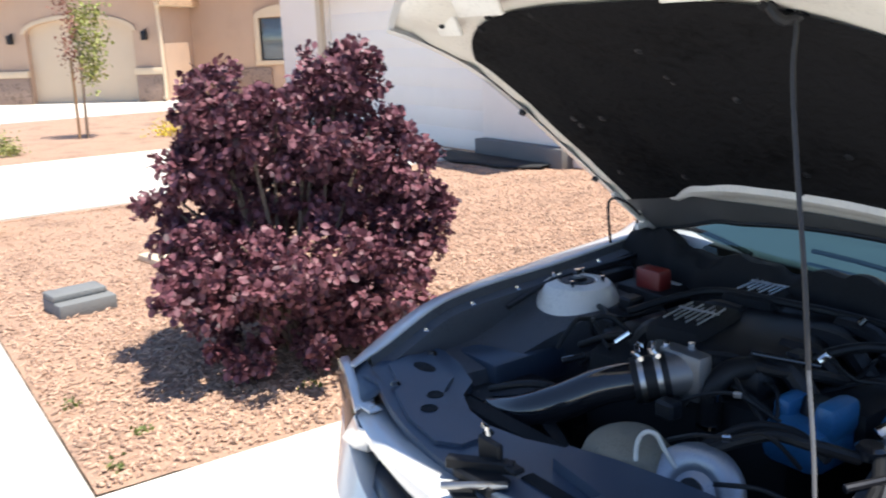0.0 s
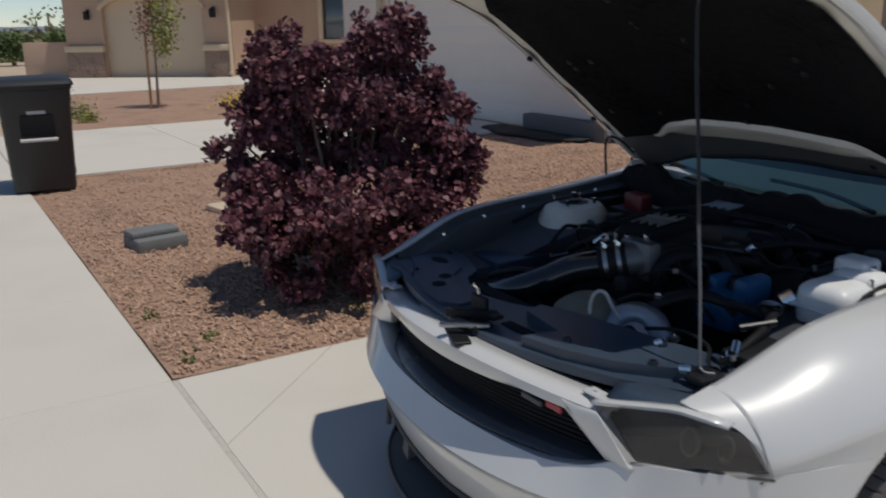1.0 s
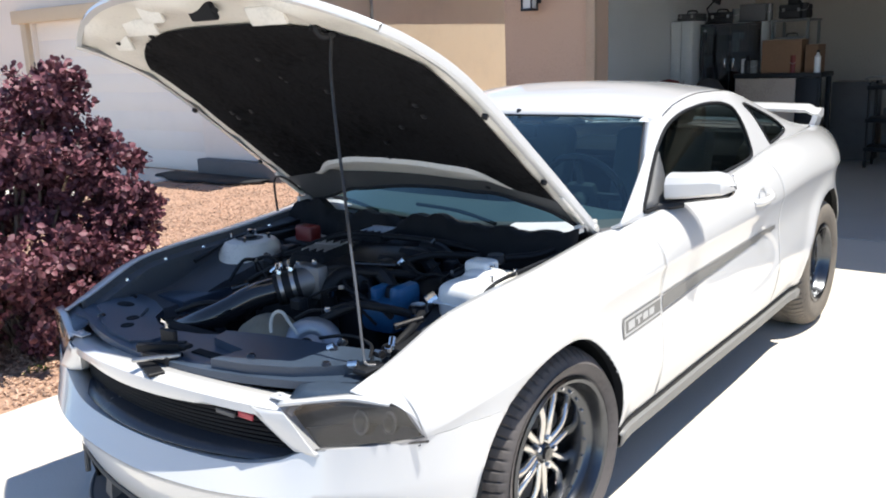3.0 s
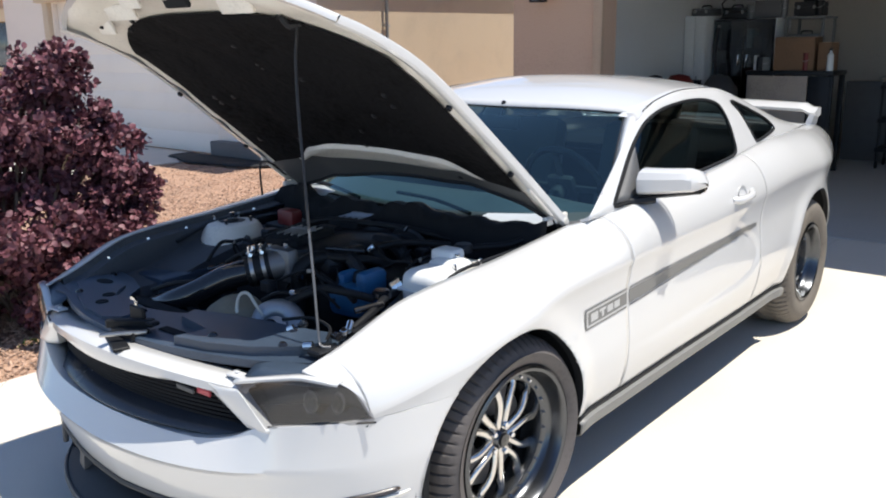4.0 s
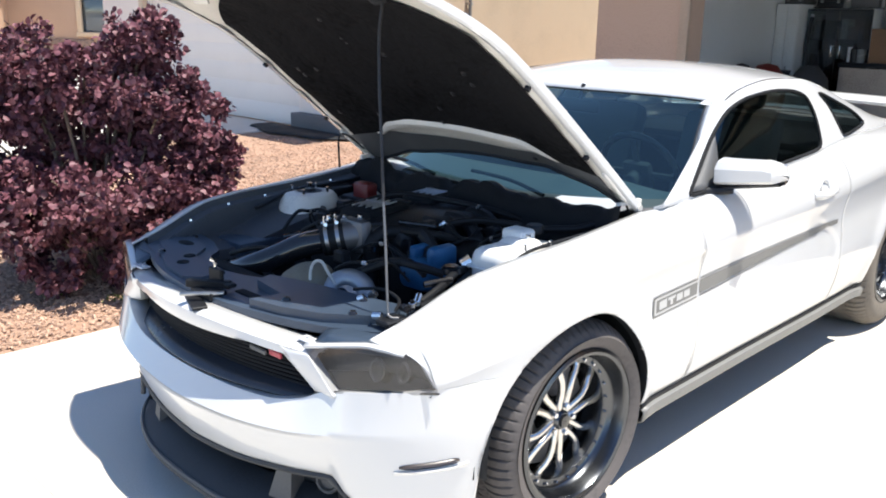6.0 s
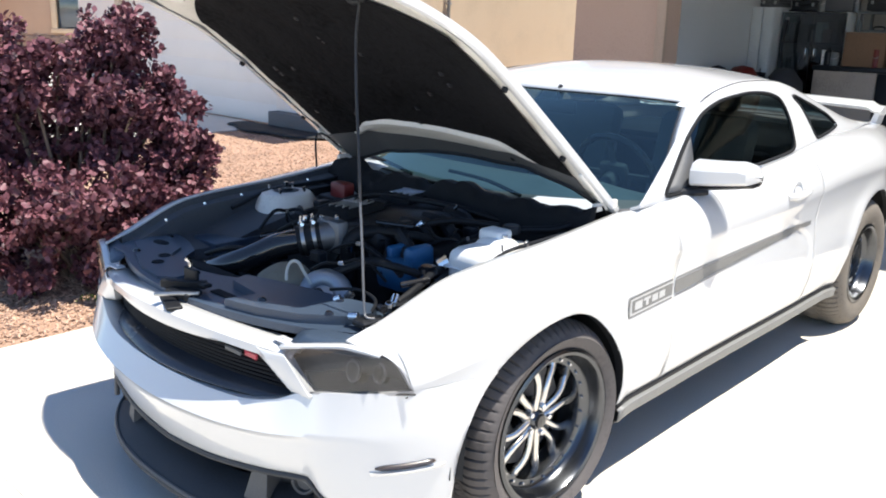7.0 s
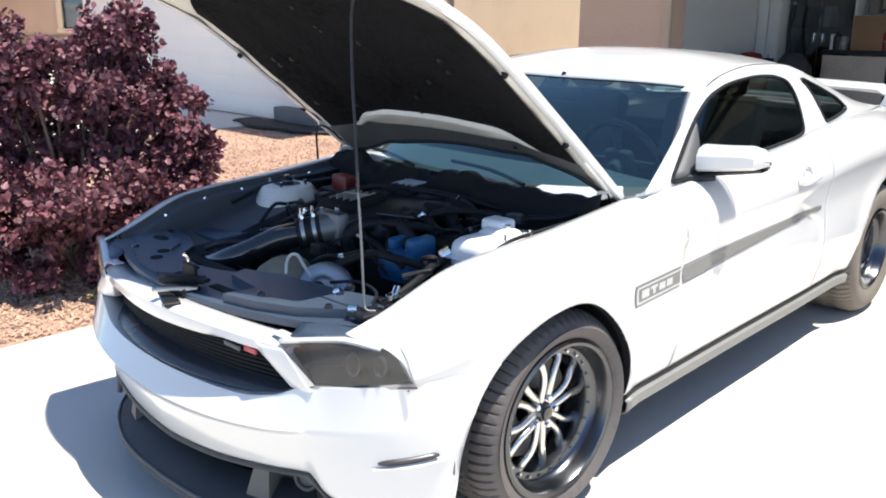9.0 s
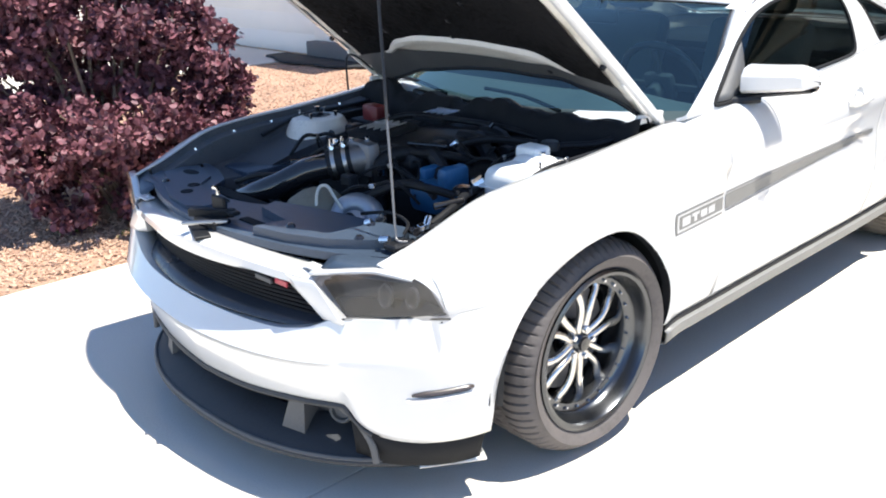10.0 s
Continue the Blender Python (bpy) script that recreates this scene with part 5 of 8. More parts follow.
for sign in (1, -1):
    # leaning divider between the wide intake and the fog lamp pocket
    fin = Geo()
    a = [split_pt(2.72, 0.055, 0.176, sign), split_pt(3.36, 0.050, 0.172, sign), split_pt(3.30, 0.072, 0.300, sign), split_pt(2.98, 0.072, 0.300, sign)]
    bck = [split_pt(2.80, 0.13, 0.19, sign), split_pt(3.36, 0.13, 0.19, sign), split_pt(3.30, 0.14, 0.31, sign), split_pt(2.98, 0.14, 0.31, sign)]
    fin.add(a + bck, [(0, 1, 2, 3), (7, 6, 5, 4), (0, 4, 5, 1), (1, 5, 6, 2), (2, 6, 7, 3), (3, 7, 4, 0)])
    part("intake_fin", fin, FIN_GREY, CAR, "grey intake divider")
    part("intake_bar", Geo().tube([split_pt(k, 0.095, 0.252 + 0.004 * k, sign) for k in lin(0.0, 2.95, 14)], 0.009, 8, 1), FADED, CAR, "black bar across the intake")
    fm = Matrix.Translation(split_pt(4.2, 0.105, 0.238, sign)) @ Vector((0.42 * sign, -0.88, 0.2)).to_track_quat("Z", "Y").to_matrix().to_4x4()
    part("fog_lamp_ring", Geo().lathe([(0.001, 0.004), (0.026, 0.004), (0.030, 0.014), (0.036, 0.016), (0.040, 0.010), (0.041, -0.03)], 24, fm), FIN_GREY, CAR, "dull round fog lamp blank")
    part("fog_pocket", Geo().grid([[split_pt(k, 0.135, 0.18, sign), split_pt(k, 0.13, 0.245, sign), split_pt(k, 0.11, 0.315, sign)] for k in lin(3.3, 5.6, 12)], flip=sign < 0), FADED, CAR, "black fog lamp pocket", 40)
    part("intake_end_rim", Geo().tube([wrap(s_of(0.575), binset(s_of(0.575)) + 0.016, 0.298, sign), wrap(s_of(0.62), binset(s_of(0.62)) + 0.014, 0.262, sign), wrap(s_of(0.655), binset(s_of(0.655)) + 0.012, 0.205, sign), wrap(s_of(0.665), binset(s_of(0.665)) + 0.010, 0.150, sign)], 0.010, 8, 4), FIN_GREY, CAR, "grey outer rim of the intake")
    # smoked side marker with a moulded ledge
    mk = Geo()
    rows = []
    for k, y in enumerate(lin(-0.645, -0.505, 12)):
        sv = float(np.interp(y, [p[1] for p in plan], pl_len))
        zt = 0.387 + 0.009 * k / 11
        hgt = 0.019 * min(1.0, 0.35 + k / 2, 0.5 + (11 - k) / 2)
        cz = crease(sv)
        def ins(z, sv=sv, cz=cz):
            u = (z - cz) / (bbot(sv) - cz)
            return binset(sv) * u ** 1.25
        rows.append([wrap(sv, ins(zt + hgt / 2) - 0.002, zt + hgt / 2, sign), wrap(sv, ins(zt) - 0.007, zt, sign), wrap(sv, ins(zt - hgt / 2) - 0.002, zt - hgt / 2, sign)])
    shelf_rows = []
    for k, y in enumerate(lin(-0.655, -0.475, 12)):
        sv = float(np.interp(y, [p[1] for p in plan], pl_len))
        z = 0.374 + 0.009 * k / 11
        off = binset(sv) * ((z - crease(sv)) / (bbot(sv) - crease(sv))) ** 1.25
        out = 0.009 * math.sin(math.pi * (k + 0.5) / 12) ** 0.4
        shelf_rows.append([wrap(sv, off + 0.002, z + 0.003, sign), wrap(sv, off - out, z, sign), wrap(sv, off + 0.001, z - 0.012, sign)])
    part("marker_ledge", Geo().grid(shelf_rows, flip=sign < 0), PAINT, CAR, "white ledge under the side marker", 30)
    part("side_marker", mk.grid(rows, flip=sign < 0), AMBER, CAR, "smoked side marker lamp", 50, thick=0.004)

# ---- grille, header panel, headlights ----
def face_y(x, z):
    """The upright front face between bumper and hood edge."""
    return -0.838 + 0.40 * x * x + (0.69 - z) * 0.14


def bar_y(x, z):
    """The grille bars lean back toward their foot, most at the middle."""
    return face_y(x, z) + 0.022 + max(0.0, 0.655 - z) * 0.30 * max(0.0, 1 - (x / 0.56) ** 2)


gtop = lambda x: 0.648 + 0.020 * (abs(x) / 0.42) ** 2 * 0.6
gr = Geo()
zs = lin(0.530, 0.660, 3)
gr.grid([[(x, bar_y(x, z) + 0.034, z) for z in zs] for x in lin(-0.585, 0.585, 40)], flip=True)
part("grille_back", gr, BLACK_MATT, CAR, "dark grille backing", 50)
edge_x = lambda z: 0.402 + (0.655 - z) * 0.85
for k in range(8):
    z = 0.542 + 0.0148 * k
    w = edge_x(z)
    rows = [[(x, bar_y(x, z) + dy, z + dz) for dy, dz in ((0.03, 0.004), (0.002, 0.005), (0.0, 0.0), (0.002, -0.003), (0.03, -0.003))] for x in lin(-w, w, 26)]
    part("grille_bar", Geo().grid(rows, flip=True), BLACK_MATT, CAR, "black horizontal grille bar", 40)
ledge = Geo()
ledge.grid([[(x, bar_y(x, 0.535) + 0.035, 0.538), (x, bar_y(x, 0.535) + 0.004, 0.534), (x, (bar_y(x, 0.535) + face_y(x, 0.51)) / 2, 0.524), (x, face_y(x, 0.51) - 0.004 - 0.01 * max(0, 1 - (x / 0.5) ** 2), 0.513)] for x in lin(-0.56, 0.56, 36)], flip=True)
part("grille_ledge", ledge, LEDGE_SHADE, CAR, "glossy ledge under the grille, its shade in a dark colour", 50, thick=0.004)
# white header over the grille
hd_ = Geo()
rows = []
for x in lin(-0.52, 0.52, 44):
    zt = 0.700 - 0.030 * (x / 0.5) ** 2
    zl = gtop(x)
    rows.append([(x, face_y(x, 0.70) + 0.085, zt + 0.004), (x, face_y(x, 0.70) + 0.02, zt), (x, face_y(x, 0.69) + 0.004, zt - 0.008), (x, face_y(x, 0.67), zt - 0.026), (x, face_y(x, 0.66) + 0.006, zl + 0.004), (x, face_y(x, 0.655) + 0.028, zl)])
part("grille_header", hd_.grid(rows, flip=True), PAINT, CAR, "white panel over the grille", 40, thick=0.004)
HL_IT, HL_IB, HL_OB = Vector((0.490, -0.742, 0.680)), Vector((0.592, -0.729, 0.576)), Vector((0.832, -0.578, 0.603))
HL_OT, HL_MT = Vector((0.780, -0.628, 0.704)), Vector((0.665, -0.672, 0.711))
HL_TOP = [HL_IT, HL_MT, HL_OT, Vector((0.808, -0.605, 0.686)), Vector((0.826, -0.589, 0.655)), HL_OB + Vector((0, 0, 0.014))]
hl_len = [0.0]
for p, q in zip(HL_TOP, HL_TOP[1:]):
    hl_len.append(hl_len[-1] + (q - p).length)
for s in (1, -1):
    mir = Matrix.Diagonal((s, 1, 1, 1))
    blade = Geo()
    rows = []
    for t in lin(0, 1, 12):
        z = 0.672 - 0.102 * t
        xi = edge_x(z) + 0.004
        xo = HL_IT.x + (HL_IB.x - HL_IT.x) * (0.680 - z) / 0.104 + 0.003
        yi, yo = face_y(xi, z), HL_IT.y + 0.0 + (HL_IB.y - HL_IT.y) * t
        rows.append([(xi - 0.002, yi + 0.045, z), (xi, yi + 0.004, z), ((xi * 0.6 + xo * 0.4), yi * 0.6 + yo * 0.4 - 0.010, z - 0.004), (xo, yo - 0.002, z - 0.004), (xo + 0.004, yo + 0.02, z)])
    part("grille_blade", blade.grid(rows, m=mir, flip=s > 0), PAINT, CAR, "white blade between grille and headlight", 40, thick=0.004)
    rows, rows_in = [], []
    for a in lin(0, 1, 30):
        tp = Vector([float(np.interp(a * hl_len[-1], hl_len, [p[i] for p in HL_TOP])) for i in range(3)])
        bt = HL_IB.lerp(HL_OB, a)
        r, ri = [], []
        for b in lin(0, 1, 9):
            p = tp.lerp(bt, b)
            out = 0.010 * math.sin(math.pi * b) * (0.4 + 0.6 * math.sin(math.pi * a)) + 0.012 * math.sin(math.pi * a) * (1 - 0.8 * b)
            n = Vector((0.45, -0.85, 0.3)).normalized()
            r.append(p + n * out)
            ri.append(p - n * 0.05)
        rows.append(r)
        rows_in.append(ri)
    lens = part("headlight", Geo().grid(rows, m=mir, flip=s < 0), LENS, CAR, "smoked headlight behind a clear lens", 50)
    lens.visible_shadow = False
    part("housing", Geo().grid(rows_in, m=mir, flip=s < 0), LAMP_IN, lens, "dark headlight housing", 50)
    bez = Geo().tube([mir @ (r[-1] + Vector((-0.002, 0.007, 0.002))) for r in rows], 0.003, 6, 1)
    part("bezel", bez, BLACK, lens)
    for cx, cy, cz, rr in ((0.690, -0.655, 0.655, 0.026), (0.752, -0.622, 0.655, 0.022)):
        m = mir @ Matrix.Translation((cx, cy, cz)) @ Vector((0.4, -0.9, 0.1)).to_track_quat("Z", "Y").to_matrix().to_4x4() @ Matrix.Diagonal((0.6, 1, 1, 1))
        part("reflector", Geo().lathe([(0.002, -0.012), (rr * 0.6, -0.004), (rr, 0.012), (rr + 0.006, 0.012), (rr + 0.006, 0.0)], 20, m), ALU_DARK if rr > 0.023 else LAMP_IN, lens)
    tab = Geo().box((0.480 * s, -0.715, 0.690), (0.075, 0.035, 0.006), 0.002, seg=1).box((0.515 * s, -0.700, 0.692), (0.035, 0.025, 0.007), 0.002, seg=1).cyl((0.468 * s, -0.712, 0.692), (0.468 * s, -0.712, 0.698), 0.007, 8)
    part("mounting_tab", tab, PAINT, CAR, "white bent mounting tab")
    lf = Geo()
    lf.grid([[(s * (0.50 + 0.30 * a), -0.715 + 0.13 * a * a, 0.700 - 0.012 * abs(a - 0.5)), (s * (0.49 + 0.24 * a), -0.655 + 0.06 * a, 0.722 + 0.01 * a)] for a in lin(0, 0.8, 8)], flip=s > 0)
    part("headlight_shelf", lf, COVER, CAR, "black shelf over the headlight", 40, thick=0.006)
    strip = []
    for a in lin(0.0, 1.0, 12):
        p = HL_IT.lerp(HL_MT, a * 1.25) if a < 0.8 else HL_MT.lerp(HL_OT, (a - 0.8) * 4.4)
        strip.append([mir @ (p + Vector(q)) for q in ((0.0, -0.006, -0.001), (0.0, -0.004, 0.006), (-0.002, 0.006, 0.009), (-0.004, 0.020, 0.009))])
    ws = Geo().grid(strip, flip=s > 0)
    part("headlight_trim", ws, PAINT, CAR, "white strip over the headlight", 40, thick=0.004)
    # added dark strip in place of the reflection across the lens's lower half
    lo = Geo().grid([[mir @ (ri[4] + Vector((0.4, -0.85, 0.1)) * 0.012), mir @ (ri[8] + Vector((0.4, -0.85, 0.1)) * 0.040)] for ri in rows_in[1:-2]], flip=s < 0)
    part("lens_reflection_strip", lo, BLACK_GLOSS, lens, "dark glossy strip for the reflection low in the headlight", 50)

# grille badge: plain grey and red bars
bd = Geo().box((0.308, bar_y(0.31, 0.628) - 0.006, 0.628), (0.075, 0.008, 0.014), 0.002, seg=1)
part("grille_badge", bd, FIN_GREY, CAR, "grey grille badge bar")
part("grille_badge", Geo().box((0.373, bar_y(0.373, 0.628) - 0.008, 0.630), (0.055, 0.008, 0.017), 0.002, seg=1), BADGE_RED, CAR, "red grille badge bar")

# ---- hood, raised about its rear hinges ----
hood_side = curve((0.0, 0.905), (0.45, 0.880), (0.85, 0.848), (1.10, 0.775), (1.20, 0.730), (1.34, 0.690))


# the rear edge arches forward between the hinges
hood_rear = curve((-1.01, 0.0), (-0.95, 0.018), (-0.8, 0.040), (-0.33, 0.092), (0.0, 0.117), (0.3, 0.127), (0.7, 0.120), (0.84, 0.104), (0.95, 0.03), (1.01, 0.0))


def hood_pt(u, w, drop=0.0):
    """u from the cowl (0) to the nose (1), w from -1 (right) to 1 (left)."""
    cut = hood_rear(w)
    if u < 0.18:
        u = cut + (0.18 - cut) * u / 0.18
    L = 1.425 - 0.19 * abs(w) ** 2.6
    rear = 0.55 - 0.03 * (1 - w * w)
    y = rear - u * (L - 0.03 * (1 - w * w))
    xw = 0.695 - 0.030 * u ** 2
    z = hood_side(min(1.34, u * (1.17 + 0.05 * (1 - abs(w))))) + 0.042 * (1 - w * w) * (1 - 0.55 * u) + 0.012 * math.exp(-((abs(w) - 0.55) / 0.1) ** 2) * (1 - u)
    p = Vector((w * xw, y, z - drop))
    ang = radians(-41.0)
    c = Vector((0, 0.56, 0.895))
    return c + Matrix.Rotation(ang, 3, "X") @ (p - c)


HOOD = part("hood", Geo().grid([[hood_pt(u, w) for w in lin(-1, 1, 45)] for u in lin(0, 1, 49)]), PAINT, CAR, "white hood propped wide open", 50, thick=0.0)
for s in (1, -1):
    rim = [[hood_pt(u, s, 0.0), hood_pt(u, s * 1.003, 0.006), hood_pt(u, s * 1.003, 0.024), hood_pt(u, s * 0.992, 0.031), hood_pt(u, s * 0.965, 0.030)] for u in lin(0, 1, 49)]
    part("hood_flange", Geo().grid(rim, flip=s < 0), PAINT, HOOD, "white folded hood edge", 50)
part("hood_flange", Geo().grid([[hood_pt(1.0, w, 0.0), hood_pt(1.003, w, 0.008), hood_pt(1.0, w, 0.022), hood_pt(0.985, w, 0.026)] for w in lin(-1, 1, 45)]), PAINT, HOOD, "white folded hood edge", 50)
frame_in = Geo()
nu, nw = 45, 41
us, ws = lin(0.008, 0.992, nu), lin(-0.985, 0.985, nw)


def inner_drop(u, w):
    d = 0.030
    if u > 0.88:  # stamped hollows at the nose
        d += 0.014 * math.sin(9 * w + 2) * math.sin(26 * (u - 0.88)) + 0.005 * math.sin(23 * w) * min(1.0, (u - 0.88) / 0.02)
    if abs(w) > 0.9:  # stamped dents along the sides
        d += 0.005 * math.sin(34 * u + 3 * w) + 0.003 * math.sin(71 * u)
    return d * min(1.0, (1 - abs(w)) / 0.05 + 0.25) * min(1.0, (1 - u) / 0.03 + 0.3)


frame_in.grid([[hood_pt(u, w, inner_drop(u, w)) for w in ws] for u in us], flip=True)
part("inner_panel", frame_in, PAINT_IN, HOOD, "white stamped inner hood panel", 40)
pad = Geo()
rows = []
for a in lin(0, 1, 40):
    r = []
    for b in lin(-1, 1, 48):
        wmax = (0.928 if b > 0 else 0.885) - 0.01 * a
        w = b * wmax
        umax = 0.855 - 0.07 * abs(b) ** 6
        umin = 0.19 + 0.075 * max(0.0, 1 - ((b - 0.05) / 0.72) ** 4)
        u = umin + (umax - umin) * a
        sag = 0.038 + 0.010 * noise.noise(Vector((u * 9, w * 7, 3))) + 0.006 * math.sin(math.pi * a) * math.cos(6 * w)
        edge = min(1.0, (1 - abs(b)) / 0.08, a / 0.05, (1 - a) / 0.05)
        r.append(hood_pt(u, w, 0.031 + (sag - 0.031) * (0.3 + 0.7 * edge) + 0.004))
    rows.append(r)
part("insulation_pad", pad.grid(rows, flip=True), PAD, HOOD, "black worn insulation pad", 60)
rng = random.Random(3)
for k in range(15):
    u, w = rng.uniform(0.15, 0.72), rng.uniform(-0.8, 0.8)
    p = hood_pt(u, w, 0.048)
    part("pad_clip", Geo().lathe([(0.001, 0.004), (0.007, 0.003), (0.011, 0.0)], 10, Matrix.Translation(p) @ Matrix.Rotation(radians(139), 4, "X")), BLACK, HOOD)
# rear cross-member of the inner panel: a bright raised band, then a dark sheet down to the seal in place of the
# hollow's shade
rows = []
for w in lin(-0.66, 0.70, 34):
    e = max(0.0, 1 - ((w - 0.02) / 0.69) ** 6)
    u1 = 0.19 + 0.075 * max(0.0, 1 - ((w / 0.925 - 0.05) / 0.72) ** 4)
    rows.append([hood_pt(u1 + 0.006, w, 0.036), hood_pt(u1 - 0.004, w, 0.036 + 0.016 * e), hood_pt(u1 - 0.019 * e - 0.003, w, 0.036 + 0.018 * e), hood_pt(u1 - 0.030 * e - 0.006, w, 0.036 + 0.004 * e)])
part("cross_member", Geo().grid(rows, flip=True), PAINT_IN, HOOD, "pale raised cross-member", 40)
part("rear_hollow", Geo().grid([[hood_pt(u, w, 0.0345) for w in lin(-0.93, 0.93, 40)] for u in lin(0.010, 0.188, 8)], flip=True), FIN_GREY, HOOD, "dark grey sheet for the shade at the inner panel's rear", 40)
part("rear_seal", Geo().tube([hood_pt(0.012, w, 0.037) for w in lin(-0.94, 0.94, 40)], 0.008, 8, 1), BLACK, HOOD, "black rubber seal")
for s in (-1, 1):
    for u in (0.30, 0.60):
        p = hood_pt(u, 0.965 * s, 0.036)
        part("rubber_bumper", Geo().lathe([(0.001, 0.012), (0.010, 0.010), (0.011, 0.0)], 12, Matrix.Translation(p) @ Matrix.Rotation(radians(139), 4, "X")), BLACK, HOOD)
# latch opening, striker and small holes at the nose
p = hood_pt(0.925, 0.10, 0.036)
hm = Matrix.Translation(p) @ Matrix.Rotation(radians(118), 4, "X")
part("latch_hole", Geo().box((0, 0, 0.0), (0.115, 0.060, 0.016), 0.006, hm, seg=1), BLACK_MATT, HOOD, "dark latch opening")
for u, w, wd in ((0.90, -0.45, 0.16), (0.935, -0.22, 0.10), (0.905, 0.42, 0.14), (0.89, -0.72, 0.09)):
    sm_ = Matrix.Translation(hood_pt(u, w, 0.040)) @ Matrix.Rotation(radians(118), 4, "X")
    part("stamped_field", Geo().box((0, 0, 0), (wd, 0.055, 0.012), 0.0055, sm_), PAINT_IN, HOOD, "raised stamped field")
for u, w in ((0.84, -0.62), (0.86, -0.50), (0.90, -0.74), (0.9, 0.4), (0.86, 0.55), (0.84, -0.3), (0.93, 0.2)):
    part("panel_hole", Geo().lathe([(0.001, 0.003), (0.009, 0.002), (0.010, -0.004)], 10, Matrix.Translation(hood_pt(u, w, 0.042)) @ Matrix.Rotation(radians(139), 4, "X")), BLACK_MATT, HOOD)
washer = Geo().tube([(-0.66, 0.30, 0.90), (-0.70, 0.33, 1.02), hood_pt(0.2, -0.93, 0.045), hood_pt(0.13, -0.9, 0.05), (-0.70, 0.47, 0.95), (-0.69, 0.42, 0.88)], 0.0045, 6, 6)
part("washer_hose", washer, BLACK, CAR, "thin black washer hose")
for s in (-1, 1):
    hg = Geo().box((0.672 * s, 0.50, 0.925), (0.02, 0.14, 0.03), 0.006, Matrix.Translation((0, 0.0, 0)))
    hg.cyl((0.66 * s, 0.53, 0.915), (0.70 * s, 0.53, 0.915), 0.014, 12).box((0.680 * s, 0.40, 1.005), (0.016, 0.18, 0.03), 0.006, Matrix.Translation((0, 0.40, 1.005)) @ Matrix.Rotation(radians(-38), 4, "X") @ Matrix.Translation((0, -0.40, -1.005)))
    part("hinge", hg, PAINT_IN, CAR, "white hood hinge")
rod_top = hood_pt(0.845, 0.60, 0.042)
ROD_LINE = [(0.630, -0.530, 0.748), (0.615, -0.548, 0.752), (0.600, -0.543, 0.775), (0.576, -0.529, 0.925), (0.545, -0.510, 1.053), (0.513, -0.488, 1.198), (0.472, -0.460, 1.343), (0.430, -0.424, 1.488), rod_top + Vector((0.01, 0.0, -0.01)), rod_top + Vector((-0.015, 0.01, 0.01))]
part("prop_rod", Geo().tube(ROD_LINE[:5], 0.0036, 8, 6), ALU_DARK, CAR, "thin dusty steel foot of the prop rod")
part("prop_rod", Geo().tube(ROD_LINE[4:], lambda t: 0.0042 if t < 0.85 else 0.0034, 8, 6), ROD, CAR, "black sleeved upper prop rod")
part("rod_hook", Geo().tube([rod_top + Vector((-0.03, -0.02, 0.02)), rod_top + Vector((-0.005, -0.01, -0.008)), rod_top + Vector((0.015, 0.03, 0.01))], 0.009, 8, 4), BLACK, CAR)

# ---- cabin: glass, pillars, roof, deck ----
rail_z = curve((0.55, 0.93), (0.8, 1.06), (1.1, 1.205), (1.35, 1.272), (1.65, 1.300), (1.95, 1.292), (2.2, 1.250), (2.5, 1.165), (2.8, 1.080), (3.05, 1.035))
rail_x = curve((0.55, 0.775), (0.8, 0.722), (1.1, 0.652), (1.35, 0.618), (1.65, 0.604), (1.95, 0.598), (2.2, 0.600), (2.5, 0.625), (2.8, 0.655), (3.05, 0.68))


def flank_x(y, z):
    """Side glass and pillars: a line from the belt to the roof rail."""
    zb, xb = top(y) - 0.004, inner(y)
    zr, xr = rail_z(y), rail_x(y)
    t = min(1.0, max(0.0, (z - zb) / max(0.03, zr - zb)))
    return xb + (xr - xb) * t + 0.014 * math.sin(math.pi * t)


WIN = [(0.70, 0.952), (0.86, 1.055), (1.02, 1.140), (1.18, 1.203), (1.36, 1.240), (1.60, 1.258), (1.80, 1.250), (1.915, 1.222), (1.925, 1.16), (1.895, 1.075), (1.845, 1.012), (1.60, 0.995), (1.2, 0.975), (0.9, 0.958)]
QW = [(2.095, 1.216), (2.125, 1.175), (2.150, 1.05), (2.20, 1.036), (2.47, 1.062), (2.485, 1.085), (2.43, 1.128), (2.29, 1.178), (2.14, 1.222)]


def rounded(poly, n=4):
    """A closed outline with flowing sides through the same corners."""
    out, m = [], len(poly)
    for i in range(m):
        p0, p1, p2, p3 = (Vector(poly[(i + j) % m]) for j in (-1, 0, 1, 2))
        for k in range(n):
            t = k / n
            out.append(tuple(0.5 * (2 * p1 + (p2 - p0) * 0.8 * t + (1.6 * p0 - 5.2 * p1 + 4.4 * p2 - 0.8 * p3) * t * t + (-0.8 * p0 + 3.2 * p1 - 3.2 * p2 + 0.8 * p3) * t ** 3)))
    return out


WIN, QW = rounded(WIN), rounded(QW)


def poly_in(y, z, poly):
    hit = False
    for (a, b), (c, d) in zip(poly, poly[1:] + poly[:1]):
        if (b > z) != (d > z) and y < (c - a) * (z - b) / (d - b) + a:
            hit = not hit
    return hit


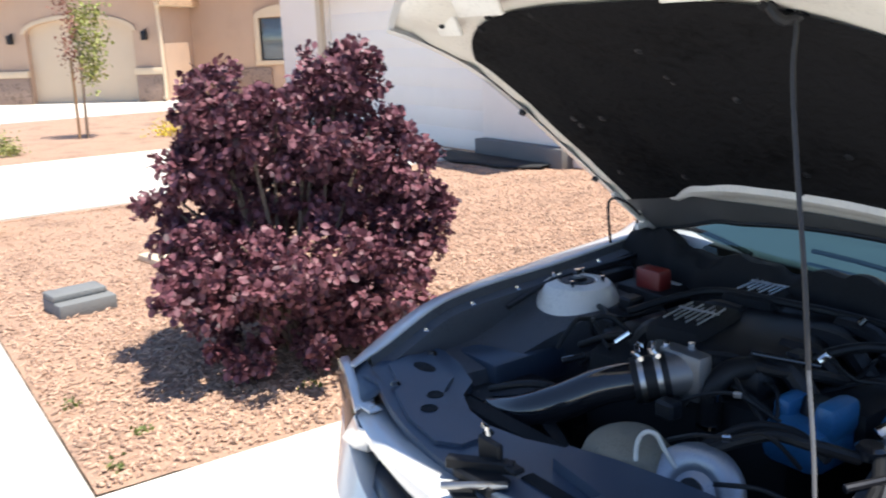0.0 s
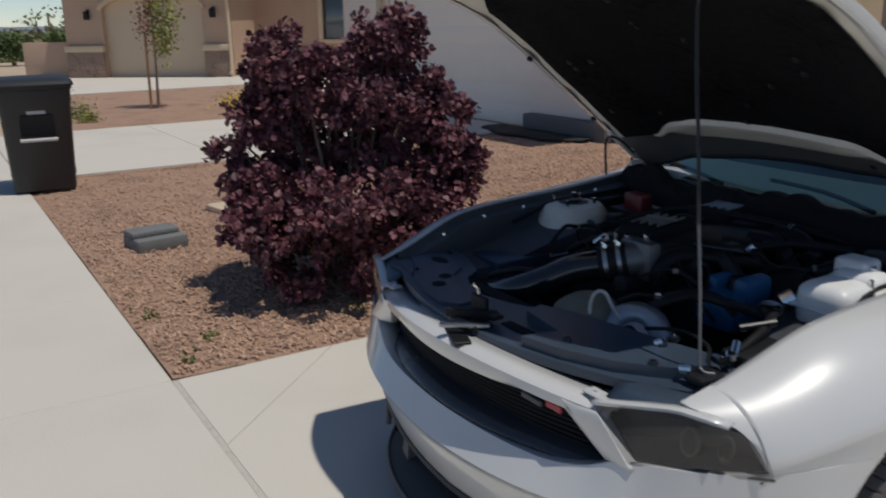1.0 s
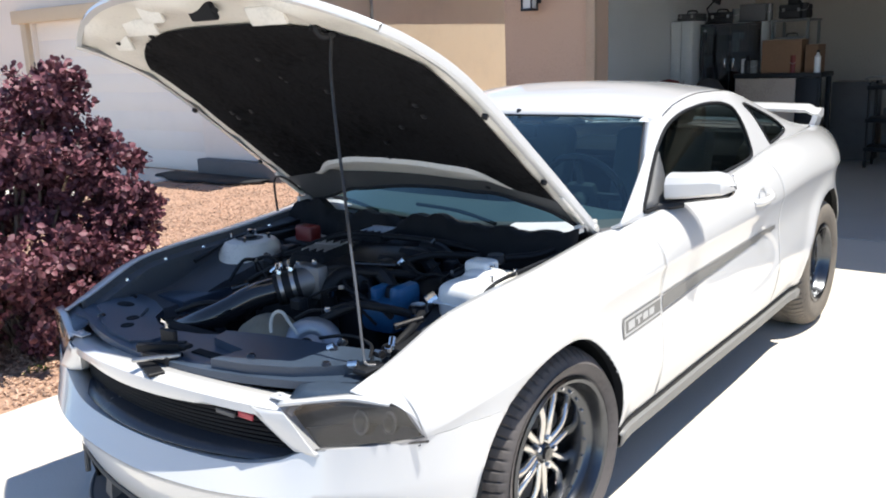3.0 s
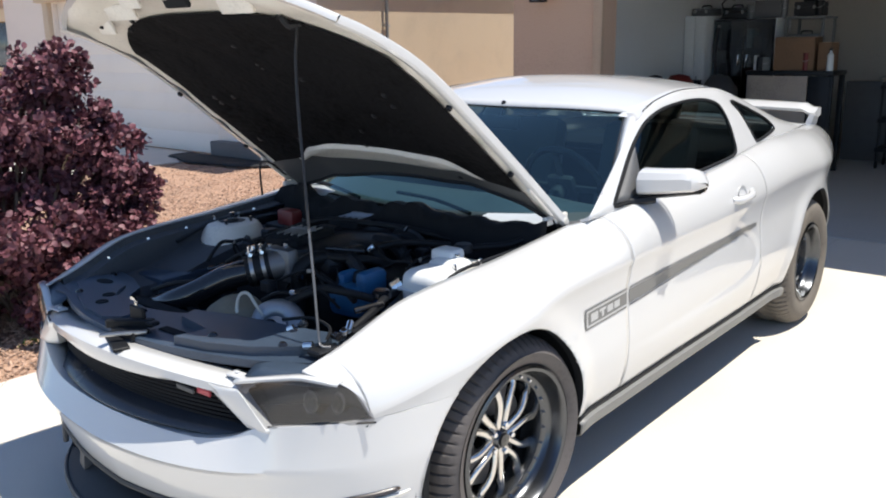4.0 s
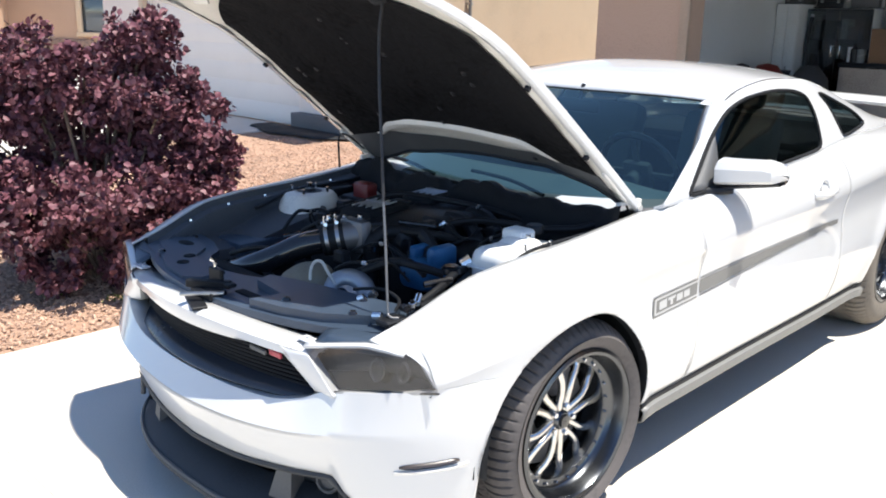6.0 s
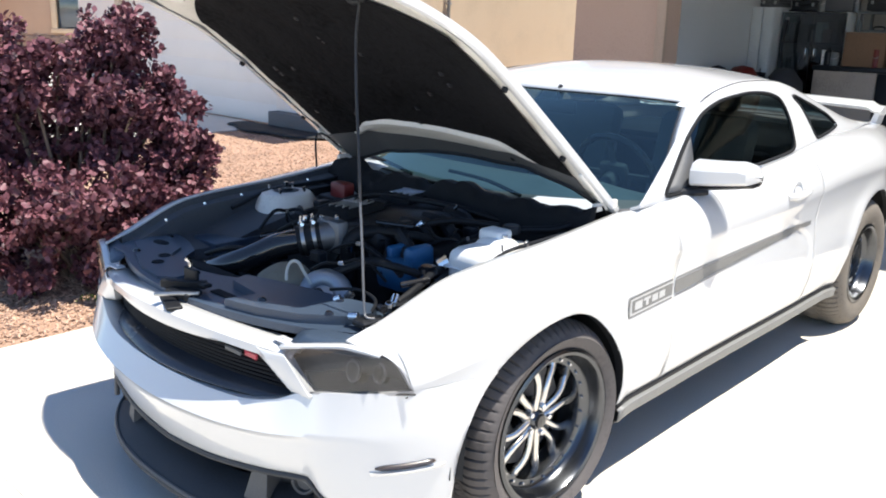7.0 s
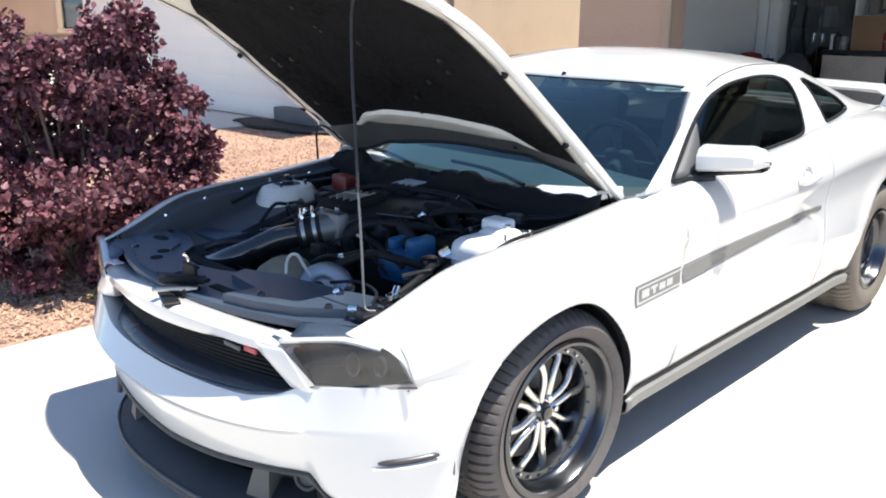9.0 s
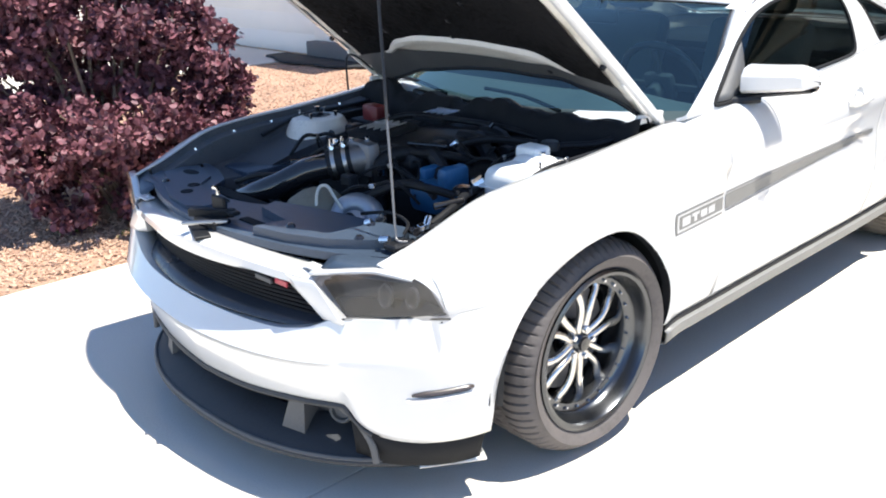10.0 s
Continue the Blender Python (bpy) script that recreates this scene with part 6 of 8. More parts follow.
def nearest(y, z, poly):
    best = None
    for (a, b), (c, d) in zip(poly, poly[1:] + poly[:1]):
        L2 = (c - a) ** 2 + (d - b) ** 2
        t = min(1, max(0, ((y - a) * (c - a) + (z - b) * (d - b)) / L2))
        q = (a + (c - a) * t, b + (d - b) * t)
        e = math.hypot(y - q[0], z - q[1])
        if best is None or e < best[0]:
            best = (e, q)
    return best[1]


for s in (1, -1):
    # painted flank with window openings snapped to their outlines
    ys, nz = lin(0.56, 3.02, 124), 26
    pts = []
    for y in ys:
        zb, zr = top(y) - 0.004, rail_z(y)
        pts += [(y, z) for z in lin(zb, max(zr, zb + 0.012), nz)]
    win_of = [0 if poly_in(*p, WIN) else 1 if poly_in(*p, QW) else -1 for p in pts]
    faces = []
    for a in range(len(ys) - 1):
        for b in range(nz - 1):
            q = (a * nz + b, a * nz + b + 1, (a + 1) * nz + b + 1, (a + 1) * nz + b)
            if not all(win_of[i] >= 0 for i in q):
                faces.append(q if s < 0 else q[::-1])
    v = []
    for p, k in zip(pts, win_of):
        y, z = nearest(*p, (WIN, QW)[k]) if k >= 0 else p
        v.append((s * flank_x(y, z), y, z))
    used = sorted({i for f in faces for i in f})
    at = {i: k for k, i in enumerate(used)}
    part("cabin_side", Geo().add([v[i] for i in used], [[at[i] for i in f] for f in faces]), PAINT, CAR, "white pillars and window frame", 50, thick=0.012)
    for poly, nm in ((WIN, "door_window"), (QW, "quarter_window")):
        cy, cz = sum(p[0] for p in poly) / len(poly), sum(p[1] for p in poly) / len(poly)
        gl = Geo()
        rings = [[(s * (flank_x(cy + (y - cy) * k, cz + (z - cz) * k) - 0.0045), cy + (y - cy) * k, cz + (z - cz) * k) for y, z in poly] for k in (0.02, 0.35, 0.7, 0.9, 1.0)]
        gl.grid(rings, closed=True, flip=s > 0)
        pane = part(nm, gl, TINTED, CAR, "dark tinted side window", 60)
        loop = poly + [poly[0]]
        part("window_seal", Geo().tube([(s * (flank_x(y, z) - 0.001), y, z) for y, z in loop], 0.0075, 6, 1), BLACK_MATT, pane, "black rubber seal")
    # mirror on the door corner
    mx = Geo()
    rows = []
    for a in lin(0, 1, 17):
        # inboard end (0) to outboard end (1): top, crease and foot heights, fore-aft depth
        x = 0.795 + 0.222 * a
        y = 0.885 + 0.085 * a * a
        e = min(1.0, a / 0.10 + 0.45) * min(1.0, ((1 - a) / 0.16) ** 0.5 + 0.12)
        zt, zb = 1.012 + (0.054 + 0.006 * a - 0.022 * max(0.0, a - 0.75) / 0.25) * e, 1.012 - (0.040 - 0.022 * a) * e
        zm = zb + (zt - zb) * 0.62
        d = 0.062 * e
        prof = [(-d * 0.30, zt - 0.001), (-d * 0.75, zt - 0.010), (-d, zm), (-d * 0.95, zb + 0.012), (-d * 0.70, zb + 0.001), (0.0, zb - 0.001), (d * 0.75, zb + 0.003), (d * 0.85, zb + 0.02), (d * 0.85, zt - 0.02), (d * 0.6, zt - 0.004), (d * 0.1, zt + 0.002)]
        rows.append([(s * x, y + py, pz) for py, pz in prof])
    mx.grid(rows, closed=True, flip=s > 0)
    n = len(mx.v)
    mx.f += [tuple(range(n - 11, n)), tuple(range(10, -1, -1))]
    mirror = part("wing_mirror", mx, PAINT, CAR, "white angular wing mirror housing", 28)
    bev = mirror.modifiers.new("rounding", "BEVEL")
    bev.width, bev.segments, bev.limit_method, bev.angle_limit = 0.006, 3, "ANGLE", radians(28)
    part("mirror_base", Geo().grid([[(s * (0.770 + 0.235 * a), 0.835 + 0.085 * a * a - 0.012 * (1 - a), 0.962 + 0.028 * a), (s * (0.770 + 0.235 * a), 0.850 + 0.085 * a * a, 0.950 + 0.032 * a), (s * (0.775 + 0.225 * a), 0.935 + 0.07 * a * a, 0.953 + 0.034 * a), (s * (0.775 + 0.225 * a), 0.94 + 0.07 * a * a, 0.972 + 0.024 * a)] for a in lin(0, 1, 12)], closed=True, flip=s > 0).tube([(s * 0.775, 0.775, 0.944), (s * 0.80, 0.82, 0.950), (s * 0.86, 0.875, 0.958)], 0.016, 8, 3), BLACK, mirror, "black mirror base")
    part("mirror_glass", Geo().box((s * 0.905, 0.978, 1.014), (0.19, 0.006, 0.075), 0.002, Matrix.Translation((s * 0.905, 0.978, 0)) @ Matrix.Rotation(s * 0.28, 4, "Z") @ Matrix.Translation((-s * 0.905, -0.978, 0)), seg=1), CHROME, mirror)
    tri = Geo()
    rows = []
    for t in lin(0, 1, 9):
        y, z = 0.712 + 0.293 * t, float(np.interp(0.712 + 0.293 * t, [p[0] for p in WIN[:13]], [p[1] for p in WIN[:13]])) - 0.006
        yr, zr = 0.880 + 0.125 * t, 0.957 + (1.127 - 0.957) * t
        rows.append([(s * (flank_x(y + (yr - y) * q, z + (zr - z) * q) + 0.003), y + (yr - y) * q, z + (zr - z) * q) for q in (0.0, 0.5, 1.0)])
    tri.grid(rows, flip=s < 0)
    part("mirror_sail", tri, FIN_GREY, CAR, "grey triangle behind the mirror", thick=0.004)
    # door handle
    hx = side_x(1.64, 0.868)
    dh = part("door_handle", Geo().tube([(s * (hx - 0.004), 1.53, 0.856), (s * (hx + 0.026), 1.57, 0.860), (s * (hx + 0.030), 1.66, 0.866), (s * (hx - 0.002), 1.735, 0.872)], 0.0145, 10, 6), PAINT, CAR, "white pull handle")
    part("handle_cup", Geo().lathe([(0.002, -0.018), (0.03, -0.012), (0.042, 0.003), (0.046, 0.003)], 18, Matrix.Translation((s * (hx + 0.0), 1.625, 0.866)) @ Matrix.Rotation(s * radians(82), 4, "Y")), PAINT, dh)
    # wheels


def roof_top(y, x):
    """Height of roof and rear glass."""
    zr, xr = rail_z(y), rail_x(y)
    crown = float(np.interp(y, [0.9, 1.15, 1.6, 2.1, 2.6, 3.05], [0.016, 0.040, 0.056, 0.052, 0.04, 0.018]))
    return zr + crown * (1 - abs(x / xr) ** 2.4)


def ws_base(x):
    return 0.42 + 0.30 * abs(x / 0.78) ** 2.2, 0.915 + 0.015 * abs(x / 0.78) ** 2


def ws_top(x):
    y = 1.115 + 0.065 * abs(x / 0.62) ** 2.0
    return y, roof_top(y, x) - 0.006 + 0.0


rows = []
for w in lin(-1, 1, 41):
    xb, xt = 0.760 * w, 0.572 * w
    (yb, zb), (yt, zt) = ws_base(xb), ws_top(xt)
    r = []
    for t in lin(0, 1, 18):
        bulge = 0.032 * math.sin(math.pi * t) * (1 - 0.5 * w * w)
        r.append((xb + (xt - xb) * t, yb + (yt - yb) * t - bulge * 0.5, zb + (zt - zb) * t + bulge))
    rows.append(r)
wscreen = part("windscreen", Geo().grid(rows, flip=True), WINDSCREEN, CAR, "blue-tinted windscreen", 60)
part("screen_seal", Geo().tube([r[-1] for r in rows], 0.004, 6, 1), BLACK, wscreen)
for e in (0, -1):
    part("screen_seal", Geo().tube([p for p in rows[e]], 0.006, 6, 1), BLACK, wscreen)
    # painted A-pillar between screen edge and side flank
    pr = []
    for k, y in enumerate(lin(0.60, 1.20, 16)):
        sgn = -1 if e == 0 else 1
        rl = rows[e]
        t = k / 15
        q = Vector(rl[0]).lerp(Vector(rl[-1]), t)
        i = min(int(t * 17), 16)
        q = Vector(rl[i]).lerp(Vector(rl[i + 1]), t * 17 - i)
        yy = max(0.57, q.y - 0.03)
        pr.append([q + Vector((0, 0, 0.004)), (q + Vector((sgn * flank_x(yy, rail_z(yy)), yy, rail_z(yy)))) / 2 + Vector((sgn * 0.010, 0, 0.012)), Vector((sgn * flank_x(yy, rail_z(yy)), yy, rail_z(yy) - 0.002))])
    part("a_pillar", Geo().grid(pr, flip=e == 0), PAINT, CAR, "white windscreen pillar", 60, thick=0.004)
# roof skin
for s in (1, -1):
    corner = []
    for y in lin(1.13, 1.33, 10):
        yt = ws_top(0.572)[0]
        k = min(1.0, max(0.0, (y - yt) / ((2.22 - yt) * 0.12)))
        x = 0.565 + (rail_x(y) - 0.565) * k
        corner.append([(s * (x - 0.004), y, roof_top(max(y, yt), x) + 0.0005 - 0.35 * max(0, yt - y)), (s * (x + rail_x(y)) / 2, y, (roof_top(max(y, yt), x) + rail_z(y)) / 2 - 0.15 * max(0, yt - y)), (s * (rail_x(y) + 0.001), y, rail_z(y) + 0.002)])
    part("roof_corner", Geo().grid(corner, flip=s < 0), PAINT, CAR, angle=60)
rows = []
for w in lin(-1, 1, 37):
    yt, zt = ws_top(0.572 * w)
    r = []
    for t in lin(0, 1, 22):
        y = yt + (2.22 - 0.10 * (1 - w * w) * 0 - yt) * t
        x = w * (rail_x(y) if t > 0.12 else 0.572 + (rail_x(y) - 0.572) * t / 0.12)
        r.append((x, y, roof_top(y, x) + 0.002))
    rows.append(r)
ROOFSKIN = part("roof", Geo().grid(rows, flip=True), PAINT, CAR, "white roof skin", 60, thick=0.01)
part("roof_joint", Geo().tube([(rail_x(y) - 0.004, y, rail_z(y) + 0.004) for y in lin(1.2, 2.15, 16)], 0.0022, 6, 1), BLACK, ROOFSKIN)
part("roof_joint", Geo().tube([(-rail_x(y) + 0.004, y, rail_z(y) + 0.004) for y in lin(1.2, 2.15, 16)], 0.0022, 6, 1), BLACK, ROOFSKIN)
rows = [[(w * (rail_x(y) - 0.03), y, roof_top(y, w * (rail_x(y) - 0.03)) - 0.001) for y in lin(2.22, 3.0, 16)] for w in lin(-1, 1, 25)]
part("rear_window", Geo().grid(rows, flip=True), TINTED, CAR, "dark sloping rear window", 60)
rows = [[(w * (rail_x(y) if abs(w) > 0.5 else rail_x(y)), y, roof_top(y, w * rail_x(y)) - 0.006) for y in lin(2.215, 3.05, 12)] for w in lin(0.955, 1.0, 3)]
part("c_pillar_edge", Geo().grid(rows, flip=True), PAINT, CAR, angle=60)
rows = [[(w * rail_x(y), y, roof_top(y, w * rail_x(y)) - 0.006) for y in lin(2.215, 3.05, 12)] for w in lin(-1.0, -0.955, 3)]
part("c_pillar_edge", Geo().grid(rows, flip=True), PAINT, CAR, angle=60)
# decklid and tail
rows = []
for w in lin(-1, 1, 29):
    r = []
    for y in lin(2.98, 3.72, 18):
        x = w * inner(y)
        r.append((x, y + 0.06 * (1 - w * w) * max(0, (y - 3.4) / 0.3), top(y) + 0.016 * (1 - w * w) - 0.001))
    rows.append(r)
part("decklid", Geo().grid(rows, flip=True), PAINT, CAR, "white boot lid", 60, thick=0.006)
rows = []
for w in lin(-1, 1, 33):
    r = []
    for z in lin(0.28, 0.97, 12):
        xm = min(side_x(3.72, max(z, 0.36)), 0.665)
        r.append((w * xm, 3.72 + 0.085 * (1 - w * w) + 0.04 * math.sin(math.pi * min(1, (z - 0.28) / 0.4)), z))
    rows.append(r)
part("rear_bumper", Geo().grid(rows), PAINT, CAR, "white tail panel and rear bumper", 60, thick=0.006)
sp = Geo()
rows = []
for x in lin(-0.625, 0.625, 33):
    a = abs(x) / 0.625
    z = 1.088 + 0.012 * (1 - a * a)
    y0, y1 = 3.44 + 0.02 * a, 3.64 - 0.06 * a * a
    if a > 0.93:
        z -= 0.02
    rows.append([(x, y0, z), (x, y0 + 0.06, z + 0.026), (x, (y0 + y1) / 2 + 0.04, z + 0.030), (x, y1, z + 0.024), (x, y1, z - 0.022), (x, (y0 + y1) / 2, z - 0.026), (x, y0 + 0.03, z - 0.018)])
sp.grid(rows, closed=True)
sp.f += [tuple(range(7)), tuple(range(len(sp.v) - 1, len(sp.v) - 8, -1))]
spoiler = part("rear_spoiler", sp, PAINT, CAR, "white pedestal rear spoiler", 40)
for s in (-1, 1):
    leg = Geo()
    rows = []
    for t in lin(0, 1, 7):
        z = 0.99 + 0.09 * t
        x0 = s * (0.588 + 0.022 * t)
        rows.append([(x0 - 0.012 * s, 3.44 + 0.03 * t, z), (x0 + 0.014 * s, 3.47 + 0.02 * t, z), (x0 + 0.014 * s, 3.585, z), (x0 - 0.012 * s, 3.59, z)])
    part("spoiler_leg", leg.grid(rows, closed=True, flip=s < 0), PAINT, spoiler)
    tl = Geo()
    for k in range(3):
        tl.box((s * (0.40 + 0.09 * k), 3.795 - 0.012 * k, 0.83), (0.06, 0.03, 0.15), 0.008)
    part("tail_lamp", tl, RED, CAR, "red three-bar tail lamp")
# underbody closes the car from below
ub = Geo().box((0, 1.5, 0.26), (1.06, 3.9, 0.10), 0.02).box((0, 1.36, 0.24), (1.62, 1.85, 0.05), 0.01)
part("underbody", ub, BLACK_MATT, CAR, "dark underbody")
rear_in = Geo().box((0, 2.85, 0.62), (1.05, 1.5, 0.62), 0.02)
part("boot_tub", rear_in, BLACK_MATT, CAR)

# cabin inside
part("cabin_floor", Geo().box((0, 1.4, 0.34), (1.5, 1.9, 0.06)), CABIN, CAR)
part("firewall", Geo().box((0, 0.50, 0.60), (1.36, 0.03, 0.52), 0.005), BLACK_MATT, CAR, "black firewall")
dash = Geo()
rows = [[(x, 0.62 + 0.34 * t - 0.1 * (1 - (x / 0.72) ** 2) * (1 - t), 0.885 + 0.035 * math.sin(math.pi * t) + (0.03 * math.exp(-((x - 0.36) / 0.16) ** 2) * math.sin(math.pi * t)) - 0.16 * max(0, t - 0.85) / 0.15) for t in lin(0, 1, 12)] for x in lin(-0.74, 0.74, 30)]
part("dashboard", dash.grid(rows, flip=True), CABIN_GREY, CAR, "dark dashboard", 60, thick=0.01)
sm = Matrix.Translation((0.36, 1.06, 0.93)) @ Matrix.Rotation(radians(-66), 4, "X")
rows = []
for k in range(28):
    a = 2 * math.pi * k / 28
    rows.append([((0.178 + 0.015 * math.cos(b)) * math.cos(a), (0.178 + 0.015 * math.cos(b)) * math.sin(a), 0.015 * math.sin(b)) for b in lin(0, 2 * math.pi * 7 / 8, 8)])
rows.append(rows[0])
steer = part("steering_wheel", Geo().grid(rows, closed=True, m=sm), BLACK_GLOSS, CAR, "black steering wheel")
hub = Geo().box((0, 0, -0.01), (0.13, 0.12, 0.04), 0.03, sm)
hub.box((0.11, 0, -0.005), (0.11, 0.03, 0.014), 0.006, sm).box((-0.11, 0, -0.005), (0.11, 0.03, 0.014), 0.006, sm).box((0, -0.1, -0.005), (0.03, 0.11, 0.014), 0.006, sm)
part("wheel_spokes", hub, CABIN, steer)
part("steering_column", Geo().cyl((0.36, 0.92, 0.86), (0.36, 1.05, 0.925), 0.035, 12), CABIN, CAR)
for x in (0.36, -0.36):
    seat = Geo().box((x, 1.42, 0.50), (0.50, 0.52, 0.16), 0.06)
    sp_ = part("front_seat", seat, CABIN_GREY, CAR, "grey bucket seat")
    bm_ = Matrix.Translation((x, 1.70, 0.58)) @ Matrix.Rotation(radians(-16), 4, "X")
    part("seat_back", Geo().box((0, 0, 0.28), (0.48, 0.13, 0.58), 0.055, bm_), CABIN_GREY, sp_)
    part("headrest", Geo().box((0, 0.0, 0.665), (0.26, 0.09, 0.15), 0.04, bm_), CABIN_GREY, sp_)
part("rear_shelf", Geo().box((0, 2.55, 0.94), (1.2, 0.7, 0.05), 0.01), CABIN, CAR)
part("mirror_inside", Geo().box((0, 1.10, 1.175), (0.22, 0.03, 0.06), 0.015).cyl((0, 1.11, 1.20), (0, 1.135, 1.265), 0.01, 8), BLACK, CAR, "inside mirror")

# ---- wheels ----
def wheel(name, c, x_out, width, r_tyre, r_rim, sgn, label, dish, tyre_mat, steer=0.0):
    """Axle along x; x_out is the outer sidewall, dish how deep the spokes sit."""
    # local z runs outward from the wheel's outer face
    m = Matrix.Translation((sgn * x_out, c[0], c[1])) @ Matrix.Rotation(radians(steer), 4, "Z") @ Matrix.Rotation(sgn * radians(90), 4, "Y")
    w = thing(name, I4, label, "")
    w.parent = CAR
    b = 0.022
    n = 390
    prof = [(r_rim - 0.004, -0.020), (r_rim + 0.012, -0.006), (r_rim + 0.030, 0.004), ((r_rim + r_tyre) / 2, 0.010), (r_tyre - 0.046, 0.005), (r_tyre - 0.034, -0.004), (r_tyre - 0.023, -0.013), (r_tyre - 0.021, -0.016), (r_tyre - 0.009, -0.034), (r_tyre, -0.060)]
    inner_z = -width
    tr = [-0.060 + (inner_z + 0.110) * k / 10 for k in range(11)]
    mid = []
    for k, z in enumerate(tr):
        mid.append((r_tyre + (0.002 if 2 < k < 8 else 0), z))
    prof2 = prof + mid[1:] + [(r_tyre - 0.02, inner_z + 0.016), ((r_rim + r_tyre) / 2, inner_z), (r_rim, inner_z + 0.02)]
    g = Geo()
    rows = []
    for j, (r, z) in enumerate(prof2):
        ring = []
        tread = len(prof) - 4 <= j < len(prof) + 10
        for k in range(n):
            rr = r
            if tread and (k + (3 if j > len(prof) + 2 else 0) + (3 if j > len(prof) + 6 else 0)) % 6 == 0:
                rr -= 0.0075
            if j in (len(prof) + 2, len(prof) + 6):
                rr -= 0.008
            ring.append((rr * math.cos(2 * math.pi * k / n), rr * math.sin(2 * math.pi * k / n), z))
        rows.append(ring)
    g.grid(rows, closed=True, m=m, flip=False)
    part("tyre", g, tyre_mat, w, "black tyre with grooved tread", 50)
    rim = Geo().lathe([(r_rim + 0.004, -0.018), (r_rim + 0.006, -0.004), (r_rim - 0.004, 0.0), (r_rim - 0.014, -0.004), (r_rim - 0.020, -0.016), (r_rim - 0.024, -dish * 0.45), (r_rim - 0.030, -dish * 0.64), (r_rim - 0.036, -dish * 0.70), (r_rim - 0.056, -dish * 0.74), (r_rim - 0.062, -dish), (r_rim - 0.066, -dish - 0.03), (r_rim - 0.070, inner_z + 0.03)], 64, m)
    rimo = part("rim", rim, RIM, w, "dark polished rim barrel", 40)
    rr_in = r_rim - 0.058
    # six pairs of mirrored S-bent blade spokes
    for k in range(12):
        a0, side = 2 * math.pi * (k // 2) / 6 + 0.35, 1 if k % 2 else -1
        rows = []
        for t in lin(0, 1, 15):
            rr = 0.030 + (rr_in + 0.004 - 0.030) * t
            ang = a0 + side * (0.17 + 0.13 * math.sin(math.pi * min(1.0, t * 1.15)) ** 1.0 + 0.09 * t)
            e = 0.004
            an2 = a0 + side * (0.17 + 0.13 * math.sin(math.pi * min(1.0, (t + e) * 1.15)) + 0.09 * (t + e))
            r2 = rr + (rr_in - 0.026) * e
            p, q = Vector((rr * math.cos(ang), rr * math.sin(ang), 0)), Vector((r2 * math.cos(an2), r2 * math.sin(an2), 0))
            d = (q - p).normalized()
            c = Vector((-d.y, d.x, 0))
            hw = 0.0125 + 0.0045 * t - 0.003 * math.sin(math.pi * t)
            z = -dish + 0.004 + 0.010 * math.sin(math.pi * t) - 0.008 * t
            rows.append([m @ (p + c * (hw * u) + Vector((0, 0, z + h))) for u, h in ((-1, -0.012), (-1, -0.002), (-0.72, 0.004), (0, 0.0065), (0.72, 0.004), (1, -0.002), (1, -0.012))])
        part("spoke", Geo().grid(rows, flip=sgn < 0), SPOKE, rimo, angle=50)
    for k in range(24):
        a0 = 2 * math.pi * (k + 0.5) / 24
        for rb, zb in ((rr_in + 0.012, -dish * 0.725), ):
            part("rim_bolt", Geo().cyl(m @ Vector((rb * math.cos(a0), rb * math.sin(a0), zb)), m @ Vector((rb * math.cos(a0), rb * math.sin(a0), zb + 0.008)), 0.0048, 6), CHROME, rimo)
    part("hub", Geo().lathe([(0.001, -dish + 0.022), (0.026, -dish + 0.020), (0.034, -dish + 0.008), (0.060, -dish - 0.002), (0.066, -dish - 0.03)], 24, m), RIM, w, "dark hub centre")
    part("cap", Geo().lathe([(0.001, -dish + 0.03), (0.020, -dish + 0.028), (0.024, -dish + 0.018)], 18, m), BLACK_GLOSS, w)
    for k in range(5):
        a = 2 * math.pi * k / 5 + 0.3
        p = Vector((0.047 * math.cos(a), 0.047 * math.sin(a), -dish))
        part("lug_nut", Geo().cyl(m @ p, m @ (p + Vector((0, 0, 0.022))), 0.009, 6), CHROME, w)
    disc = part("brake_disc", Geo().lathe([(0.06, -dish - 0.05), (0.165, -dish - 0.05), (0.165, -dish - 0.075), (0.06, -dish - 0.075)], 40, m), ALU_DARK, w, "dull steel brake disc")
    part("caliper", Geo().box((-0.02, -0.14, -dish - 0.062), (0.16, 0.07, 0.07), 0.015, m), BLACK, w)
    part("back_plate", Geo().lathe([(0.001, -dish - 0.10), (r_rim - 0.06, -dish - 0.10)], 32, m), BLACK_MATT, w)
    return w


for s in (1, -1):
    wheel("front_wheel", WHEEL_F, 0.884, 0.265, 0.334, 0.246, s, "front wheel with chrome spokes and a deep dark rim", 0.088, RUBBER, -3.0)
    wheel("rear_wheel", WHEEL_R, 0.885, 0.315, 0.345, 0.204, s, "wide rear wheel with a deep dish and dusty tyre", 0.095, RUBBER_DUSTY)

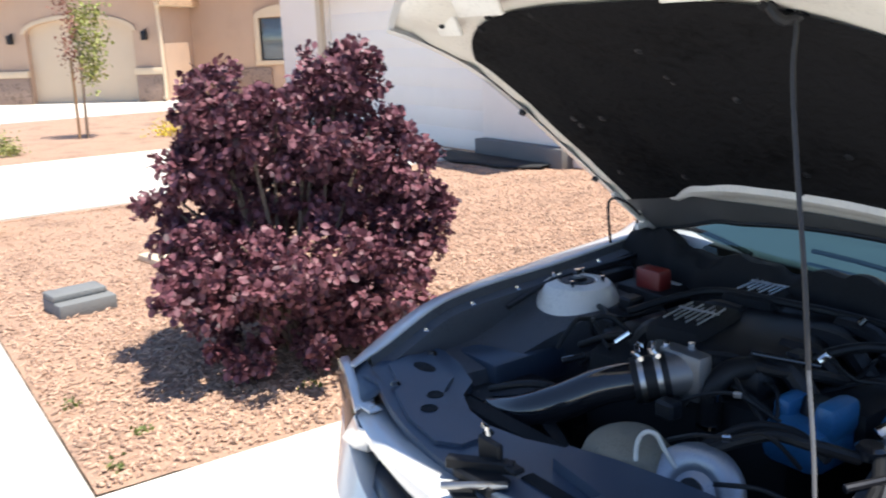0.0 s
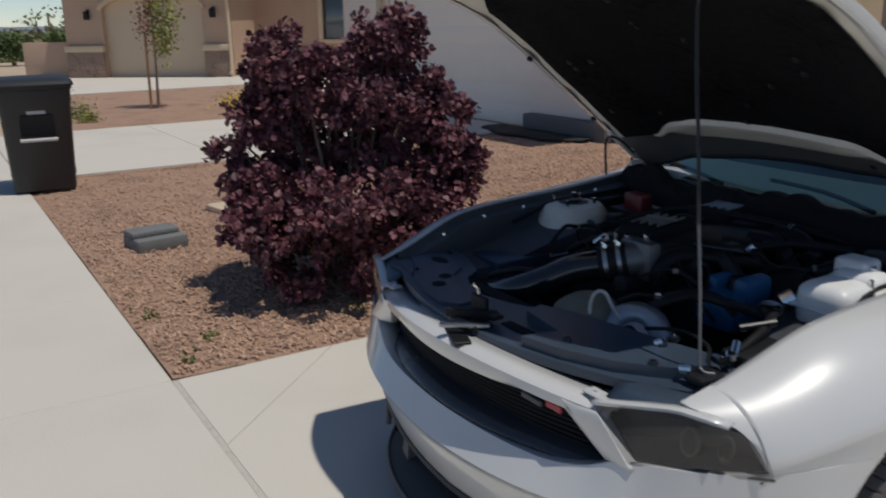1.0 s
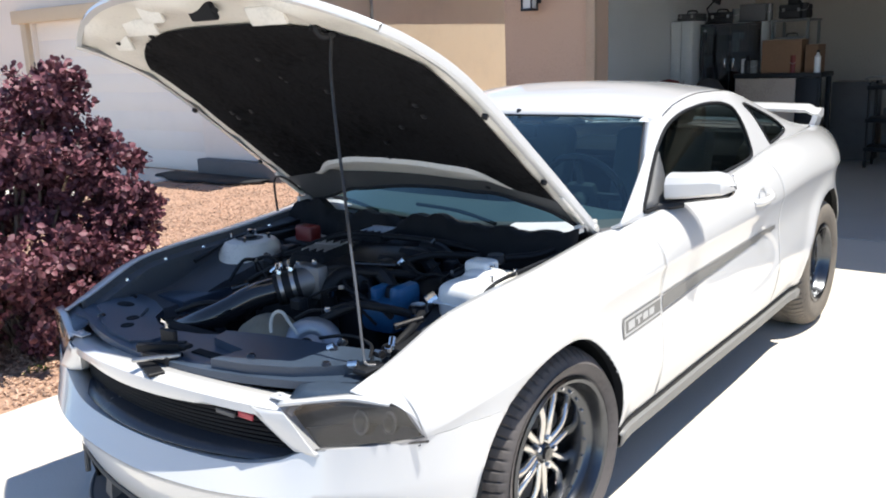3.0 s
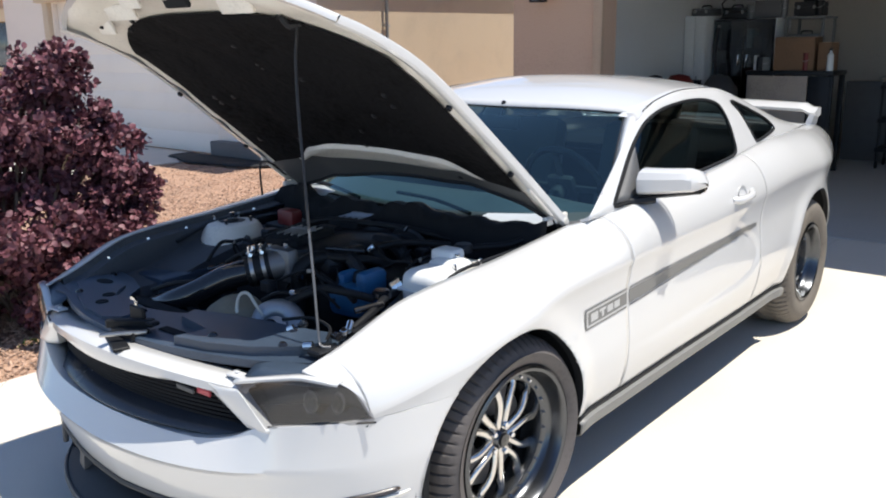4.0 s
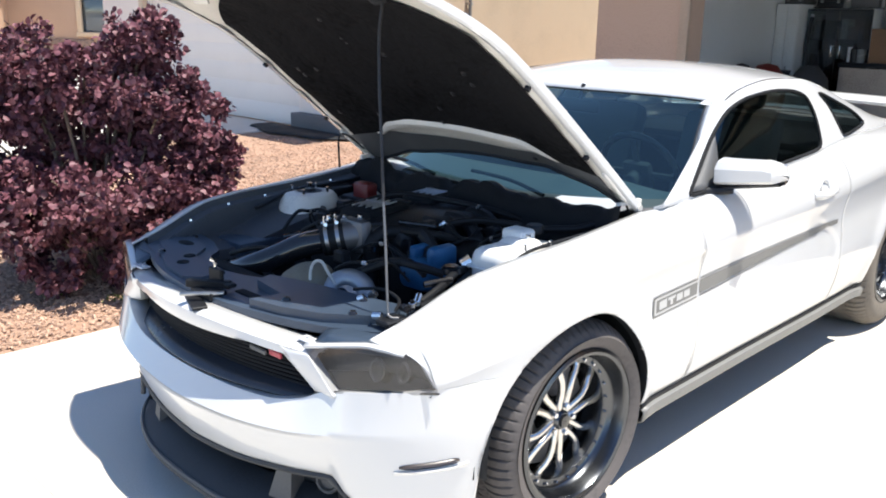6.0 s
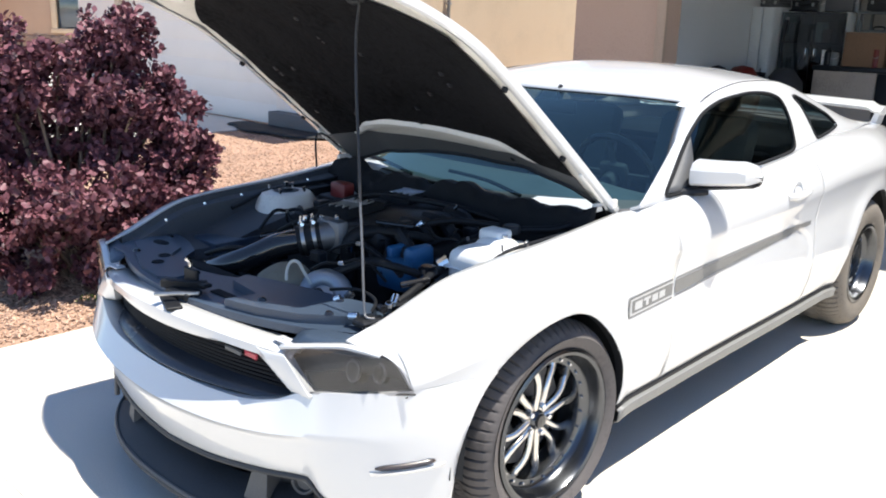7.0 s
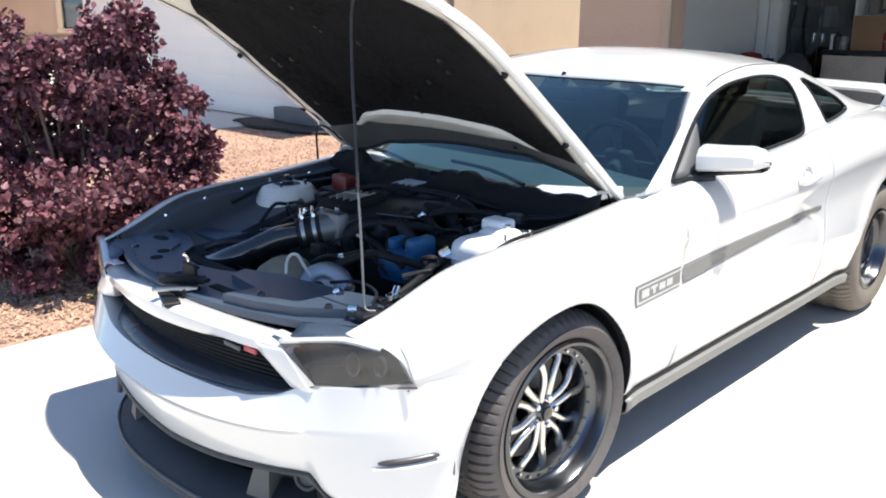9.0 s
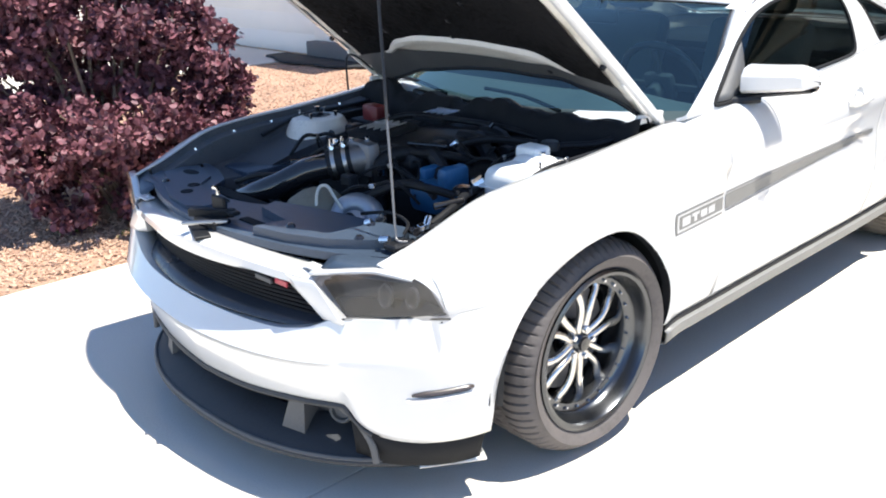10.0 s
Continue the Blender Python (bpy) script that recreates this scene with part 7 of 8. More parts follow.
# ---- engine bay ----
shelf = curve((-0.60, 0.690), (-0.30, 0.700), (-0.12, 0.750), (0.05, 0.792), (0.30, 0.798), (0.54, 0.81))
for s in (1, -1):
    rows = []
    for y in lin(-0.60, 0.53, 40):
        xi, zt = inner(y), top(y)
        rows.append([(s * (xi - 0.001), y, zt - 0.006), (s * (xi - 0.008), y, zt - 0.028), (s * (xi - 0.040), y, zt - 0.036), (s * (xi - 0.046), y, zt - 0.050), (s * (xi - 0.052), y, shelf(y) + 0.012), (s * (xi - 0.075), y, shelf(y)), (s * (0.50 + 0.02 * math.sin(9 * y) - 0.075 * math.exp(-((y - 0.075) / 0.16) ** 2)), y, shelf(y) - 0.012), (s * (0.485 - 0.07 * math.exp(-((y - 0.075) / 0.16) ** 2)), y, shelf(y) - 0.05), (s * 0.48, y, 0.42)])
    part("inner_fender", Geo().grid(rows, flip=s > 0), APRON, CAR, "inner fender apron, its shade put into a dark grey", 40)
    for k in range(6):
        y = -0.42 + 0.17 * k
        part("fender_bolt", Geo().lathe([(0.001, 0.009), (0.006, 0.008), (0.007, 0.002), (0.011, 0.0)], 8, Matrix.Translation((s * (inner(y) - 0.024), y, top(y) - 0.034))), CHROME, CAR)
    part("edge_seal", Geo().tube([(s * (inner(y) - 0.062), y, shelf(y) + 0.045) for y in lin(-0.15, 0.42, 14)], 0.009, 6, 1), BLACK, CAR, "black rubber edge strip")
    m = Matrix.Translation((s * 0.575, 0.075, 0.745))
    tower = part("strut_tower", Geo().lathe([(0.140, 0.0), (0.128, 0.035), (0.110, 0.075), (0.098, 0.088), (0.060, 0.094), (0.055, 0.090), (0.001, 0.090)], 32, m), PAINT_IN, CAR, "white strut tower")
    part("strut_mount", Geo().lathe([(0.001, 0.104), (0.022, 0.104), (0.030, 0.096), (0.052, 0.094)], 20, m), BLACK, tower)
    part("strut_nut", Geo().cyl(m @ Vector((0, 0, 0.10)), m @ Vector((0, 0, 0.128)), 0.012, 6), CHROME, tower)
    for k in range(4):
        a = 0.6 + k * math.pi / 2
        p = m @ Vector((0.075 * math.cos(a), 0.075 * math.sin(a), 0.092))
        part("strut_stud", Geo().cyl(p, p + Vector((0, 0, 0.02)), 0.0065, 6), CHROME, tower)
# dark pan below everything
part("bay_floor", Geo().box((0, -0.05, 0.40), (1.0, 1.1, 0.04)), BLACK_MATT, CAR, "dark engine bay floor")
part("radiator", Geo().box((0, -0.53, 0.55), (0.86, 0.05, 0.32), 0.005), BLACK_MATT, CAR, "black radiator")
fanm = Geo()
for cx in (-0.2, 0.2):
    fanm.lathe([(0.17, -0.44), (0.175, -0.47), (0.165, -0.48)], 28, Matrix.Translation((cx, 0, 0.54)) @ Matrix.Rotation(radians(90), 4, "X") @ Matrix.Translation((0, 0, 0.9)))
part("fan_shroud", fanm, BLACK, CAR)

# radiator cover panel with its recesses
front = [(x, face_y(x, 0.70) + 0.070) for x in lin(-0.52, 0.50, 21)]
rear = [(0.62, -0.60), (0.655, -0.50), (0.60, -0.40), (0.50, -0.40), (0.42, -0.435), (0.30, -0.455), (0.18, -0.480), (0.06, -0.515), (-0.06, -0.57), (-0.16, -0.590), (-0.25, -0.575), (-0.33, -0.535), (-0.38, -0.47), (-0.50, -0.42), (-0.60, -0.40), (-0.668, -0.40), (-0.66, -0.55), (-0.60, -0.66)]
cover = part("radiator_cover", Geo().prism(front + rear, 0.700, 0.722), COVER, CAR, "black plastic radiator cover", 30)
raised = [(-0.44, -0.66), (-0.30, -0.715), (-0.16, -0.735), (-0.11, -0.70), (-0.11, -0.64), (-0.26, -0.615), (-0.36, -0.57), (-0.42, -0.50), (-0.58, -0.455), (-0.62, -0.50), (-0.60, -0.58), (-0.50, -0.62)]
part("raised_field", Geo().prism(raised, 0.722, 0.731), COVER, cover, angle=30)
raised2 = [(0.22, -0.735), (0.34, -0.71), (0.46, -0.66), (0.56, -0.58), (0.59, -0.51), (0.55, -0.45), (0.44, -0.475), (0.30, -0.495), (0.16, -0.525), (0.06, -0.555), (0.08, -0.615), (0.24, -0.64)]
part("raised_field", Geo().prism(raised2, 0.722, 0.749), COVER, cover, angle=30)
part("slot", Geo().box((0.145, -0.672, 0.7235), (0.16, 0.034, 0.006), 0.004, seg=1), BLACK_MATT, cover, "dark slot in the cover")
for x, y in ((-0.355, -0.60), (-0.30, -0.655)):
    part("cover_hole", Geo().lathe([(0.001, 0.0325), (0.014, 0.0325), (0.019, 0.034), (0.021, 0.031)], 16, Matrix.Translation((x, y, 0.70))), BLACK_MATT, cover)
part("cover_hole", Geo().lathe([(0.001, 0.033), (0.024, 0.033), (0.027, 0.031)], 16, Matrix.Translation((-0.52, -0.52, 0.70)) @ Matrix.Diagonal((1.6, 0.8, 1, 1))), BLACK_MATT, cover)
for x, y, z in ((-0.13, -0.615, 0.722), (0.302, -0.665, 0.749), (0.452, -0.506, 0.749), (-0.60, -0.44, 0.722), (0.52, -0.60, 0.749), (-0.47, -0.64, 0.731)):
    part("push_pin", Geo().lathe([(0.001, 0.010), (0.008, 0.009), (0.013, 0.003), (0.014, 0.0)], 14, Matrix.Translation((x, y, z))), BLACK_GLOSS, cover)
# hood latch in its notch
latch = part("hood_latch", Geo().box((0.015, -0.745, 0.722), (0.12, 0.060, 0.026), 0.006, seg=1).box((0, 0, 0), (0.13, 0.045, 0.010), 0.002, Matrix.Translation((0.035, -0.800, 0.706)) @ Matrix.Rotation(radians(-20), 4, "Z"), 1).box((0, 0, 0), (0.14, 0.024, 0.024), 0.003, Matrix.Translation((0.0, -0.735, 0.742)) @ Matrix.Rotation(radians(38), 4, "Z"), 1), HOSE, CAR, "black hood latch")
part("latch_plate", Geo().box((-0.005, -0.705, 0.755), (0.07, 0.014, 0.060), 0.004, seg=1).box((0.05, -0.700, 0.745), (0.06, 0.03, 0.012), 0.004, seg=1), HOSE, latch)
part("latch_lever", Geo().box((0, 0, 0), (0.13, 0.018, 0.010), 0.003, Matrix.Translation((0.045, -0.785, 0.733)) @ Matrix.Rotation(radians(52), 4, "Z")), STEEL, latch, "bare metal latch lever")
part("latch_pin", Geo().tube([(-0.015, -0.70, 0.765), (-0.022, -0.70, 0.800), (-0.03, -0.71, 0.808)], 0.006, 6, 3), CHROME, latch)

# engine: valve covers, intake plenum, slotted covers
part("engine_block", Geo().box((0, 0.16, 0.60), (0.62, 0.66, 0.34), 0.05), BLACK_MATT, CAR, "dark engine block")
plen = part("intake_plenum", Geo().box((0.04, 0.12, 0.80), (0.34, 0.52, 0.10), 0.04), BLACK, CAR, "black intake plenum")
for k in range(8):
    sd = 1 if k % 2 else -1
    y = -0.06 + 0.11 * (k // 2)
    part("intake_runner", Geo().tube([(0.04 + sd * 0.10, y, 0.84), (0.04 + sd * 0.19, y, 0.835), (0.04 + sd * 0.25, y, 0.77)], 0.026, 10, 4), BLACK, plen)
for cx, cy, ang in ((-0.075, -0.005, 12), (-0.10, 0.32, 8)):
    mm = Matrix.Translation((cx, cy, 0.845)) @ Matrix.Rotation(radians(ang), 4, "Z")
    cov = part("coil_cover", Geo().box((0, 0, 0), (0.15, 0.24, 0.06), 0.022, mm), BLACK_MATT, CAR, "black slotted engine cover")
    for k in range(7):
        part("cover_rib", Geo().box((-0.045 + 0.015 * k, 0.0, 0.0335), (0.004, 0.15 - 0.05 * (k % 2), 0.006), 0.0015, mm, seg=1), ALU, cov, "bright rib")
    part("cover_bar", Geo().box((0, 0.02, 0.0345), (0.11, 0.006, 0.006), 0.0015, mm, seg=1), ALU, cov)
part("valve_cover", Geo().box((-0.27, 0.18, 0.74), (0.15, 0.52, 0.10), 0.035, Matrix.Rotation(0.0, 4, "Y")), BLACK, CAR, "black valve cover")
part("valve_cover", Geo().box((0.33, 0.20, 0.74), (0.15, 0.50, 0.10), 0.035), BLACK, CAR, "black valve cover")
# intake pipe to the throttle
part("intake_pipe", Geo().tube([(-0.30, -0.46, 0.665), (-0.20, -0.455, 0.70), (-0.12, -0.41, 0.74), (-0.05, -0.345, 0.785), (0.015, -0.275, 0.805)], lambda t: 0.044 - 0.002 * t, 18, 8), BLACK_GLOSS, CAR, "gloss black intake pipe")
pd = Vector((0.065, 0.07, 0.02)).normalized()
cp = Vector((0.005, -0.288, 0.803))
for k, off in enumerate((0.0, 0.038)):
    c0 = cp + pd * off
    cl = part("hose_clamp", Geo().tube([c0 + pd * 0.0, c0 + pd * 0.012], 0.054, 24, 1), STEEL, CAR, "shiny hose clamp")
    part("clamp_screw", Geo().cyl(c0 + Vector((-0.03, 0.01, 0.05)), c0 + Vector((0.02, -0.02, 0.06)), 0.007, 8).cyl(c0 + Vector((-0.012, 0.0, 0.054)), c0 + Vector((-0.012, 0, 0.082)), 0.005, 8), CHROME, cl)
part("hose_coupler", Geo().tube([cp - pd * 0.015, cp + pd * 0.065], 0.0515, 22, 1), HOSE, CAR, "black rubber coupler")
thr = part("throttle_body", Geo().tube([cp + pd * 0.06, cp + pd * 0.135], 0.050, 20, 1).box(tuple(cp + pd * 0.10), (0.12, 0.05, 0.11), 0.014, None), ALU_DARK, CAR, "grey throttle body")
for a, b in (((0.03, -0.23, 0.85), (0.03, -0.23, 0.885)), ((0.075, -0.20, 0.85), (0.075, -0.20, 0.89)), ((-0.02, -0.26, 0.855), (-0.02, -0.26, 0.88))):
    part("fitting", Geo().cyl(a, b, 0.008, 8), CHROME, thr)
# second clamp with its riser hose
part("riser_hose", Geo().tube([(0.13, -0.20, 0.66), (0.132, -0.203, 0.76), (0.135, -0.205, 0.80), (0.15, -0.16, 0.835), (0.17, -0.08, 0.83)], 0.026, 14, 6), HOSE, CAR, "black riser hose")
part("hose_clamp", Geo().tube([(0.132, -0.203, 0.782), (0.134, -0.204, 0.800)], 0.0285, 20, 1), CHROME, CAR, "shiny hose clamp")
part("hose_clamp", Geo().tube([(0.13, -0.201, 0.715), (0.131, -0.202, 0.725)], 0.0285, 20, 1), CHROME, CAR, "shiny hose clamp")
# blower: tan dome and cast housing with a white hose
dome = part("filter_dome", Geo().lathe([(0.001, 0.075), (0.045, 0.07), (0.080, 0.050), (0.098, 0.015), (0.10, -0.03), (0.09, -0.06)], 28, Matrix.Translation((0.125, -0.455, 0.700)) @ Matrix.Rotation(radians(12), 4, "X")), BEIGE, CAR, "dusty tan filter dome")
vm = Matrix.Translation((0.275, -0.425, 0.690)) @ Matrix.Rotation(radians(50), 4, "X") @ Matrix.Rotation(radians(18), 4, "Y")
vol = Geo()
rows = []
for k in range(33):
    a = 2 * math.pi * k / 32
    rr = 0.030 + 0.010 * k / 32
    rows.append([((0.068 + rr * math.cos(b)) * math.cos(a), (0.068 + rr * math.cos(b)) * math.sin(a), rr * math.sin(b)) for b in lin(0, 2 * math.pi * 13 / 14, 14)])
vol.grid(rows, closed=True, m=vm)
blower = part("blower_housing", vol, ALU_DULL, CAR, "cast aluminium blower housing")
part("blower_face", Geo().lathe([(0.001, 0.022), (0.035, 0.022), (0.05, 0.012), (0.06, -0.02)], 24, vm), ALU_DULL, blower)
part("blower_hub", Geo().cyl(vm @ Vector((0, 0, 0.02)), vm @ Vector((0, 0, 0.05)), 0.022, 16), BLACK, blower)
part("blower_marking", Geo().box((0.0, -0.092, 0.036), (0.05, 0.012, 0.003), 0.001, vm, seg=1), TANK, blower, "pale marking")
part("breather_hose", Geo().tube([(0.195, -0.50, 0.70), (0.183, -0.49, 0.77), (0.192, -0.48, 0.803), (0.212, -0.468, 0.805), (0.222, -0.455, 0.775), (0.24, -0.44, 0.735)], 0.0048, 10, 8), MILKY, CAR, "milky looped breather hose")
# blue boxes
bb = part("blue_canister", Geo().box((0.315, -0.115, 0.725), (0.14, 0.15, 0.10), 0.03).box((0.268, -0.10, 0.775), (0.045, 0.10, 0.07), 0.018).box((0.365, -0.10, 0.785), (0.05, 0.11, 0.08), 0.02), BLUE, CAR, "blue plastic canister with a dark notch")
part("canister_cap", Geo().lathe([(0.001, 0.03), (0.026, 0.03), (0.031, 0.02), (0.035, 0.0)], 20, Matrix.Translation((0.312, -0.085, 0.775))), BLACK, bb)
part("blue_cover", Geo().box((0.37, 0.08, 0.735), (0.12, 0.17, 0.06), 0.025), BLUE, CAR, "blue plastic cover")
# coolant tank beside the left fender
tk = part("coolant_tank", Geo().box((0.560, 0.000, 0.785), (0.150, 0.215, 0.125), 0.038, seg=4), TANK, CAR, "milky white coolant tank")
part("tank_bulge", Geo().box((0.565, 0.055, 0.812), (0.14, 0.11, 0.10), 0.036, seg=4), TANK, tk)
part("tank_step", Geo().box((0.530, 0.085, 0.845), (0.090, 0.075, 0.075), 0.014, seg=3), TANK, tk)
part("tank_seam", Geo().box((0.560, 0.000, 0.785), (0.157, 0.222, 0.008), 0.003, seg=1), TANK, tk)
part("tank_cap", Geo().lathe([(0.001, 0.028), (0.026, 0.028), (0.031, 0.02), (0.031, 0.0)], 20, Matrix.Translation((0.52, 0.18, 0.85))), BLACK, tk, "black ribbed cap")
# battery with red cover, fuse boxes
bt = part("battery", Geo().box((-0.46, 0.34, 0.745), (0.19, 0.25, 0.13), 0.012), BLACK, CAR, "black battery")
part("terminal_cover", Geo().box((-0.445, 0.262, 0.80), (0.095, 0.06, 0.14), 0.012), RED, bt, "red terminal cover")
part("battery_label", Geo().box((-0.44, 0.37, 0.8115), (0.08, 0.10, 0.003), 0.001, seg=1), TANK, bt)
part("fuse_box", Geo().box((-0.56, -0.20, 0.655), (0.20, 0.27, 0.10), 0.015), COVER, CAR, "flat-topped black fuse box")
part("fuse_box", Geo().box((-0.63, 0.27, 0.80), (0.09, 0.13, 0.06), 0.012), BLACK, CAR, "small black relay box")
part("air_box", Geo().box((-0.44, -0.30, 0.57), (0.28, 0.24, 0.16), 0.03), BLACK, CAR, "black air box")
# cowl with scalloped front
cw = Geo()
rows = []
for x in lin(-0.69, 0.69, 70):
    wob = 0.020 * math.sin(x * 21) + 0.014 * math.sin(x * 47 + 1) + 0.016 * (abs(math.sin(x * 9)) > 0.8)
    lump = 0.018 * max(0.0, math.sin(x * 8.5 + 0.6)) ** 0.5
    fore = 0.055 * max(0.0, 1 - (x / 0.62) ** 4)
    rows.append([(x, 0.38 + 0.5 * wob - fore, 0.78), (x, 0.40 + wob * 0.5 - fore, 0.884 + 0.4 * wob), (x, 0.425 - fore, 0.908 + 0.6 * wob + lump), (x, 0.465 - fore, 0.910 + 0.4 * wob + lump), (x, 0.50 - fore, 0.872)])
part("cowl_cover", cw.grid(rows, flip=True), BLACK_MATT, CAR, "black scalloped cowl cover", 50)
# panels added for the bright strip at the windscreen foot
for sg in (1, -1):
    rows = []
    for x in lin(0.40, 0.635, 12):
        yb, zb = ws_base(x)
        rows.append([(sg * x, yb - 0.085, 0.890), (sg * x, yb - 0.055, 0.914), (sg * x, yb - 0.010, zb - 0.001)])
    part("cowl_panel", Geo().grid(rows, flip=sg > 0), COWL, CAR, "cowl panel below the windscreen, pale to give a bright strip", 50)
for x0, sg in ((0.30, 1), (-0.28, 1)):
    part("wiper", Geo().tube([(x0, 0.50, 0.90), (x0 - 0.2, 0.44 + 0.1, 0.925), (x0 - 0.42, 0.46 + 0.1, 0.93)], 0.008, 6, 3), BLACK, CAR, "black wiper arm")
# hoses, loom and small shiny fittings
HOSES = [([(0.04, -0.12, 0.83), (0.12, -0.11, 0.845), (0.20, -0.10, 0.84), (0.27, -0.03, 0.83), (0.30, 0.05, 0.80)], 0.014), ([(0.26, -0.38, 0.76), (0.34, -0.30, 0.80), (0.42, -0.27, 0.80), (0.47, -0.20, 0.77)], 0.013), ([(0.20, -0.36, 0.72), (0.27, -0.27, 0.78), (0.36, -0.24, 0.795), (0.44, -0.25, 0.77)], 0.010), ([(-0.32, -0.46, 0.72), (-0.22, -0.42, 0.755), (-0.14, -0.34, 0.74), (-0.16, -0.24, 0.70)], 0.009), ([(-0.36, -0.12, 0.74), (-0.26, -0.10, 0.79), (-0.16, -0.02, 0.80), (-0.14, 0.1, 0.80)], 0.010), ([(-0.35, 0.05, 0.80), (-0.20, 0.20, 0.865), (0.0, 0.25, 0.87), (0.2, 0.3, 0.86), (0.35, 0.36, 0.83)], 0.011), ([(0.58, -0.40, 0.75), (0.55, -0.28, 0.77), (0.50, -0.18, 0.775), (0.47, -0.10, 0.77)], 0.012), ([(0.42, 0.10, 0.80), (0.48, 0.24, 0.84), (0.58, 0.34, 0.85), (0.62, 0.44, 0.87)], 0.012), ([(-0.40, 0.45, 0.84), (-0.1, 0.43, 0.865), (0.25, 0.44, 0.86), (0.5, 0.40, 0.85)], 0.014), ([(0.22, 0.02, 0.84), (0.28, 0.14, 0.855), (0.40, 0.26, 0.84)], 0.012), ([(-0.46, 0.05, 0.79), (-0.38, 0.0, 0.80), (-0.30, -0.06, 0.77), (-0.30, -0.18, 0.72)], 0.009), ([(0.33, -0.44, 0.74), (0.42, -0.41, 0.755), (0.52, -0.43, 0.752), (0.58, -0.50, 0.745)], 0.005)]
for pts, r in HOSES:
    part("hose", Geo().tube(pts, r, 10, 6), HOSE, CAR, "black engine hose")
for a, b, r in (((0.16, -0.10, 0.865), (0.30, -0.06, 0.868), 0.006), ((0.455, -0.10, 0.775), (0.475, -0.075, 0.795), 0.022), ((0.52, -0.33, 0.775), (0.56, -0.25, 0.785), 0.009), ((0.595, -0.43, 0.757), (0.575, -0.40, 0.772), 0.010), ((0.565, -0.455, 0.745), (0.60, -0.47, 0.752), 0.012), ((0.44, -0.47, 0.748), (0.455, -0.46, 0.765), 0.012), ((-0.20, -0.15, 0.80), (-0.17, -0.13, 0.83), 0.008), ((-0.27, -0.27, 0.76), (-0.24, -0.22, 0.77), 0.009), ((0.26, 0.0, 0.85), (0.275, 0.01, 0.868), 0.01), ((0.22, 0.22, 0.875), (0.23, 0.23, 0.89), 0.009)):
    part("metal_fitting", Geo().cyl(a, b, r, 10), BLACK_GLOSS if r in (0.009, 0.006, 0.012) else CHROME, CAR, "shiny fitting")
part("oil_cap", Geo().lathe([(0.001, 0.024), (0.022, 0.024), (0.03, 0.018), (0.032, 0.0)], 18, Matrix.Translation((0.480, -0.175, 0.772))), BLACK_GLOSS, CAR, "gloss black filler cap")
part("rod_bracket", Geo().box((0.618, -0.545, 0.740), (0.05, 0.075, 0.016), 0.004, seg=1), BLACK, CAR, "small black bracket of the prop rod")
for p, q, r in (((0.575, -0.425, 0.752), (0.605, -0.455, 0.748), 0.0085), ((0.625, -0.475, 0.768), (0.628, -0.478, 0.782), 0.010), ((0.575, -0.575, 0.752), (0.60, -0.565, 0.756), 0.011), ((0.440, -0.515, 0.752), (0.455, -0.505, 0.760), 0.010)):
    part("bright_bolt", Geo().cyl(p, q, r, 10), CHROME, CAR, "bright bolt")
part("loom_box", Geo().box((0.585, -0.34, 0.725), (0.09, 0.16, 0.06), 0.015), BLACK, CAR, "black wiring box")
# thin wiring and small clips among the hoses
rng = random.Random(21)
for k in range(22):
    x0, y0 = rng.uniform(-0.30, 0.44), rng.uniform(-0.34, 0.30)
    z0 = 0.80 + 0.05 * (y0 + 0.3)
    pts, a = [], rng.uniform(0, 6.28)
    for j in range(5):
        pts.append((x0, y0, z0 + rng.uniform(-0.03, 0.02) - (0.05 if j in (0, 4) else 0)))
        a += rng.uniform(-0.7, 0.7)
        x0, y0 = min(0.45, max(-0.33, x0 + 0.07 * math.cos(a))), min(0.38, max(-0.40, y0 + 0.07 * math.sin(a)))
    wire = part("wire", Geo().tube(pts, rng.uniform(0.0035, 0.007), 6, 5), HOSE, CAR, "thin black wiring loom")
    p = Vector(pts[2])
    if k % 2:
        part("clip", Geo().box((0, 0, 0), (0.018, 0.012, 0.014), 0.003, Matrix.Translation(p) @ Matrix.Rotation(a, 4, "Z"), 1), (STEEL, CHROME, FIN_GREY)[k % 3], wire)
for x, y, z, sx, sy, sz in ((-0.20, 0.20, 0.79, 0.05, 0.07, 0.03), (0.22, -0.02, 0.855, 0.04, 0.05, 0.025), (0.30, 0.22, 0.80, 0.05, 0.04, 0.04), (-0.34, -0.02, 0.78, 0.06, 0.05, 0.05), (0.10, -0.30, 0.77, 0.05, 0.04, 0.04), (-0.40, 0.12, 0.80, 0.05, 0.06, 0.04)):
    part("connector", Geo().box((x, y, z), (sx, sy, sz), 0.006, seg=1), BLACK, CAR, "small black connector block")

# ---- pieces of the pavement, mulch chips and single leaves ----
def slab(parent, x0, x1, y0, y1, z=0.0, name="slab"):
    part(name, Geo().box(((x0 + x1) / 2, (y0 + y1) / 2, z - 0.06), (x1 - x0 - 0.008, y1 - y0 - 0.008, 0.12), 0.003, seg=1), CONCRETE, parent, angle=25)


drive = thing("driveway", I4, "pale concrete driveway in slabs", "driveway", kind="structure")
part("joint_bed", Geo().box((1.6, 1.9, -0.068), (6.76, 6.06, 0.13)), JOINT, drive)
xs = [-1.78, 0.45, 4.95]
ysl = [-1.115, 4.92]
for a, b in zip(xs, xs[1:]):
    for c, d in zip(ysl, ysl[1:]):
        if a < -1:
            continue
        slab(drive, a, b, c, d)
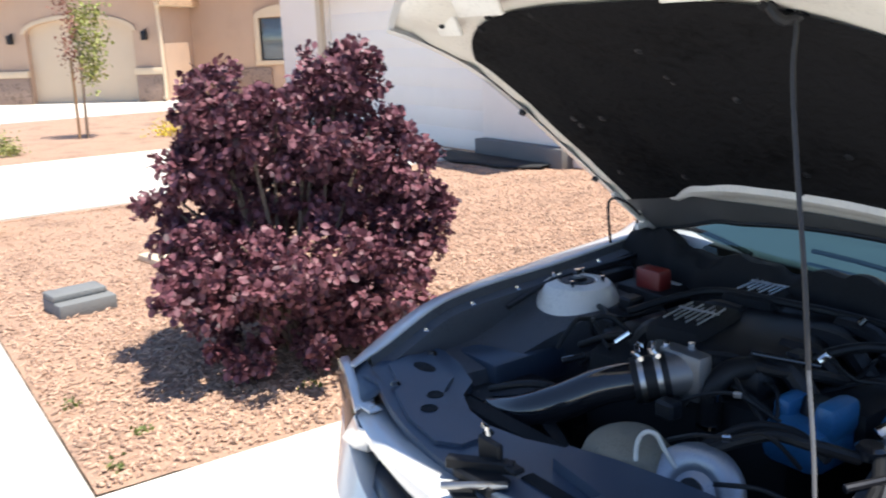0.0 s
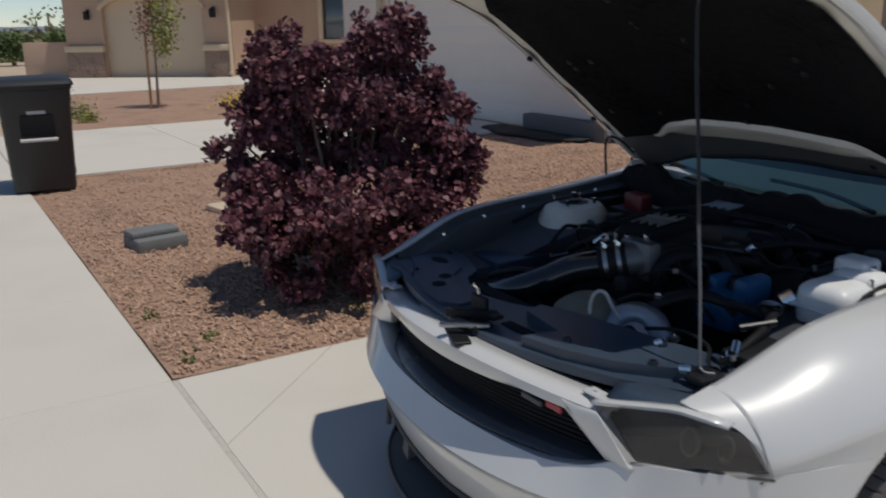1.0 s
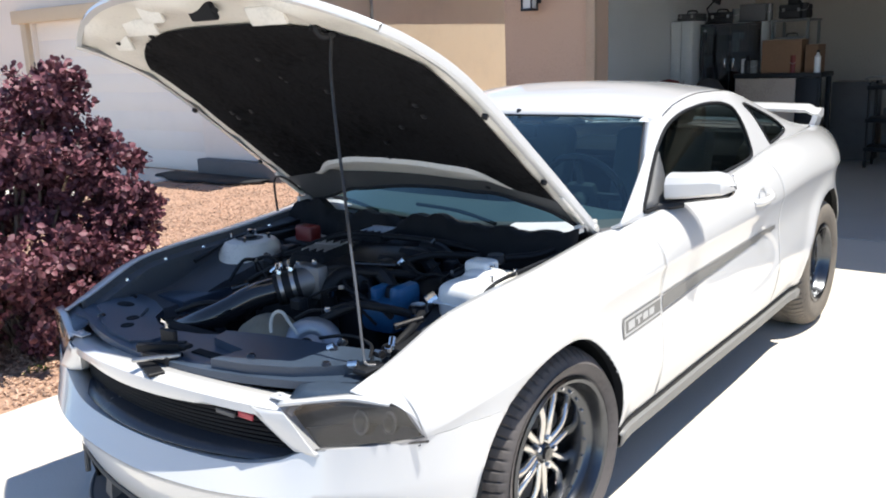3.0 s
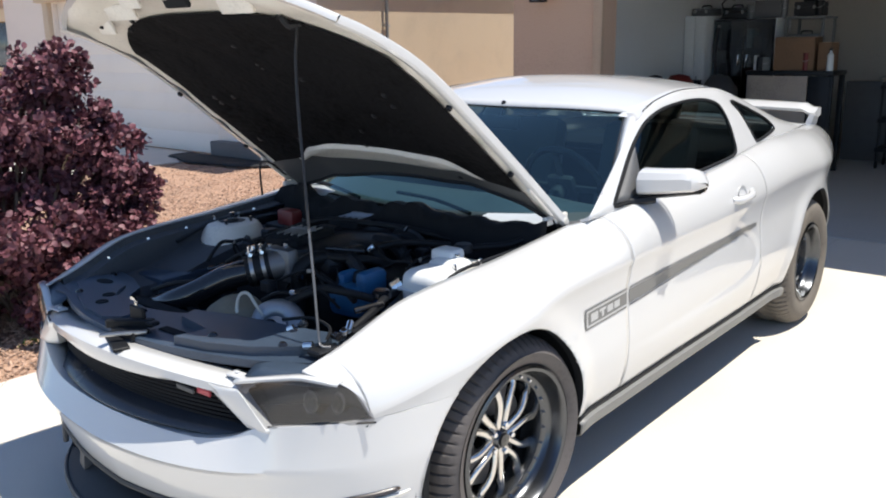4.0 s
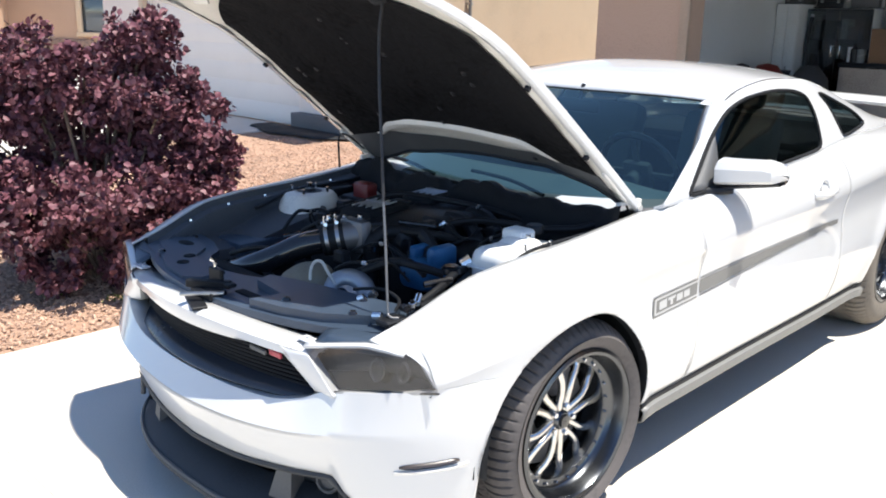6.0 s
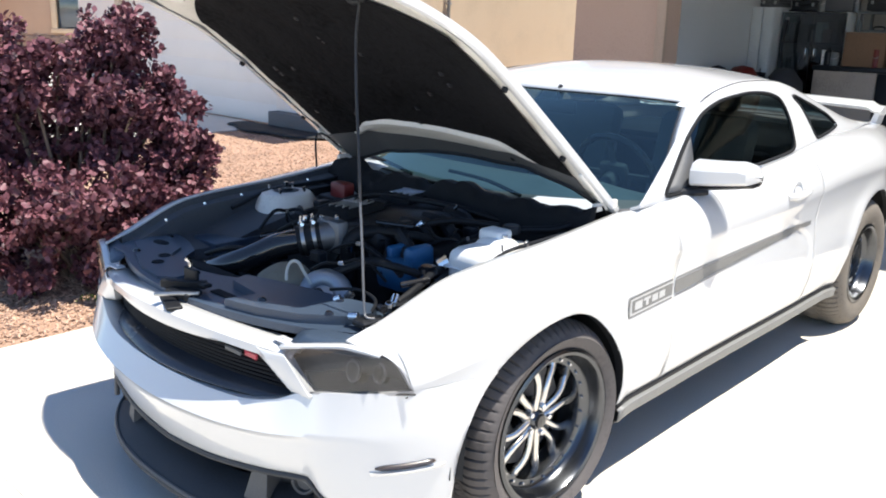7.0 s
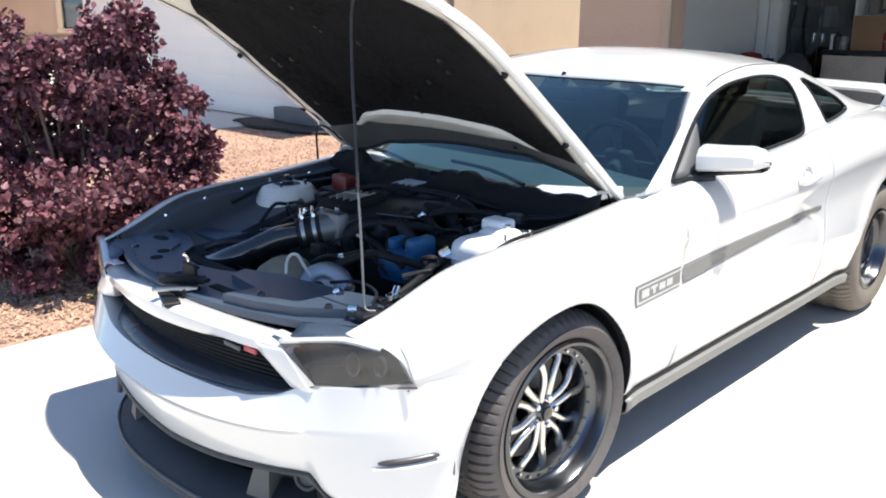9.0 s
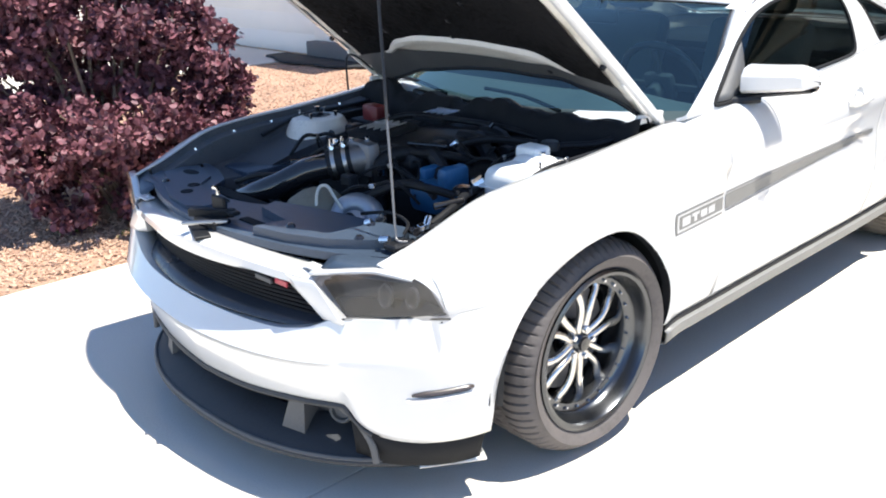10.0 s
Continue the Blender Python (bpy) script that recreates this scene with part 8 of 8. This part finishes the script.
# corner slab cut by a diagonal joint
for outline in ([(-1.774, -1.109), (-1.075, -1.109), (-1.774, -0.385)], [(-1.064, -1.111), (0.446, -1.111), (0.446, 4.916), (-1.776, 4.916), (-1.776, -0.374)]):
    part("slab", Geo().prism(outline, -0.12, 0.0), CONCRETE, drive, angle=25)
walkway = thing("pavement", I4, "pale concrete sidewalk along the street", "pavement", kind="structure")
part("joint_bed", Geo().box((-2.0, -1.94, -0.069), (24, 1.62, 0.13)), JOINT, walkway)
edges = [-13.9, -12.3, -10.7, -9.1, -7.5, -6.05, -4.62, -3.2, -1.78, -0.3, 1.25, 2.8, 4.35, 5.9, 7.5, 9.0]
for a, b in zip(edges, edges[1:]):
    slab(walkway, a, b, -2.74, -1.13)
nd = thing("neighbour_driveway", I4, "pale concrete driveway of the next house", "driveway", kind="structure")
part("joint_bed", Geo().box((-9.73, 2.02, -0.08), (4.1, 6.3, 0.13)), JOINT, nd)
for a, b in zip((-11.76, -9.73), (-9.73, -7.68)):
    for c, d in zip((-1.12, 1.0, 3.1), (1.0, 3.1, 5.2)):
        slab(nd, a, b, c, d)
apron = thing("apron", I4, "pale concrete apron before the tan house", "pavement", kind="structure")
part("slab", Geo().prism([(-19.05, -0.6), (-19.05, 5.1), (-12.0, 5.15), (-12.0, 12), (-20.5, 9.5), (-27.5, 1.6), (-29, -2.5), (-19.5, -2.7), (-13.92, -1.6), (-13.92, -0.62)], -0.1, -0.004), CONCRETE, apron, angle=25)

rng = random.Random(17)
chips = Geo()
cv, cf = [], []
count = 0
while count < 36000:
    d = abs(rng.gauss(0, 1))
    x, y = -1.83 - min(5.7, abs(rng.gauss(0, 2.4))), rng.uniform(-1.1, 6.5)
    if x < -7.6:
        continue
    count += 1
    L, W, T = rng.uniform(0.006, 0.021), rng.uniform(0.004, 0.010), rng.uniform(0.002, 0.005)
    a, tl = rng.uniform(0, 6.28), rng.uniform(-0.5, 0.5)
    ca, sa = math.cos(a), math.sin(a)
    z0 = -0.008 + 0.014 * noise.noise(Vector((x * 1.3, y * 1.3, 2))) + rng.uniform(0, 0.008)
    k = len(cv)
    for u, w, h in ((-L, -W, -T), (L, -W * 0.6, -T), (L * 0.9, W, -T), (-L, W * 0.8, -T), (-L * 0.8, -W * 0.6, T), (L * 0.8, -W * 0.5, T), (L * 0.7, W * 0.7, T), (-L * 0.8, W * 0.6, T)):
        cv.append((x + u * ca - w * sa, y + u * sa + w * ca, z0 + h + u * tl))
    cf += [(k + 4, k + 5, k + 6, k + 7), (k, k + 1, k + 5, k + 4), (k + 1, k + 2, k + 6, k + 5), (k + 2, k + 3, k + 7, k + 6), (k + 3, k, k + 4, k + 7)]
chips.v, chips.f = cv, cf
tagged(part("mulch_chips", chips, CHIP, None, "loose brown bark chips covering the bed", 20), category="mulch", kind="stuff")

one = leaves([(Vector((0, 0, 0)), Vector((0, 0, 1)))], 0.052, random.Random(1)).mesh("leaf", LEAF_PLUM_ONE, 80)
for p, d in BUSH_SINGLE:
    lf = new("leaf", one)
    lf.parent = BUSH
    lf.matrix_basis = Matrix.Translation(p) @ Euler((rng.uniform(0, 6.28), rng.uniform(0, 6.28), rng.uniform(0, 6.28))).to_matrix().to_4x4() @ Matrix.Scale(rng.uniform(0.7, 1.2), 4)
